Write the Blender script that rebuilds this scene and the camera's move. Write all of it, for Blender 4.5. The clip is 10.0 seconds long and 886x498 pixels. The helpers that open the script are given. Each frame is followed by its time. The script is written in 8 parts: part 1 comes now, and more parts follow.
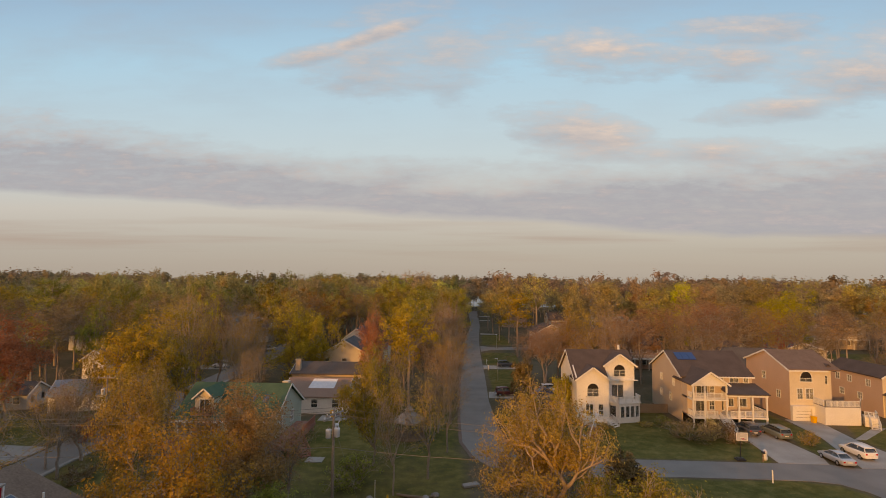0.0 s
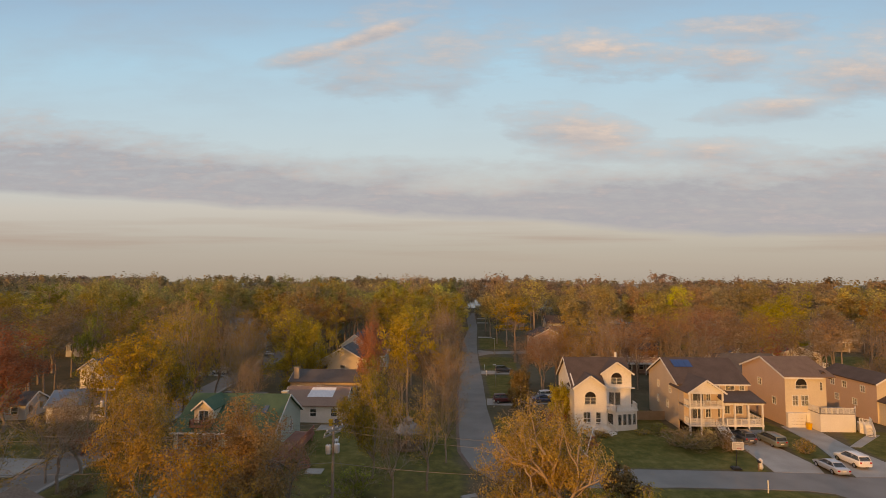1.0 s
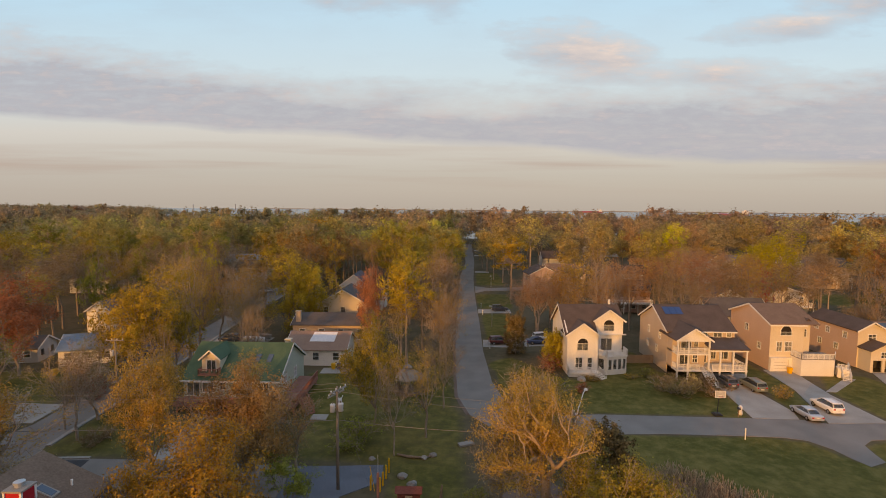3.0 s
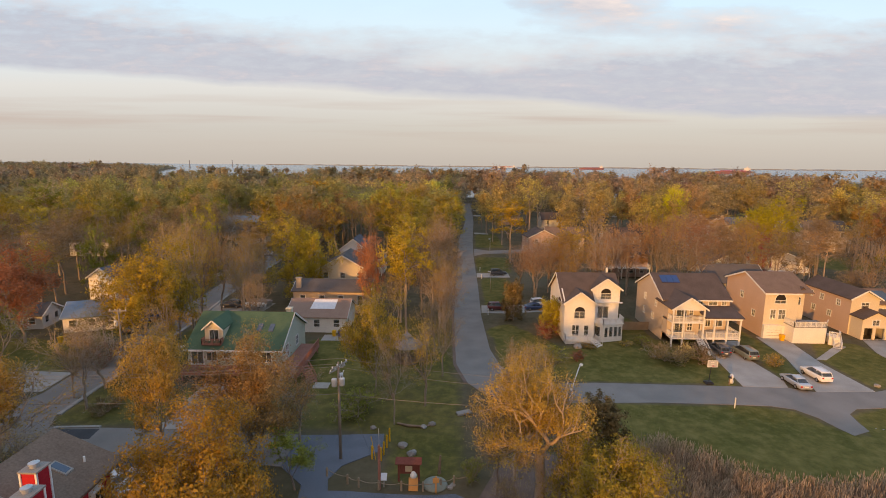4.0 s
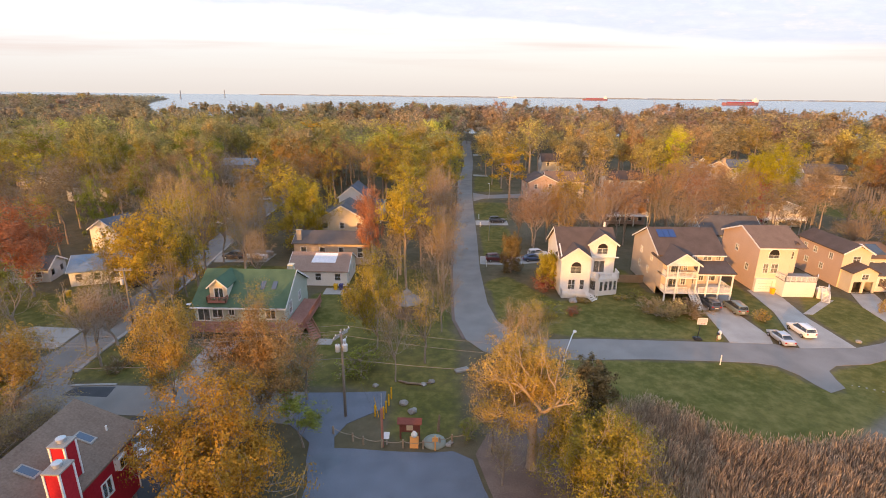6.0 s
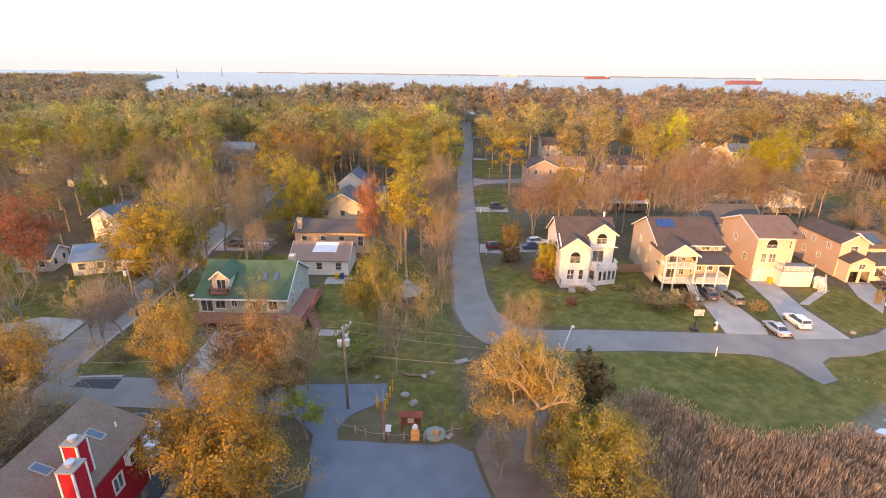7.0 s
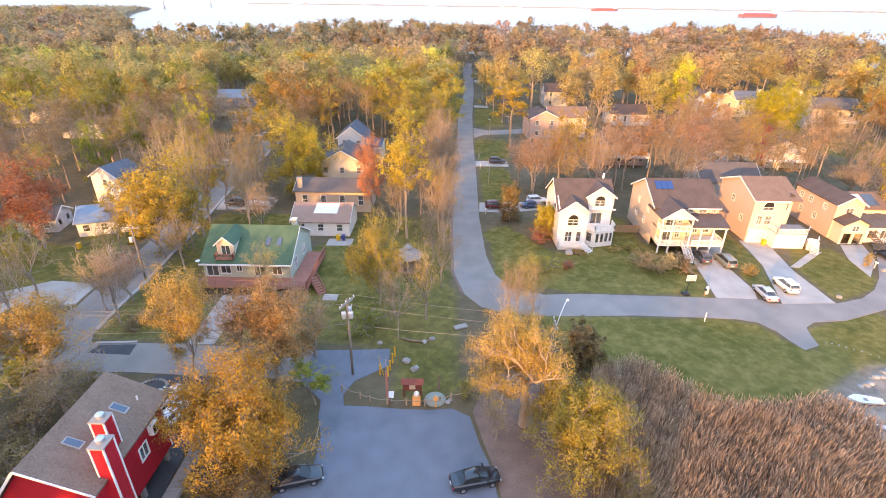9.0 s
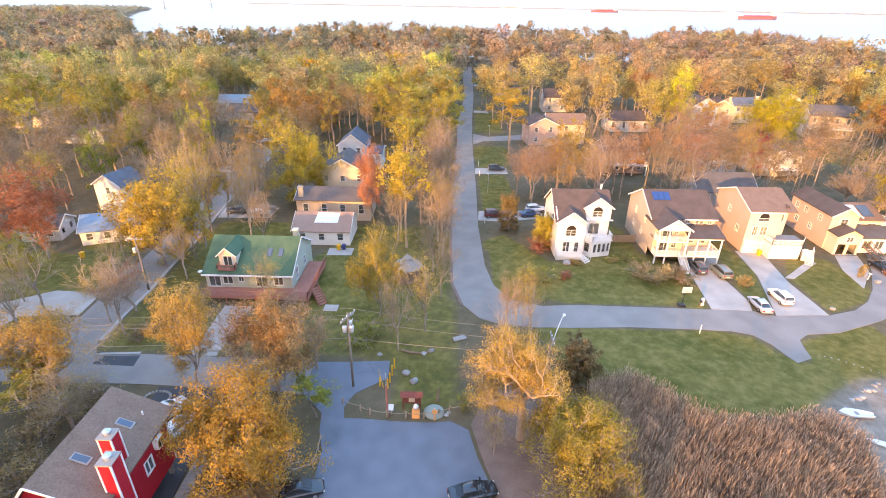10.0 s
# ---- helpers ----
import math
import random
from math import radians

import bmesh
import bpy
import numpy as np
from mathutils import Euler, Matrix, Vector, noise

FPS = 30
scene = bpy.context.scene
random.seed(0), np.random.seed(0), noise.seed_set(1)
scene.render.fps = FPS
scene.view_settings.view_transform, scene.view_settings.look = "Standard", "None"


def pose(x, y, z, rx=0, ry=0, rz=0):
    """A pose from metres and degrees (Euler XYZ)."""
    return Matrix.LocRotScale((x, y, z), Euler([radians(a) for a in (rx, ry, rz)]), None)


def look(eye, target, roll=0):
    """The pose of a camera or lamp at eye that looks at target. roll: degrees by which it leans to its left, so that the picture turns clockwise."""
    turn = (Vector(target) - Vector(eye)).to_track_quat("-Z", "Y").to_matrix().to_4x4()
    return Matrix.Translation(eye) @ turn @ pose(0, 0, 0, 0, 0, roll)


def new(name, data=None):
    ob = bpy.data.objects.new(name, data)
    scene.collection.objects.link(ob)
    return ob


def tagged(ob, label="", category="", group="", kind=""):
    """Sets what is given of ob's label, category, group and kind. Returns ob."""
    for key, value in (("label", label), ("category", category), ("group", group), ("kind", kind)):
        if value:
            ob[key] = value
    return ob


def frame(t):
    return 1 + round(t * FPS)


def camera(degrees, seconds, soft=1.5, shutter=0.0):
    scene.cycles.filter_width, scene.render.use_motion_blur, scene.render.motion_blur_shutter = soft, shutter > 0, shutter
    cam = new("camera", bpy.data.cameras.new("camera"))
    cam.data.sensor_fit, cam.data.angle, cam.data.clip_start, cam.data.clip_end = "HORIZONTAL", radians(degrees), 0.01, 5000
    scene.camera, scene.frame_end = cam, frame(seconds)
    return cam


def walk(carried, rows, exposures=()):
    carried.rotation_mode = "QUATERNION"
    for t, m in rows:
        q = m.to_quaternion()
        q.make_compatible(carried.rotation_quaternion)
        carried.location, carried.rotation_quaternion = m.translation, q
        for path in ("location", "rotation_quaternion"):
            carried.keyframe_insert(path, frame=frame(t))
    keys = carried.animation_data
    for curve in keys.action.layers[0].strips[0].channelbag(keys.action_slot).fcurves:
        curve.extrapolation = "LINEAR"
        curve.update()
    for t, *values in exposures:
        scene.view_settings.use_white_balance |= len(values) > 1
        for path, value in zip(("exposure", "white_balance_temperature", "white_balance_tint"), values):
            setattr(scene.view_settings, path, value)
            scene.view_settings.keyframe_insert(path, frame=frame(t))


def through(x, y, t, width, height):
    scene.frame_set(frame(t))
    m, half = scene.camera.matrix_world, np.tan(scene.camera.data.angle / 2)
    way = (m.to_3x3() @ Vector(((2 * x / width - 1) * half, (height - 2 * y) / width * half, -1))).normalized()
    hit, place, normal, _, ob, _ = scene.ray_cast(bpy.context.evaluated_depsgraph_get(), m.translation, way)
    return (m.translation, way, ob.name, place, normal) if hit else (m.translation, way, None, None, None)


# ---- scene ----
cam = camera(82.8, 10.0, soft=0.92)
PATH = [
    (0, (0.695, 0.137, 23.321), (0.635, 2.132, 23.448), 0.5),
    (0.5, (0.483, 0.085, 24.046), (0.432, 2.081, 24.172), 0.5),
    (1, (0.588, -0.365, 24.891), (0.539, 1.63, 25.018), 0.3),
    (1.5, (0.569, -0.655, 25.672), (0.52, 1.34, 25.802), 0.4),
    (2, (0.386, -0.968, 26.667), (0.343, 1.027, 26.798), 0.3),
    (2.5, (0.231, -0.781, 27.741), (0.194, 1.219, 27.754), 0.4),
    (3, (0.38, -0.394, 29.055), (0.344, 1.599, 28.889), 0.5),
    (4.5, (0.394, -0.141, 32.273), (0.364, 1.825, 31.91), 0.6),
    (5, (0.38, -0.161, 33.294), (0.351, 1.797, 32.891), 0.5),
    (5.5, (0.388, 0.026, 34.344), (0.362, 1.958, 33.826), 0.6),
    (7, (0.29, 0.155, 37.191), (0.268, 2.04, 36.521), 0.7),
    (7.5, (0.301, 0.241, 38.281), (0.281, 2.098, 37.539), 0.8),
    (8, (0.256, 0.382, 39.308), (0.238, 2.198, 38.469), 0.9),
    (8.5, (0.243, 0.431, 40.326), (0.225, 2.227, 39.447), 0.9),
    (9, (0.238, 0.399, 41.375), (0.221, 2.191, 40.489), 0.8),
    (9.5, (0.272, 0.281, 42.413), (0.256, 2.075, 41.529), 0.9),
    (10, (0.241, 0.216, 43.446), (0.226, 2.009, 42.561), 1.0),
]
# (seconds, stops, kelvin, tint)
EXPOSURES = [
    (0.0, -1.03, 10200, 22), (2.0, -1.03, 10200, 22), (3.2, -0.78, 9600, 22),
    (4.5, -0.4, 8800, 21), (5.5, -0.05, 8500, 22), (7.0, 0.37, 8000, 23), (7.5, 0.54, 7950, 24), (9.0, 0.92, 7450, 23), (10.0, 0.98, 7200, 22),
]
walk(cam, [(t, look(eye, target, roll)) for t, eye, target, roll in PATH], EXPOSURES)

# ---- world, sun ----
SUN_DIR = Vector((-0.46, -0.875, 0.155)).normalized()
SUN_EL = math.asin(SUN_DIR.z)
SUN_AZ = math.atan2(SUN_DIR.x, SUN_DIR.y) % (2 * math.pi)

sun = new("sun", bpy.data.lights.new("sun", "SUN"))
sun.data.energy, sun.data.angle, sun.data.color = 5.0, radians(0.6), (1.0, 0.56, 0.19)
sun.matrix_world = look(SUN_DIR * 300, (0, 0, 0))

world = bpy.data.worlds.new("sky")
scene.world = world
world.use_nodes = True
wn, wl = world.node_tree.nodes, world.node_tree.links
wn.clear()


def wmath(op, a, b=None, c=None, clamp=False):
    n = wn.new("ShaderNodeMath")
    n.operation, n.use_clamp = op, clamp
    for i, v in enumerate((a, b, c)):
        if v is None:
            continue
        if isinstance(v, (int, float)):
            n.inputs[i].default_value = v
        else:
            wl.new(v, n.inputs[i])
    return n.outputs[0]


coord = wn.new("ShaderNodeTexCoord")
sep = wn.new("ShaderNodeSeparateXYZ")
wl.new(coord.outputs["Generated"], sep.inputs[0])
ahead = wmath("MAXIMUM", wmath("ABSOLUTE", sep.outputs[1]), 0.12)
U = wmath("DIVIDE", sep.outputs[0], ahead)
V = wmath("DIVIDE", sep.outputs[2], ahead)
uv = wn.new("ShaderNodeCombineXYZ")
wl.new(wmath("MULTIPLY", U, 1.0), uv.inputs[0])
wl.new(wmath("MULTIPLY", V, 3.2), uv.inputs[1])


def wnoise(scale, detail, rough, shift):
    m = wn.new("ShaderNodeMapping")
    m.inputs["Location"].default_value = (shift, shift * 0.7, 0.3)
    wl.new(uv.outputs[0], m.inputs[0])
    n = wn.new("ShaderNodeTexNoise")
    n.inputs["Scale"].default_value, n.inputs["Detail"].default_value, n.inputs["Roughness"].default_value = scale, detail, rough
    wl.new(m.outputs[0], n.inputs["Vector"])
    return n.outputs["Fac"]


billow = wmath("SUBTRACT", wnoise(4.6, 9, 0.55, 3.1), 0.5)
fine = wmath("SUBTRACT", wnoise(17.0, 7, 0.62, 7.7), 0.5)
wisp = wmath("ADD", wmath("MULTIPLY", billow, 2.2), wmath("MULTIPLY", fine, 0.9))


def cloud(u0, v0, su, sv, slope=0.0, rough=1.0, soft=0.8):
    """The cover of one bank of cloud round (u0, v0), half as wide as su and as high as sv."""
    du = wmath("DIVIDE", wmath("SUBTRACT", U, u0), su)
    dv = wmath("DIVIDE", wmath("SUBTRACT", wmath("SUBTRACT", V, v0), wmath("MULTIPLY", wmath("SUBTRACT", U, u0), slope)), sv)
    r = wmath("ADD", wmath("POWER", wmath("ABSOLUTE", du), 2.0), wmath("POWER", wmath("ABSOLUTE", dv), 2.0))
    body = wmath("ADD", wmath("SUBTRACT", 1.0, r), wmath("MULTIPLY", wisp, rough))
    return wmath("MULTIPLY", wmath("DIVIDE", body, soft), 1.0, clamp=True), dv


CLOUDS = [
    (0.35, 0.455, 0.34, 0.060, -0.03, 1.3, 1.1), (0.83, 0.43, 0.24, 0.10, 0.05, 1.3, 1.3), (-0.17, 0.505, 0.15, 0.026, 0.32, 0.8, 0.9),
    (0.25, 0.305, 0.21, 0.062, -0.22, 1.2, 1.1), (-0.31, 0.462, 0.12, 0.03, 0.15, 1.1, 1.1), (-0.06, 0.465, 0.30, 0.12, 0.0, 1.6, 1.7),
    (0.55, 0.505, 0.24, 0.045, 0.10, 1.3, 1.2), (0.45, 0.26, 0.30, 0.04, 0.0, 1.4, 1.5),
    (0.62, 0.345, 0.2, 0.03, 0.1, 1.4, 1.6),
]
# the long bank across the sky: a soft ragged top, a flat foot
foot = wmath("ADD", wmath("MAXIMUM", wmath("SUBTRACT", 0.118, wmath("MULTIPLY", U, 0.055)), 0.088), wmath("MULTIPLY", billow, 0.03))
top = wmath("ADD", wmath("ADD", 0.235, wmath("MULTIPLY", wmath("MAXIMUM", wmath("MULTIPLY", U, -1.0), 0.0), 0.125)), wmath("MULTIPLY", wmath("MAXIMUM", U, 0.0), 0.055))
top = wmath("ADD", top, wmath("ADD", wmath("MULTIPLY", billow, 0.13), wmath("MULTIPLY", fine, 0.05)))
rise = wmath("DIVIDE", wmath("SUBTRACT", V, foot), 0.016, clamp=True)
fall = wmath("DIVIDE", wmath("SUBTRACT", top, V), 0.07, clamp=True)
front = wmath("GREATER_THAN", sep.outputs[1], 0.0)
cover = wmath("MULTIPLY", wmath("MULTIPLY", rise, fall), wmath("ADD", 0.92, wmath("MULTIPLY", fine, 0.9)), clamp=True)
lit = wmath("MULTIPLY", cover, wmath("ADD", wmath("SUBTRACT", 0.75, wmath("MULTIPLY", fall, 0.75)), wmath("MULTIPLY", fine, 1.1)), clamp=True)
for row in CLOUDS:
    m, dv = cloud(*row)
    rim = wmath("MULTIPLY", m, wmath("ADD", wmath("MULTIPLY", dv, 0.6), wmath("ADD", 0.5, wmath("MULTIPLY", fine, 1.2)), clamp=True), clamp=True)
    cover = wmath("MAXIMUM", cover, wmath("MULTIPLY", m, 0.95))
    lit = wmath("MAXIMUM", lit, rim)
high = wmath("MULTIPLY", wmath("MULTIPLY", wmath("ADD", wmath("MULTIPLY", billow, 3.2), 0.32), 1.0, clamp=True), wmath("MULTIPLY", wmath("SUBTRACT", V, 0.22), 4.0, clamp=True))
cover = wmath("MAXIMUM", cover, wmath("MULTIPLY", high, 0.3))
# folds in the cloud, drawn out along the horizon
fold_map = wn.new("ShaderNodeMapping")
fold_map.inputs["Scale"].default_value = (1.6, 5.0, 1.0)
wl.new(uv.outputs[0], fold_map.inputs[0])
fold_noise = wn.new("ShaderNodeTexNoise")
fold_noise.inputs["Scale"].default_value, fold_noise.inputs["Detail"].default_value, fold_noise.inputs["Roughness"].default_value = 2.4, 8, 0.6
fold_noise.inputs["Distortion"].default_value = 0.5
wl.new(fold_map.outputs[0], fold_noise.inputs["Vector"])
folds = wmath("MULTIPLY", wmath("SUBTRACT", fold_noise.outputs["Fac"], 0.5), 2.6)
lit = wmath("ADD", lit, wmath("MULTIPLY", wmath("MULTIPLY", folds, cover), 0.32), clamp=True)
cover = wmath("SUBTRACT", cover, wmath("MAXIMUM", wmath("MULTIPLY", wmath("ADD", folds, 0.1), -0.16), 0.0), clamp=True)
# long thin streaks low over the horizon
streak_map = wn.new("ShaderNodeMapping")
streak_map.inputs["Scale"].default_value = (0.9, 6.5, 1.0)
wl.new(uv.outputs[0], streak_map.inputs[0])
streak_noise = wn.new("ShaderNodeTexNoise")
streak_noise.inputs["Scale"].default_value, streak_noise.inputs["Detail"].default_value = 1.6, 5
wl.new(streak_map.outputs[0], streak_noise.inputs["Vector"])
low = wmath("SUBTRACT", 1.0, wmath("MULTIPLY", wmath("ABSOLUTE", wmath("SUBTRACT", V, 0.085)), 16.0), clamp=True)
streaks = wmath("MULTIPLY", wmath("MULTIPLY", wmath("SUBTRACT", streak_noise.outputs["Fac"], 0.47), 5.0, clamp=True), low)

sky = wn.new("ShaderNodeTexSky")
sky.sky_type, sky.sun_disc = "NISHITA", False
sky.sun_elevation, sky.sun_rotation = SUN_EL, SUN_AZ
sky.air_density, sky.dust_density, sky.ozone_density = 1.2, 1.5, 1.0
clear = wn.new("ShaderNodeBackground")
clear.inputs["Strength"].default_value = 0.15
wl.new(sky.outputs[0], clear.inputs["Color"])

# thin high haze, cream at the horizon and pale blue above
haze = wn.new("ShaderNodeValToRGB")
ramp = haze.color_ramp
ramp.elements[0].position, ramp.elements[0].color = 0.0, (0.53, 0.60, 0.66, 1)
ramp.elements[1].position, ramp.elements[1].color = 1.0, (0.31, 0.70, 1.30, 1)
for pos, col in ((0.10, (0.56, 0.68, 0.79, 1)), (0.22, (0.70, 0.88, 1.06, 1)), (0.40, (0.64, 1.06, 1.48, 1)), (0.7, (0.46, 1.03, 1.66, 1))):
    e = ramp.elements.new(pos)
    e.color = col
wl.new(wmath("MULTIPLY", V, 1.55, clamp=True), haze.inputs[0])
veil = wn.new("ShaderNodeBackground")
veil.inputs["Strength"].default_value = 1.45
wl.new(haze.outputs[0], veil.inputs["Color"])
cloud_tone = wn.new("ShaderNodeMix")
cloud_tone.data_type = "RGBA"
wl.new(lit, cloud_tone.inputs["Factor"])
cloud_tone.inputs["A"].default_value = (0.44, 0.58, 0.82, 1)
cloud_tone.inputs["B"].default_value = (0.92, 0.93, 1.0, 1)
bank = wn.new("ShaderNodeBackground")
bank.inputs["Strength"].default_value = 1.42
wl.new(cloud_tone.outputs["Result"], bank.inputs["Color"])
streak_bg = wn.new("ShaderNodeBackground")
streak_bg.inputs["Strength"].default_value = 1.15
streak_bg.inputs["Color"].default_value = (0.58, 0.52, 0.54, 1)


def wmix(fac, a, b):
    n = wn.new("ShaderNodeMixShader")
    if isinstance(fac, float):
        n.inputs[0].default_value = fac
    else:
        wl.new(fac, n.inputs[0])
    wl.new(a.outputs[0], n.inputs[1])
    wl.new(b.outputs[0], n.inputs[2])
    return n


# the warm glow of the sky round the low sun
toward = wn.new("ShaderNodeVectorMath")
toward.operation = "DOT_PRODUCT"
wl.new(coord.outputs["Generated"], toward.inputs[0])
toward.inputs[1].default_value = SUN_DIR
near_sun = wmath("POWER", wmath("DIVIDE", wmath("SUBTRACT", toward.outputs["Value"], 0.0), 1.0, clamp=True), 1.6)
glow = wn.new("ShaderNodeBackground")
glow.inputs["Strength"].default_value = 1.5
glow.inputs["Color"].default_value = (1.0, 0.70, 0.46, 1)
air = wmix(0.85, clear, veil)
air = wmix(wmath("MULTIPLY", streaks, 0.55), air, streak_bg)
air = wmix(wmath("MULTIPLY", cover, 0.92), air, bank)
air = wmix(wmath("MULTIPLY", near_sun, 0.8), air, glow)
out = wn.new("ShaderNodeOutputWorld")
wl.new(air.outputs[0], out.inputs["Surface"])

# ---- materials ----
def material(name):
    m = bpy.data.materials.new(name)
    m.use_nodes = True
    return m, m.node_tree.nodes, m.node_tree.links, m.node_tree.nodes["Principled BSDF"]


def surface(name, dark, light, scale=1.0, rough=0.8, bump=0.2, grain=12.0, metal=0.0, rand=0.0, lap=0.0, spec=0.3, stain=0.35, distance=0.02):
    """A weathered surface: two colours mixed by broad stains and by fine grain, with relief; lap: the height of siding boards."""
    m, n, l, bsdf = material(name)
    tc = n.new("ShaderNodeTexCoord")
    broad, small = n.new("ShaderNodeTexNoise"), n.new("ShaderNodeTexNoise")
    broad.inputs["Scale"].default_value, broad.inputs["Detail"].default_value = scale, 5
    small.inputs["Scale"].default_value, small.inputs["Detail"].default_value = scale * grain, 4
    for x in (broad, small):
        l.new(tc.outputs["Object"], x.inputs["Vector"])
    mixed = n.new("ShaderNodeMath")
    mixed.operation = "MULTIPLY_ADD"
    l.new(small.outputs["Fac"], mixed.inputs[0])
    mixed.inputs[1].default_value = 1 - stain
    scaled = n.new("ShaderNodeMath")
    scaled.operation = "MULTIPLY"
    l.new(broad.outputs["Fac"], scaled.inputs[0])
    scaled.inputs[1].default_value = stain
    l.new(scaled.outputs[0], mixed.inputs[2])
    ramp = n.new("ShaderNodeValToRGB")
    ramp.color_ramp.elements[0].position, ramp.color_ramp.elements[0].color = 0.32, (*dark, 1)
    ramp.color_ramp.elements[1].position, ramp.color_ramp.elements[1].color = 0.68, (*light, 1)
    l.new(mixed.outputs[0], ramp.inputs[0])
    colour = ramp.outputs[0]
    if rand:
        info, hsv = n.new("ShaderNodeObjectInfo"), n.new("ShaderNodeHueSaturation")
        ma = n.new("ShaderNodeMapRange")
        ma.inputs["To Min"].default_value, ma.inputs["To Max"].default_value = 1 - rand, 1 + rand
        l.new(info.outputs["Random"], ma.inputs["Value"])
        l.new(ma.outputs[0], hsv.inputs["Value"])
        l.new(colour, hsv.inputs["Color"])
        colour = hsv.outputs[0]
    l.new(colour, bsdf.inputs["Base Color"])
    bsdf.inputs["Roughness"].default_value, bsdf.inputs["Metallic"].default_value = rough, metal
    bsdf.inputs["Specular IOR Level"].default_value = spec
    if bump:
        b = n.new("ShaderNodeBump")
        b.inputs["Strength"].default_value, b.inputs["Distance"].default_value = bump, distance
        height = small.outputs["Fac"]
        if lap:
            w = n.new("ShaderNodeTexWave")
            w.wave_type, w.bands_direction, w.wave_profile = "BANDS", "Z", "SAW"
            w.inputs["Scale"].default_value = 0.314 / lap
            l.new(tc.outputs["Object"], w.inputs["Vector"])
            height = w.outputs["Fac"]
        l.new(height, b.inputs["Height"])
        l.new(b.outputs[0], bsdf.inputs["Normal"])
    return m


def plain(name, colour, rough=0.5, metal=0.0, spec=0.5, coat=0.0):
    return_m, n, l, bsdf = material(name)
    tc, noi, mix = n.new("ShaderNodeTexCoord"), n.new("ShaderNodeTexNoise"), n.new("ShaderNodeMix")
    noi.inputs["Scale"].default_value = 7
    l.new(tc.outputs["Object"], noi.inputs["Vector"])
    mix.data_type = "RGBA"
    mix.inputs["A"].default_value, mix.inputs["B"].default_value = (*(c * 0.86 for c in colour), 1), (*(min(1, c * 1.08) for c in colour), 1)
    l.new(noi.outputs["Fac"], mix.inputs["Factor"])
    l.new(mix.outputs["Result"], bsdf.inputs["Base Color"])
    bsdf.inputs["Roughness"].default_value, bsdf.inputs["Metallic"].default_value = rough, metal
    bsdf.inputs["Specular IOR Level"].default_value, bsdf.inputs["Coat Weight"].default_value = spec, coat
    bsdf.inputs["Coat Roughness"].default_value = 0.05
    return return_m


def leafy(name, dark, light, through=0.45):
    """Young leaves and buds: each leaf and each tree a little different, with light coming through."""
    m, n, l, bsdf = material(name)
    geo, info = n.new("ShaderNodeNewGeometry"), n.new("ShaderNodeObjectInfo")
    mix, hsv = n.new("ShaderNodeMix"), n.new("ShaderNodeHueSaturation")
    mix.data_type = "RGBA"
    l.new(geo.outputs["Random Per Island"], mix.inputs["Factor"])
    mix.inputs["A"].default_value, mix.inputs["B"].default_value = (*(c * 0.85 for c in dark), 1), (*(c * 1.12 for c in light), 1)
    hue, val = n.new("ShaderNodeMapRange"), n.new("ShaderNodeMapRange")
    hue.inputs["To Min"].default_value, hue.inputs["To Max"].default_value = 0.485, 0.512
    val.inputs["To Min"].default_value, val.inputs["To Max"].default_value = 0.8, 1.15
    for x in (hue, val):
        l.new(info.outputs["Random"], x.inputs["Value"])
    l.new(hue.outputs[0], hsv.inputs["Hue"])
    l.new(mix.outputs["Result"], hsv.inputs["Color"])
    tc, clump = n.new("ShaderNodeTexCoord"), n.new("ShaderNodeTexNoise")
    clump.inputs["Scale"].default_value, clump.inputs["Detail"].default_value = 0.75, 5
    l.new(tc.outputs["Object"], clump.inputs["Vector"])
    depth, both = n.new("ShaderNodeMapRange"), n.new("ShaderNodeMath")
    depth.inputs["From Min"].default_value, depth.inputs["From Max"].default_value = 0.3, 0.7
    depth.inputs["To Min"].default_value, depth.inputs["To Max"].default_value = 0.72, 1.28
    l.new(clump.outputs["Fac"], depth.inputs["Value"])
    both.operation = "MULTIPLY"
    l.new(depth.outputs[0], both.inputs[0])
    l.new(val.outputs[0], both.inputs[1])
    l.new(both.outputs[0], hsv.inputs["Value"])
    dif, tra, ms = n.new("ShaderNodeBsdfDiffuse"), n.new("ShaderNodeBsdfTranslucent"), n.new("ShaderNodeMixShader")
    l.new(hsv.outputs[0], dif.inputs["Color"])
    l.new(hsv.outputs[0], tra.inputs["Color"])
    ms.inputs[0].default_value = through
    l.new(dif.outputs[0], ms.inputs[1])
    l.new(tra.outputs[0], ms.inputs[2])
    l.new(ms.outputs[0], n["Material Output"].inputs["Surface"])
    n.remove(bsdf)
    return m


def glass(name, tint=(0.75, 0.8, 0.82)):
    m, n, l, bsdf = material(name)
    bsdf.inputs["Base Color"].default_value = (*tint, 1)
    bsdf.inputs["Roughness"].default_value, bsdf.inputs["Transmission Weight"].default_value, bsdf.inputs["IOR"].default_value = 0.03, 0.92, 1.45
    return m


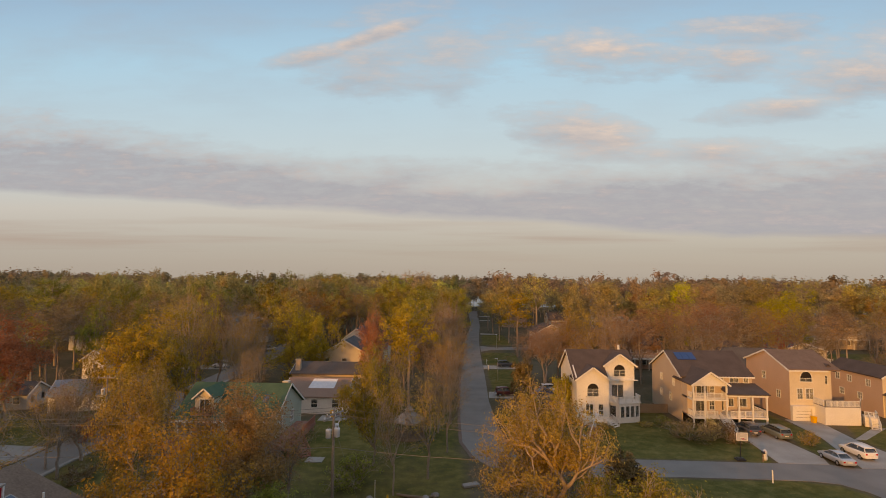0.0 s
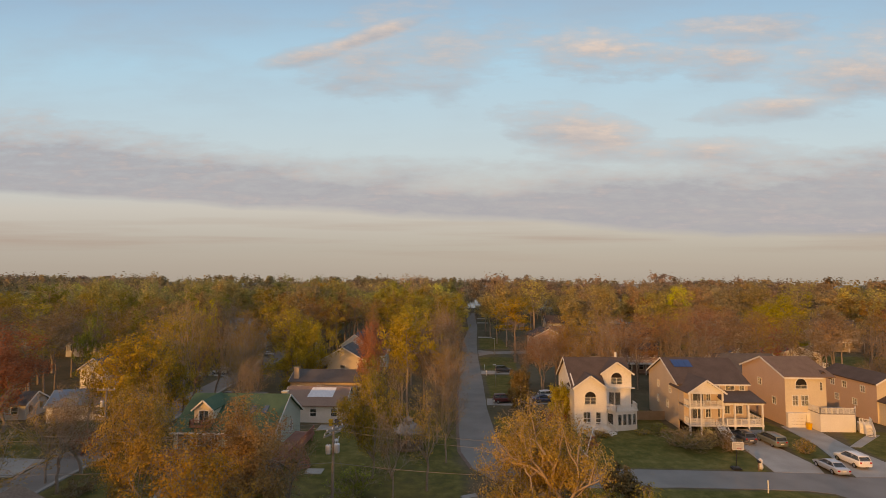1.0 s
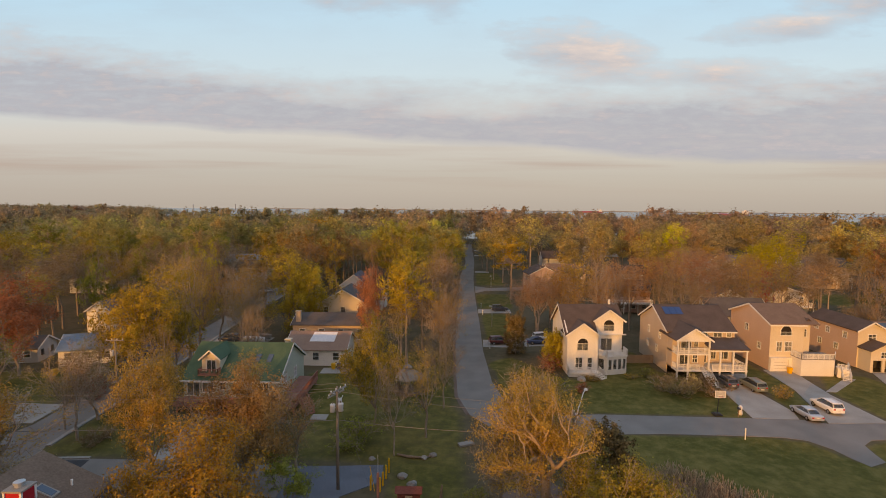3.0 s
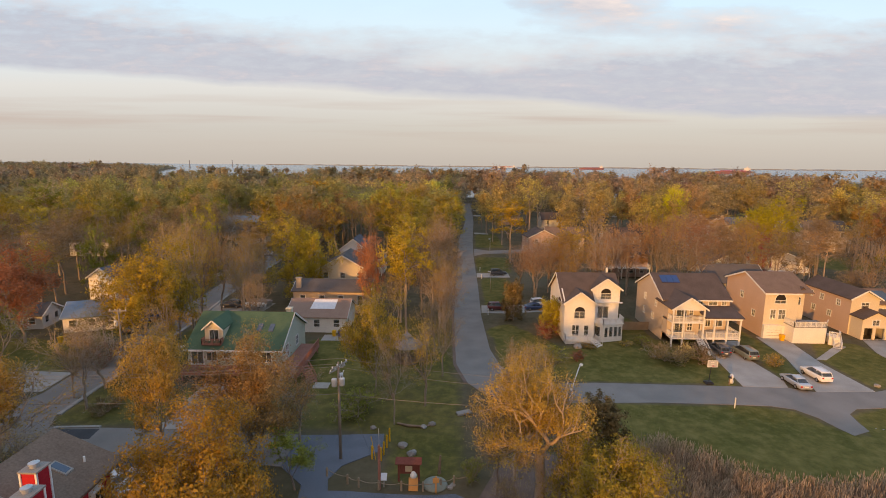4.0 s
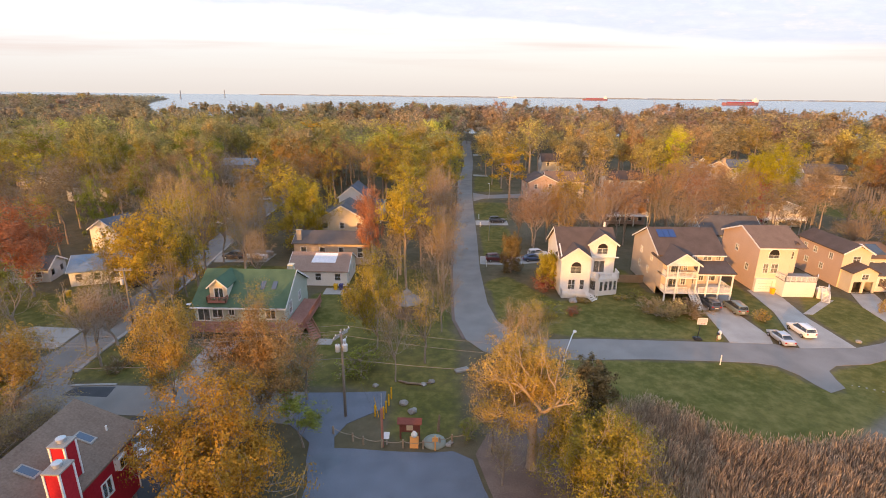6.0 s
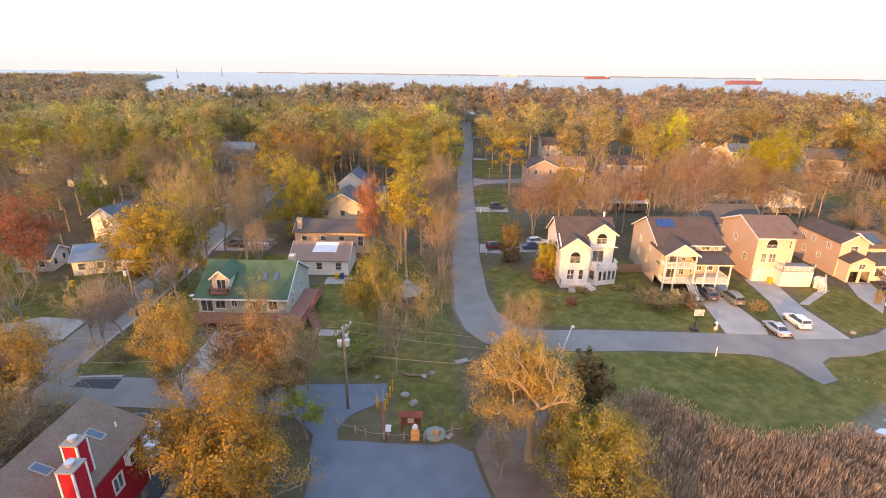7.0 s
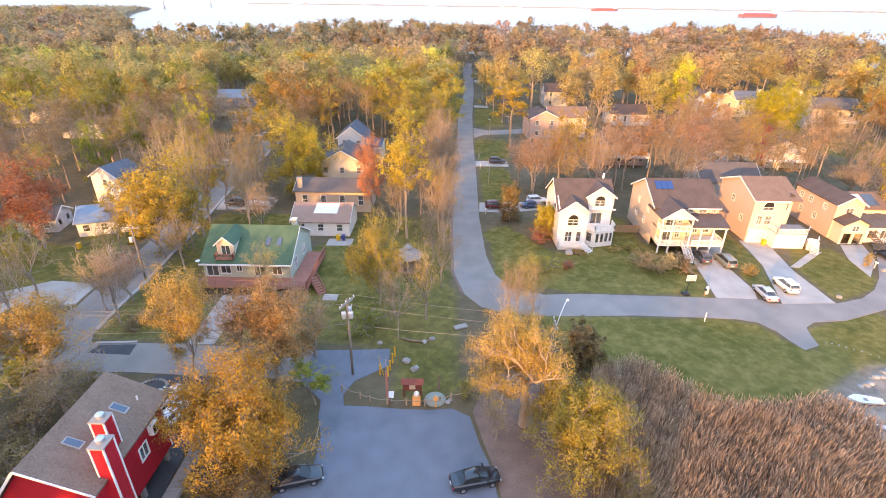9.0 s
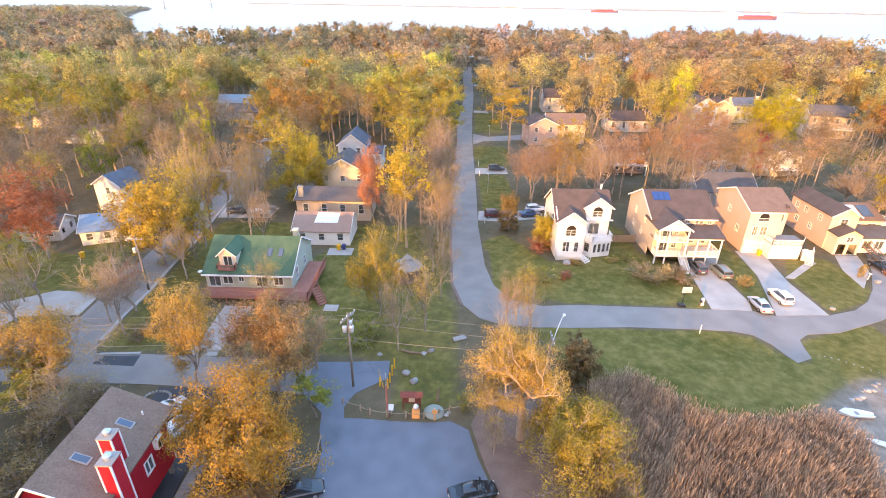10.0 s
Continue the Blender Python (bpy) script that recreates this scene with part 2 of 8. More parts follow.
WHITE = surface("white_paint", (0.66, 0.65, 0.62), (0.82, 0.81, 0.78), 0.5, 0.55, 0.0)
WHITE_SIDING = surface("white_siding", (0.68, 0.66, 0.62), (0.82, 0.80, 0.76), 0.4, 0.6, 0.5, lap=0.2)
BEIGE_SIDING = surface("beige_siding", (0.50, 0.40, 0.31), (0.60, 0.49, 0.38), 0.4, 0.65, 0.5, lap=0.2)
CREAM_SIDING = surface("cream_siding", (0.60, 0.52, 0.40), (0.72, 0.63, 0.48), 0.4, 0.65, 0.5, lap=0.2)
TAN_SIDING = surface("tan_siding", (0.48, 0.38, 0.29), (0.58, 0.46, 0.35), 0.4, 0.65, 0.5, lap=0.2)
# for left side walls: glancing sun painted in as a darker, pinker siding
SUN_TINT_SIDING = surface("sun_tinted_siding", (0.52, 0.37, 0.29), (0.62, 0.45, 0.35), 0.4, 0.65, 0.5, lap=0.2)
GREEN_SIDING = surface("sage_siding", (0.40, 0.44, 0.36), (0.52, 0.56, 0.46), 0.4, 0.65, 0.5, lap=0.2)
GREY_SIDING = surface("grey_siding", (0.40, 0.41, 0.42), (0.52, 0.53, 0.54), 0.4, 0.65, 0.5, lap=0.2)
BLUE_SIDING = surface("pale_blue_siding", (0.50, 0.56, 0.62), (0.62, 0.67, 0.72), 0.4, 0.65, 0.5, lap=0.2)
ROSE_SIDING = surface("rose_siding", (0.46, 0.33, 0.28), (0.56, 0.42, 0.36), 0.4, 0.65, 0.5, lap=0.2)
RED_SIDING = surface("red_siding", (0.40, 0.012, 0.022), (0.52, 0.022, 0.035), 0.4, 0.55, 0.35, lap=0.25)
BROWN_ROOF = surface("brown_shingles", (0.072, 0.054, 0.047), (0.128, 0.095, 0.082), 0.5, 0.9, 0.5, 14, stain=0.5)
GREY_ROOF = surface("grey_shingles", (0.085, 0.075, 0.072), (0.145, 0.13, 0.125), 0.5, 0.9, 0.5, 14, stain=0.5)
TAN_ROOF = surface("tan_shingles", (0.15, 0.096, 0.068), (0.25, 0.168, 0.124), 0.7, 0.9, 0.5, 9, stain=0.35)
GREEN_ROOF = surface("green_shingles", (0.048, 0.095, 0.055), (0.088, 0.15, 0.085), 0.5, 0.85, 0.5, 14, stain=0.5)
BLUE_ROOF = surface("blue_grey_shingles", (0.08, 0.09, 0.11), (0.14, 0.155, 0.185), 0.5, 0.85, 0.5, 14, stain=0.5)
PALE_ROOF = surface("pale_metal_roof", (0.17, 0.235, 0.295), (0.25, 0.325, 0.395), 0.6, 0.5, 0.1, 9)
TARP = surface("white_tarp", (0.62, 0.64, 0.68), (0.80, 0.80, 0.82), 0.8, 0.6, 0.6, 3)
RED_WOOD = surface("red_stained_wood", (0.30, 0.12, 0.085), (0.44, 0.20, 0.15), 0.8, 0.8, 0.3, 10)
BROWN_WOOD = surface("weathered_wood", (0.16, 0.11, 0.075), (0.30, 0.22, 0.16), 1.2, 0.85, 0.4, 12)
GREY_WOOD = surface("grey_wood", (0.22, 0.20, 0.18), (0.36, 0.33, 0.30), 1.2, 0.85, 0.4, 12)
POLE_WOOD = surface("pole_wood", (0.17, 0.14, 0.115), (0.29, 0.25, 0.21), 2.0, 0.9, 0.5, 8)
TIMBER = surface("cedar_fence", (0.26, 0.19, 0.13), (0.42, 0.32, 0.23), 1.0, 0.85, 0.3, 12)
DARK_RED = surface("dark_red_wood", (0.15, 0.045, 0.035), (0.26, 0.085, 0.065), 0.8, 0.8, 0.3, 10)
STONE = surface("field_stone", (0.20, 0.185, 0.17), (0.38, 0.355, 0.33), 1.5, 0.9, 0.6, 6, rand=0.2)
CONCRETE = surface("concrete", (0.30, 0.275, 0.245), (0.44, 0.405, 0.365), 0.35, 0.85, 0.2, 20, stain=0.6)
ASPHALT = surface("worn_asphalt", (0.195, 0.175, 0.158), (0.285, 0.256, 0.23), 0.22, 0.88, 0.3, 40, stain=0.65)
DARK_ASPHALT = surface("fresh_asphalt", (0.05, 0.05, 0.052), (0.085, 0.085, 0.088), 0.4, 0.85, 0.3, 30, stain=0.5)
GRAVEL = surface("blue_grey_gravel", (0.075, 0.088, 0.108), (0.215, 0.24, 0.28), 0.45, 0.9, 0.9, 26, stain=0.22, distance=0.05)
MULCH = surface("bark_mulch", (0.13, 0.085, 0.065), (0.27, 0.185, 0.145), 0.5, 0.95, 0.8, 14, stain=0.4)
BARK = surface("grey_brown_bark", (0.22, 0.17, 0.135), (0.42, 0.345, 0.285), 1.5, 0.95, 0.5, 8, rand=0.2)
PALE_BARK = surface("pale_oak_bark", (0.30, 0.22, 0.16), (0.54, 0.43, 0.33), 1.4, 0.9, 0.5, 8)
GLASS = glass("window_glass")
CAR_GLASS = glass("car_glass", (0.25, 0.28, 0.3))
# near-black standing in for the shade inside carport and garage
SHADE_BLACK = plain("painted_shade", (0.05, 0.045, 0.04), 0.9)
BLIND = plain("window_blind", (0.62, 0.52, 0.38), 0.8)
RUBBER = plain("tyre_rubber", (0.02, 0.02, 0.02), 0.8)
ALLOY = plain("alloy", (0.55, 0.56, 0.58), 0.35, 0.9)
BLACK_METAL = plain("black_metal", (0.03, 0.03, 0.032), 0.5)
GALVANISED = plain("galvanised_steel", (0.50, 0.52, 0.53), 0.4, 0.5)
PORCELAIN = plain("pale_enamel", (0.66, 0.67, 0.68), 0.4)
WIRE = plain("cable", (0.19, 0.175, 0.16), 0.6)
YELLOW = plain("yellow_plastic", (0.78, 0.42, 0.02), 0.5)
ORANGE_BOARD = plain("orange_board", (0.75, 0.36, 0.12), 0.6)
PANEL = plain("blue_solar_cells", (0.02, 0.05, 0.18), 0.3, 0.0, 0.5, 0.2)
SKYLIGHT = plain("skylight_glass", (0.08, 0.11, 0.15), 0.2, 0.0, 0.5)
DARK_GLASS = plain("dark_window_glass", (0.035, 0.03, 0.026), 0.08, 0.0, 0.5)
PINK_ROOF = surface("pinkish_shingles", (0.25, 0.16, 0.122), (0.36, 0.245, 0.19), 0.6, 0.9, 0.5, 10)
LAMP_RED = plain("red_lens", (0.5, 0.02, 0.02), 0.2)
LAMP_CLEAR = plain("clear_lens", (0.75, 0.75, 0.72), 0.15)
PURPLE = plain("blue_plastic", (0.05, 0.06, 0.2), 0.5)
GREEN_PLASTIC = plain("grey_green_fibreglass", (0.27, 0.29, 0.24), 0.6)

TONES = {
    "gold": ((0.42, 0.325, 0.062), (0.60, 0.47, 0.12)), "amber": ((0.50, 0.335, 0.065), (0.68, 0.47, 0.12)), "crimson": ((0.50, 0.07, 0.075), (0.64, 0.13, 0.12)), "orange": ((0.35, 0.24, 0.085), (0.49, 0.345, 0.14)),
    "olive": ((0.285, 0.24, 0.066), (0.43, 0.37, 0.11)), "russet": ((0.30, 0.19, 0.11), (0.42, 0.28, 0.17)),
    "rose": ((0.36, 0.21, 0.155), (0.48, 0.30, 0.23)), "red": ((0.40, 0.165, 0.11), (0.52, 0.235, 0.16)), "coral": ((0.44, 0.19, 0.15), (0.56, 0.27, 0.21)),
    "lime": ((0.42, 0.41, 0.05), (0.60, 0.58, 0.09)), "green": ((0.20, 0.225, 0.07), (0.31, 0.335, 0.11)),
    "brown": ((0.24, 0.18, 0.125), (0.36, 0.28, 0.20)), "purple": ((0.20, 0.05, 0.06), (0.34, 0.10, 0.10)),
    # "far" is a blue-green with distance haze in the colour
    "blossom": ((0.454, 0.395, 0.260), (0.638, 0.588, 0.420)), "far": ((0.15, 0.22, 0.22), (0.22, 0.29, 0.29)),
}
TONES = {key: [[c * k for c, k in zip(tone, (1.05, 0.98, 0.68))] for tone in pair] for key, pair in TONES.items()}
LEAF = {key: leafy(key + "_leaves", *pair) for key, pair in TONES.items()}
LEAF["dark"] = leafy("dark_needles", (0.15, 0.115, 0.05), (0.28, 0.21, 0.095), 0.2)


# ---- mesh building ----
class Mesh:
    """Vertices and faces of one part."""

    def __init__(self):
        self.v, self.f, self.marks = [], [], []

    def add(self, verts, faces):
        k = len(self.v)
        self.marks.append((k, len(self.f)))
        self.v += [tuple(p) for p in verts]
        self.f += [tuple(i + k for i in f) for f in faces]
        return self

    def hexa(self, low, high):
        """A solid between two four-cornered loops."""
        return self.add([*low, *high], [(3, 2, 1, 0), (4, 5, 6, 7), (0, 1, 5, 4), (1, 2, 6, 5), (2, 3, 7, 6), (3, 0, 4, 7)])

    def box(self, x0, x1, y0, y1, z0, z1):
        loop = [(x0, y0), (x1, y0), (x1, y1), (x0, y1)]
        return self.hexa([(*p, z0) for p in loop], [(*p, z1) for p in loop])

    def beam(self, a, b, w, h=None):
        """A square bar from a to b."""
        a, b = Vector(a), Vector(b)
        d = (b - a).normalized()
        s = d.cross(Vector((0, 0, 1)))
        s = Vector((1, 0, 0)) if s.length < 1e-4 else s.normalized()
        u = s.cross(d).normalized()
        s, u = s * w / 2, u * (h or w) / 2
        return self.hexa([a - s - u, a + s - u, a + s + u, a - s + u], [b - s - u, b + s - u, b + s + u, b - s + u])

    def prism(self, poly, z0, z1):
        n = len(poly)
        return self.add([(*p, z0) for p in poly] + [(*p, z1) for p in poly],
                        [tuple(range(n - 1, -1, -1)), tuple(range(n, 2 * n))] + [(i, (i + 1) % n, (i + 1) % n + n, i + n) for i in range(n)])

    def slab(self, poly, axis, a, b):
        """A polygon of the plane across an axis ("x": its y and z; "y": its x and z), drawn out from a to b."""
        n = len(poly)
        at = (lambda p, c: (c, *p)) if axis == "x" else (lambda p, c: (p[0], c, p[1]))
        return self.add([at(p, a) for p in poly] + [at(p, b) for p in poly],
                        [tuple(range(n - 1, -1, -1)), tuple(range(n, 2 * n))] + [(i, (i + 1) % n, (i + 1) % n + n, i + n) for i in range(n)])

    def tube(self, points, radii, n=6, cap=True):
        pts = [Vector(p) for p in points]
        rings = []
        for i, p in enumerate(pts):
            d = (pts[min(i + 1, len(pts) - 1)] - pts[max(i - 1, 0)]).normalized()
            s = d.cross(Vector((0, 0, 1)))
            s = Vector((1, 0, 0)) if s.length < 1e-3 else s.normalized()
            u = s.cross(d)
            r = radii[i] if isinstance(radii, (list, tuple)) else radii
            rings.append([p + (s * math.cos(2 * math.pi * k / n) + u * math.sin(2 * math.pi * k / n)) * r for k in range(n)])
        faces = [(i * n + k, i * n + (k + 1) % n, (i + 1) * n + (k + 1) % n, (i + 1) * n + k) for i in range(len(pts) - 1) for k in range(n)]
        if cap:
            faces += [tuple(range(n - 1, -1, -1)), tuple(range((len(pts) - 1) * n, len(pts) * n))]
        return self.add([v for r in rings for v in r], faces)

    def lathe(self, profile, n=12, at=(0, 0, 0)):
        """Rings of (radius, height) round an upright axis."""
        verts = [(at[0] + r * math.cos(2 * math.pi * k / n), at[1] + r * math.sin(2 * math.pi * k / n), at[2] + z) for r, z in profile for k in range(n)]
        faces = [(i * n + k, i * n + (k + 1) % n, (i + 1) * n + (k + 1) % n, (i + 1) * n + k) for i in range(len(profile) - 1) for k in range(n)]
        faces += [tuple(range(n - 1, -1, -1)), tuple(range((len(profile) - 1) * n, len(profile) * n))]
        return self.add(verts, faces)

    def wall(self, a, b, z0, z1, thick, holes=()):
        """A wall from a to b (its outside to the right of that way), with openings (from, to, low, high) that go through it."""
        a, b = Vector((*a, 0)), Vector((*b, 0))
        d = (b - a).normalized()
        inw = Vector((-d.y, d.x, 0)) * thick
        us = sorted({0.003, (b - a).length - 0.003, *(h[0] for h in holes), *(h[1] for h in holes)})
        zs = sorted({z0, z1, *(h[2] for h in holes), *(h[3] for h in holes)})
        nu, nz = len(us) - 1, len(zs) - 1

        def solid(i, j):
            if not (0 <= i < nu and 0 <= j < nz):
                return False
            u, w = (us[i] + us[i + 1]) / 2, (zs[j] + zs[j + 1]) / 2
            return not any(h[0] < u < h[1] and h[2] < w < h[3] for h in holes)

        verts = []
        for side in (Vector((0, 0, 0)), inw):
            for w in zs:
                for u in us:
                    p = a + d * u + side
                    verts.append((p.x, p.y, w))
        at = lambda i, j, k: k * (nu + 1) * (nz + 1) + j * (nu + 1) + i
        faces = []
        for i in range(nu):
            for j in range(nz):
                if not solid(i, j):
                    continue
                faces.append((at(i, j, 0), at(i + 1, j, 0), at(i + 1, j + 1, 0), at(i, j + 1, 0)))
                faces.append((at(i, j + 1, 1), at(i + 1, j + 1, 1), at(i + 1, j, 1), at(i, j, 1)))
                for (di, dj), (p, q) in {(0, -1): ((i, j), (i + 1, j)), (0, 1): ((i + 1, j + 1), (i, j + 1)), (-1, 0): ((i, j + 1), (i, j)), (1, 0): ((i + 1, j), (i + 1, j + 1))}.items():
                    if not solid(i + di, j + dj):
                        faces.append((at(*p, 1), at(*q, 1), at(*q, 0), at(*p, 0)))
        used = sorted({k for f in faces for k in f})
        new_at = {k: n for n, k in enumerate(used)}
        return self.add([verts[k] for k in used], [tuple(new_at[k] for k in f) for f in faces])


def make_mesh(name, m, mat, smooth=False):
    me = bpy.data.meshes.new(name)
    me.from_pydata(m.v, [], m.f)
    bm = bmesh.new()
    bm.from_mesh(me)
    bmesh.ops.recalc_face_normals(bm, faces=bm.faces)
    bm.to_mesh(me)
    bm.free()
    me.materials.append(mat)
    if smooth:
        me.shade_smooth()
    return me


def part(name, m, mat, parent, label="", smooth=False, local=False):
    """One mesh under a thing. Its places are the world's, unless local."""
    if not local:
        o = parent_origin(parent)
        m.v = [(x - o[0], y - o[1], z - o[2]) for x, y, z in m.v]
    ob = new(name, make_mesh(name, m, mat, smooth))
    ob.parent = parent
    return tagged(ob, label)


def pieces(name, m, mat, parent, label=""):
    """Each solid of a mesh as a part of its own."""
    ends = m.marks[1:] + [(len(m.v), len(m.f))]
    for (v0, f0), (v1, f1) in zip(m.marks, ends):
        one = Mesh().add(m.v[v0:v1], [tuple(i - v0 for i in f) for f in m.f[f0:f1]])
        part(name, one, mat, parent, label)


def parent_origin(ob):
    o = Vector((0, 0, 0))
    while ob:
        o += ob.location
        ob = ob.parent
    return o


def thing(name, at, label, category, group="", rz=0.0):
    ob = new(name)
    ob.empty_display_size = 0.3
    ob.matrix_basis = pose(*at, 0, 0, rz)
    return tagged(ob, label, category, group)


def single(name, m, mat, label, category, group="", kind="", smooth=False, at=(0, 0, 0)):
    ob = new(name, make_mesh(name, m, mat, smooth))
    ob.location = at
    return tagged(ob, label, category, group, kind)


def fast_mesh(name, verts, quads, tris, mats, qmat=None, tmat=None):
    """A large mesh from arrays."""
    me = bpy.data.meshes.new(name)
    nq, nt = len(quads), len(tris)
    me.vertices.add(len(verts))
    me.vertices.foreach_set("co", np.asarray(verts, np.float32).ravel())
    me.loops.add(nq * 4 + nt * 3)
    loops = np.concatenate([np.asarray(quads, np.int32).ravel(), np.asarray(tris, np.int32).ravel()]) if nt or nq else np.zeros(0, np.int32)
    me.loops.foreach_set("vertex_index", loops.astype(np.int32))
    me.polygons.add(nq + nt)
    start = np.concatenate([np.arange(nq) * 4, nq * 4 + np.arange(nt) * 3]).astype(np.int32)
    me.polygons.foreach_set("loop_start", start)
    for m in mats:
        me.materials.append(m)
    if qmat is not None or tmat is not None:
        idx = np.concatenate([np.zeros(nq, np.int32) if qmat is None else qmat, np.zeros(nt, np.int32) if tmat is None else tmat])
        me.polygons.foreach_set("material_index", idx.astype(np.int32))
    me.update(calc_edges=True)
    me.validate()
    return me

# ---- ground, water, roads ----
def inside(px, py, poly):
    hit = np.zeros(px.shape, bool)
    for (x0, y0), (x1, y1) in zip(poly, poly[1:] + poly[:1]):
        with np.errstate(divide="ignore", invalid="ignore"):
            hit ^= ((y0 > py) != (y1 > py)) & (px < (x1 - x0) * (py - y0) / (y1 - y0 + 1e-12) + x0)
    return hit


LAWNS = [
    [(13, 62.4), (30, 63), (45, 61.8), (47.5, 57), (50, 55), (52, 60.5), (66, 65.5), (64, 54), (54, 52), (50, 50), (45, 47), (38, 45), (30, 46), (25, 53), (18, 50)],
    [(9, 70.5), (42.5, 68.8), (44.5, 82), (38, 88), (38, 100), (33, 104), (32, 88), (20, 83), (12, 96), (7.8, 92)],
    [(50, 71), (53, 70), (57, 84), (56, 95), (53.5, 95), (52, 84)], [(61, 68), (70, 72), (74, 77), (73, 88), (66, 88), (62, 80)],
    [(8, 109), (17, 109), (17, 136), (8.2, 136)], [(8.2, 143), (18, 143), (20, 166), (8.6, 168)], [(9.5, 186), (20, 186), (21, 222), (11.5, 222)],
    [(-48, 88), (-29, 86), (-29, 99), (-47, 100)], [(-80, 70), (-64, 72), (-62, 82), (-80, 84)], [(-24, 66), (-14, 66), (-12, 84), (-20, 88), (-24, 84)],
    [(120, 150), (150, 150), (150, 175), (120, 175)],
]
HALF_LAWNS = [[(-22, 55), (2, 55), (2, 100), (-22, 100)], [(-48, 55), (-40, 55), (-40, 100), (-48, 100)], [(-75, 57), (-57, 57), (-57, 78), (-78, 82)], [(-6, 44.5), (2, 45), (3, 50), (-6, 56)], [(-6, 60), (0, 62), (0, 80), (-10, 80)], [(-14, 55), (2, 50), (3, 62), (0, 85), (-16, 85)], [(-70, 86), (-58, 70), (-58, 100), (-70, 100)], [(-42, 54), (-20, 55), (-22, 66), (-42, 66)]]
INLET = [(55.5, 46.8), (57.5, 50.3), (62, 52), (80, 52), (95, 40), (90, 10), (57, 12), (53, 34), (54.4, 42)]


def coast(x):
    """How far ahead the land reaches."""
    west = -np.asarray(x, float)
    return (485 + 20 * np.sin(west * 0.013) + 9 * np.sin(west * 0.05) - np.clip(west - 118, 0, 40) * 4.6 + np.clip(west - 160, 0, 450) * 1.57 + np.clip(west - 610, 0, 700) * 2.0
            - np.clip(-west - 262, 0, 40) * 4.5)


xs = np.unique(np.concatenate([np.arange(-1500, -140, 20.0), np.arange(-140, -70, 4.0), np.arange(-70, 100, 1.0), np.arange(100, 180, 4.0), np.arange(180, 1001, 20.0)]))
ys = np.unique(np.concatenate([np.arange(-300, 20, 10.0), np.arange(20, 125, 1.0), np.arange(125, 260, 4.0), np.arange(260, 1000, 10.0), np.arange(1000, 2401, 40.0)]))
gx, gy = np.meshgrid(xs, ys)
lawn = np.zeros(gx.shape)
for poly in LAWNS:
    lawn[inside(gx, gy, poly)] = 1.0
for poly in HALF_LAWNS:
    lawn[inside(gx, gy, poly)] = np.maximum(lawn[inside(gx, gy, poly)], 0.6)
wet = inside(gx, gy, INLET).astype(float)


def blur(a, times):
    for _ in range(times):
        p = np.pad(a, 1, mode="edge")
        a = (p[1:-1, 1:-1] * 2 + p[:-2, 1:-1] + p[2:, 1:-1] + p[1:-1, :-2] + p[1:-1, 2:]) / 6
    return a


lawn = blur(lawn, 2)
offshore = np.clip((gy - coast(gx)) / 25, 0, 1)
gz = -5.0 * offshore - 1.1 * blur(wet, 2) + 0.03 * np.sin(gx * 0.21 + 1) * np.sin(gy * 0.17) * (offshore < 0.01) - 0.045
nx, ny = len(xs), len(ys)
quads = np.array([[j * nx + i, j * nx + i + 1, (j + 1) * nx + i + 1, (j + 1) * nx + i] for j in range(ny - 1) for i in range(nx - 1)], np.int32)
sand = np.clip(blur(inside(gx, gy, [(46, 41), (44.5, 45.5), (47, 47.6), (52, 50.5), (57, 53), (64, 53), (62, 46), (57, 36), (50, 30), (46, 33)]).astype(float), 2) + (offshore > 0) * 1.0, 0, 1)

gm, gn, gl, gb = material("ground_cover")
tc = gn.new("ShaderNodeTexCoord")


def gnoise(scale, detail=5):
    n = gn.new("ShaderNodeTexNoise")
    n.inputs["Scale"].default_value, n.inputs["Detail"].default_value, n.inputs["Roughness"].default_value = scale, detail, 0.62
    gl.new(tc.outputs["Object"], n.inputs["Vector"])
    return n.outputs["Fac"]


def gramp(fac, stops):
    r = gn.new("ShaderNodeValToRGB")
    r.color_ramp.elements[0].position, r.color_ramp.elements[0].color = stops[0][0], (*stops[0][1], 1)
    r.color_ramp.elements[1].position, r.color_ramp.elements[1].color = stops[-1][0], (*stops[-1][1], 1)
    for p, c in stops[1:-1]:
        r.color_ramp.elements.new(p).color = (*c, 1)
    gl.new(fac, r.inputs[0])
    return r.outputs[0]


def gmix(fac, a, b):
    m = gn.new("ShaderNodeMix")
    m.data_type = "RGBA"
    gl.new(fac, m.inputs["Factor"])
    gl.new(a, m.inputs["A"])
    gl.new(b, m.inputs["B"])
    return m.outputs["Result"]


def gmath(op, a, b):
    n = gn.new("ShaderNodeMath")
    n.operation, n.use_clamp = op, True
    for i, v in enumerate((a, b)):
        if isinstance(v, float):
            n.inputs[i].default_value = v
        else:
            gl.new(v, n.inputs[i])
    return n.outputs[0]


broad, mid, small = gnoise(0.11), gnoise(0.7), gnoise(6.0, 4)
litter = gmix(small, gramp(mid, [(0.3, (0.095, 0.072, 0.042)), (0.7, (0.17, 0.13, 0.08))]), gramp(broad, [(0.35, (0.075, 0.075, 0.035)), (0.65, (0.19, 0.145, 0.09))]))
grass = gmix(small, gramp(mid, [(0.38, (0.078, 0.078, 0.017)), (0.5, (0.134, 0.120, 0.030)), (0.64, (0.235, 0.185, 0.066))]), gramp(broad, [(0.40, (0.088, 0.090, 0.018)), (0.60, (0.20, 0.157, 0.047))]))
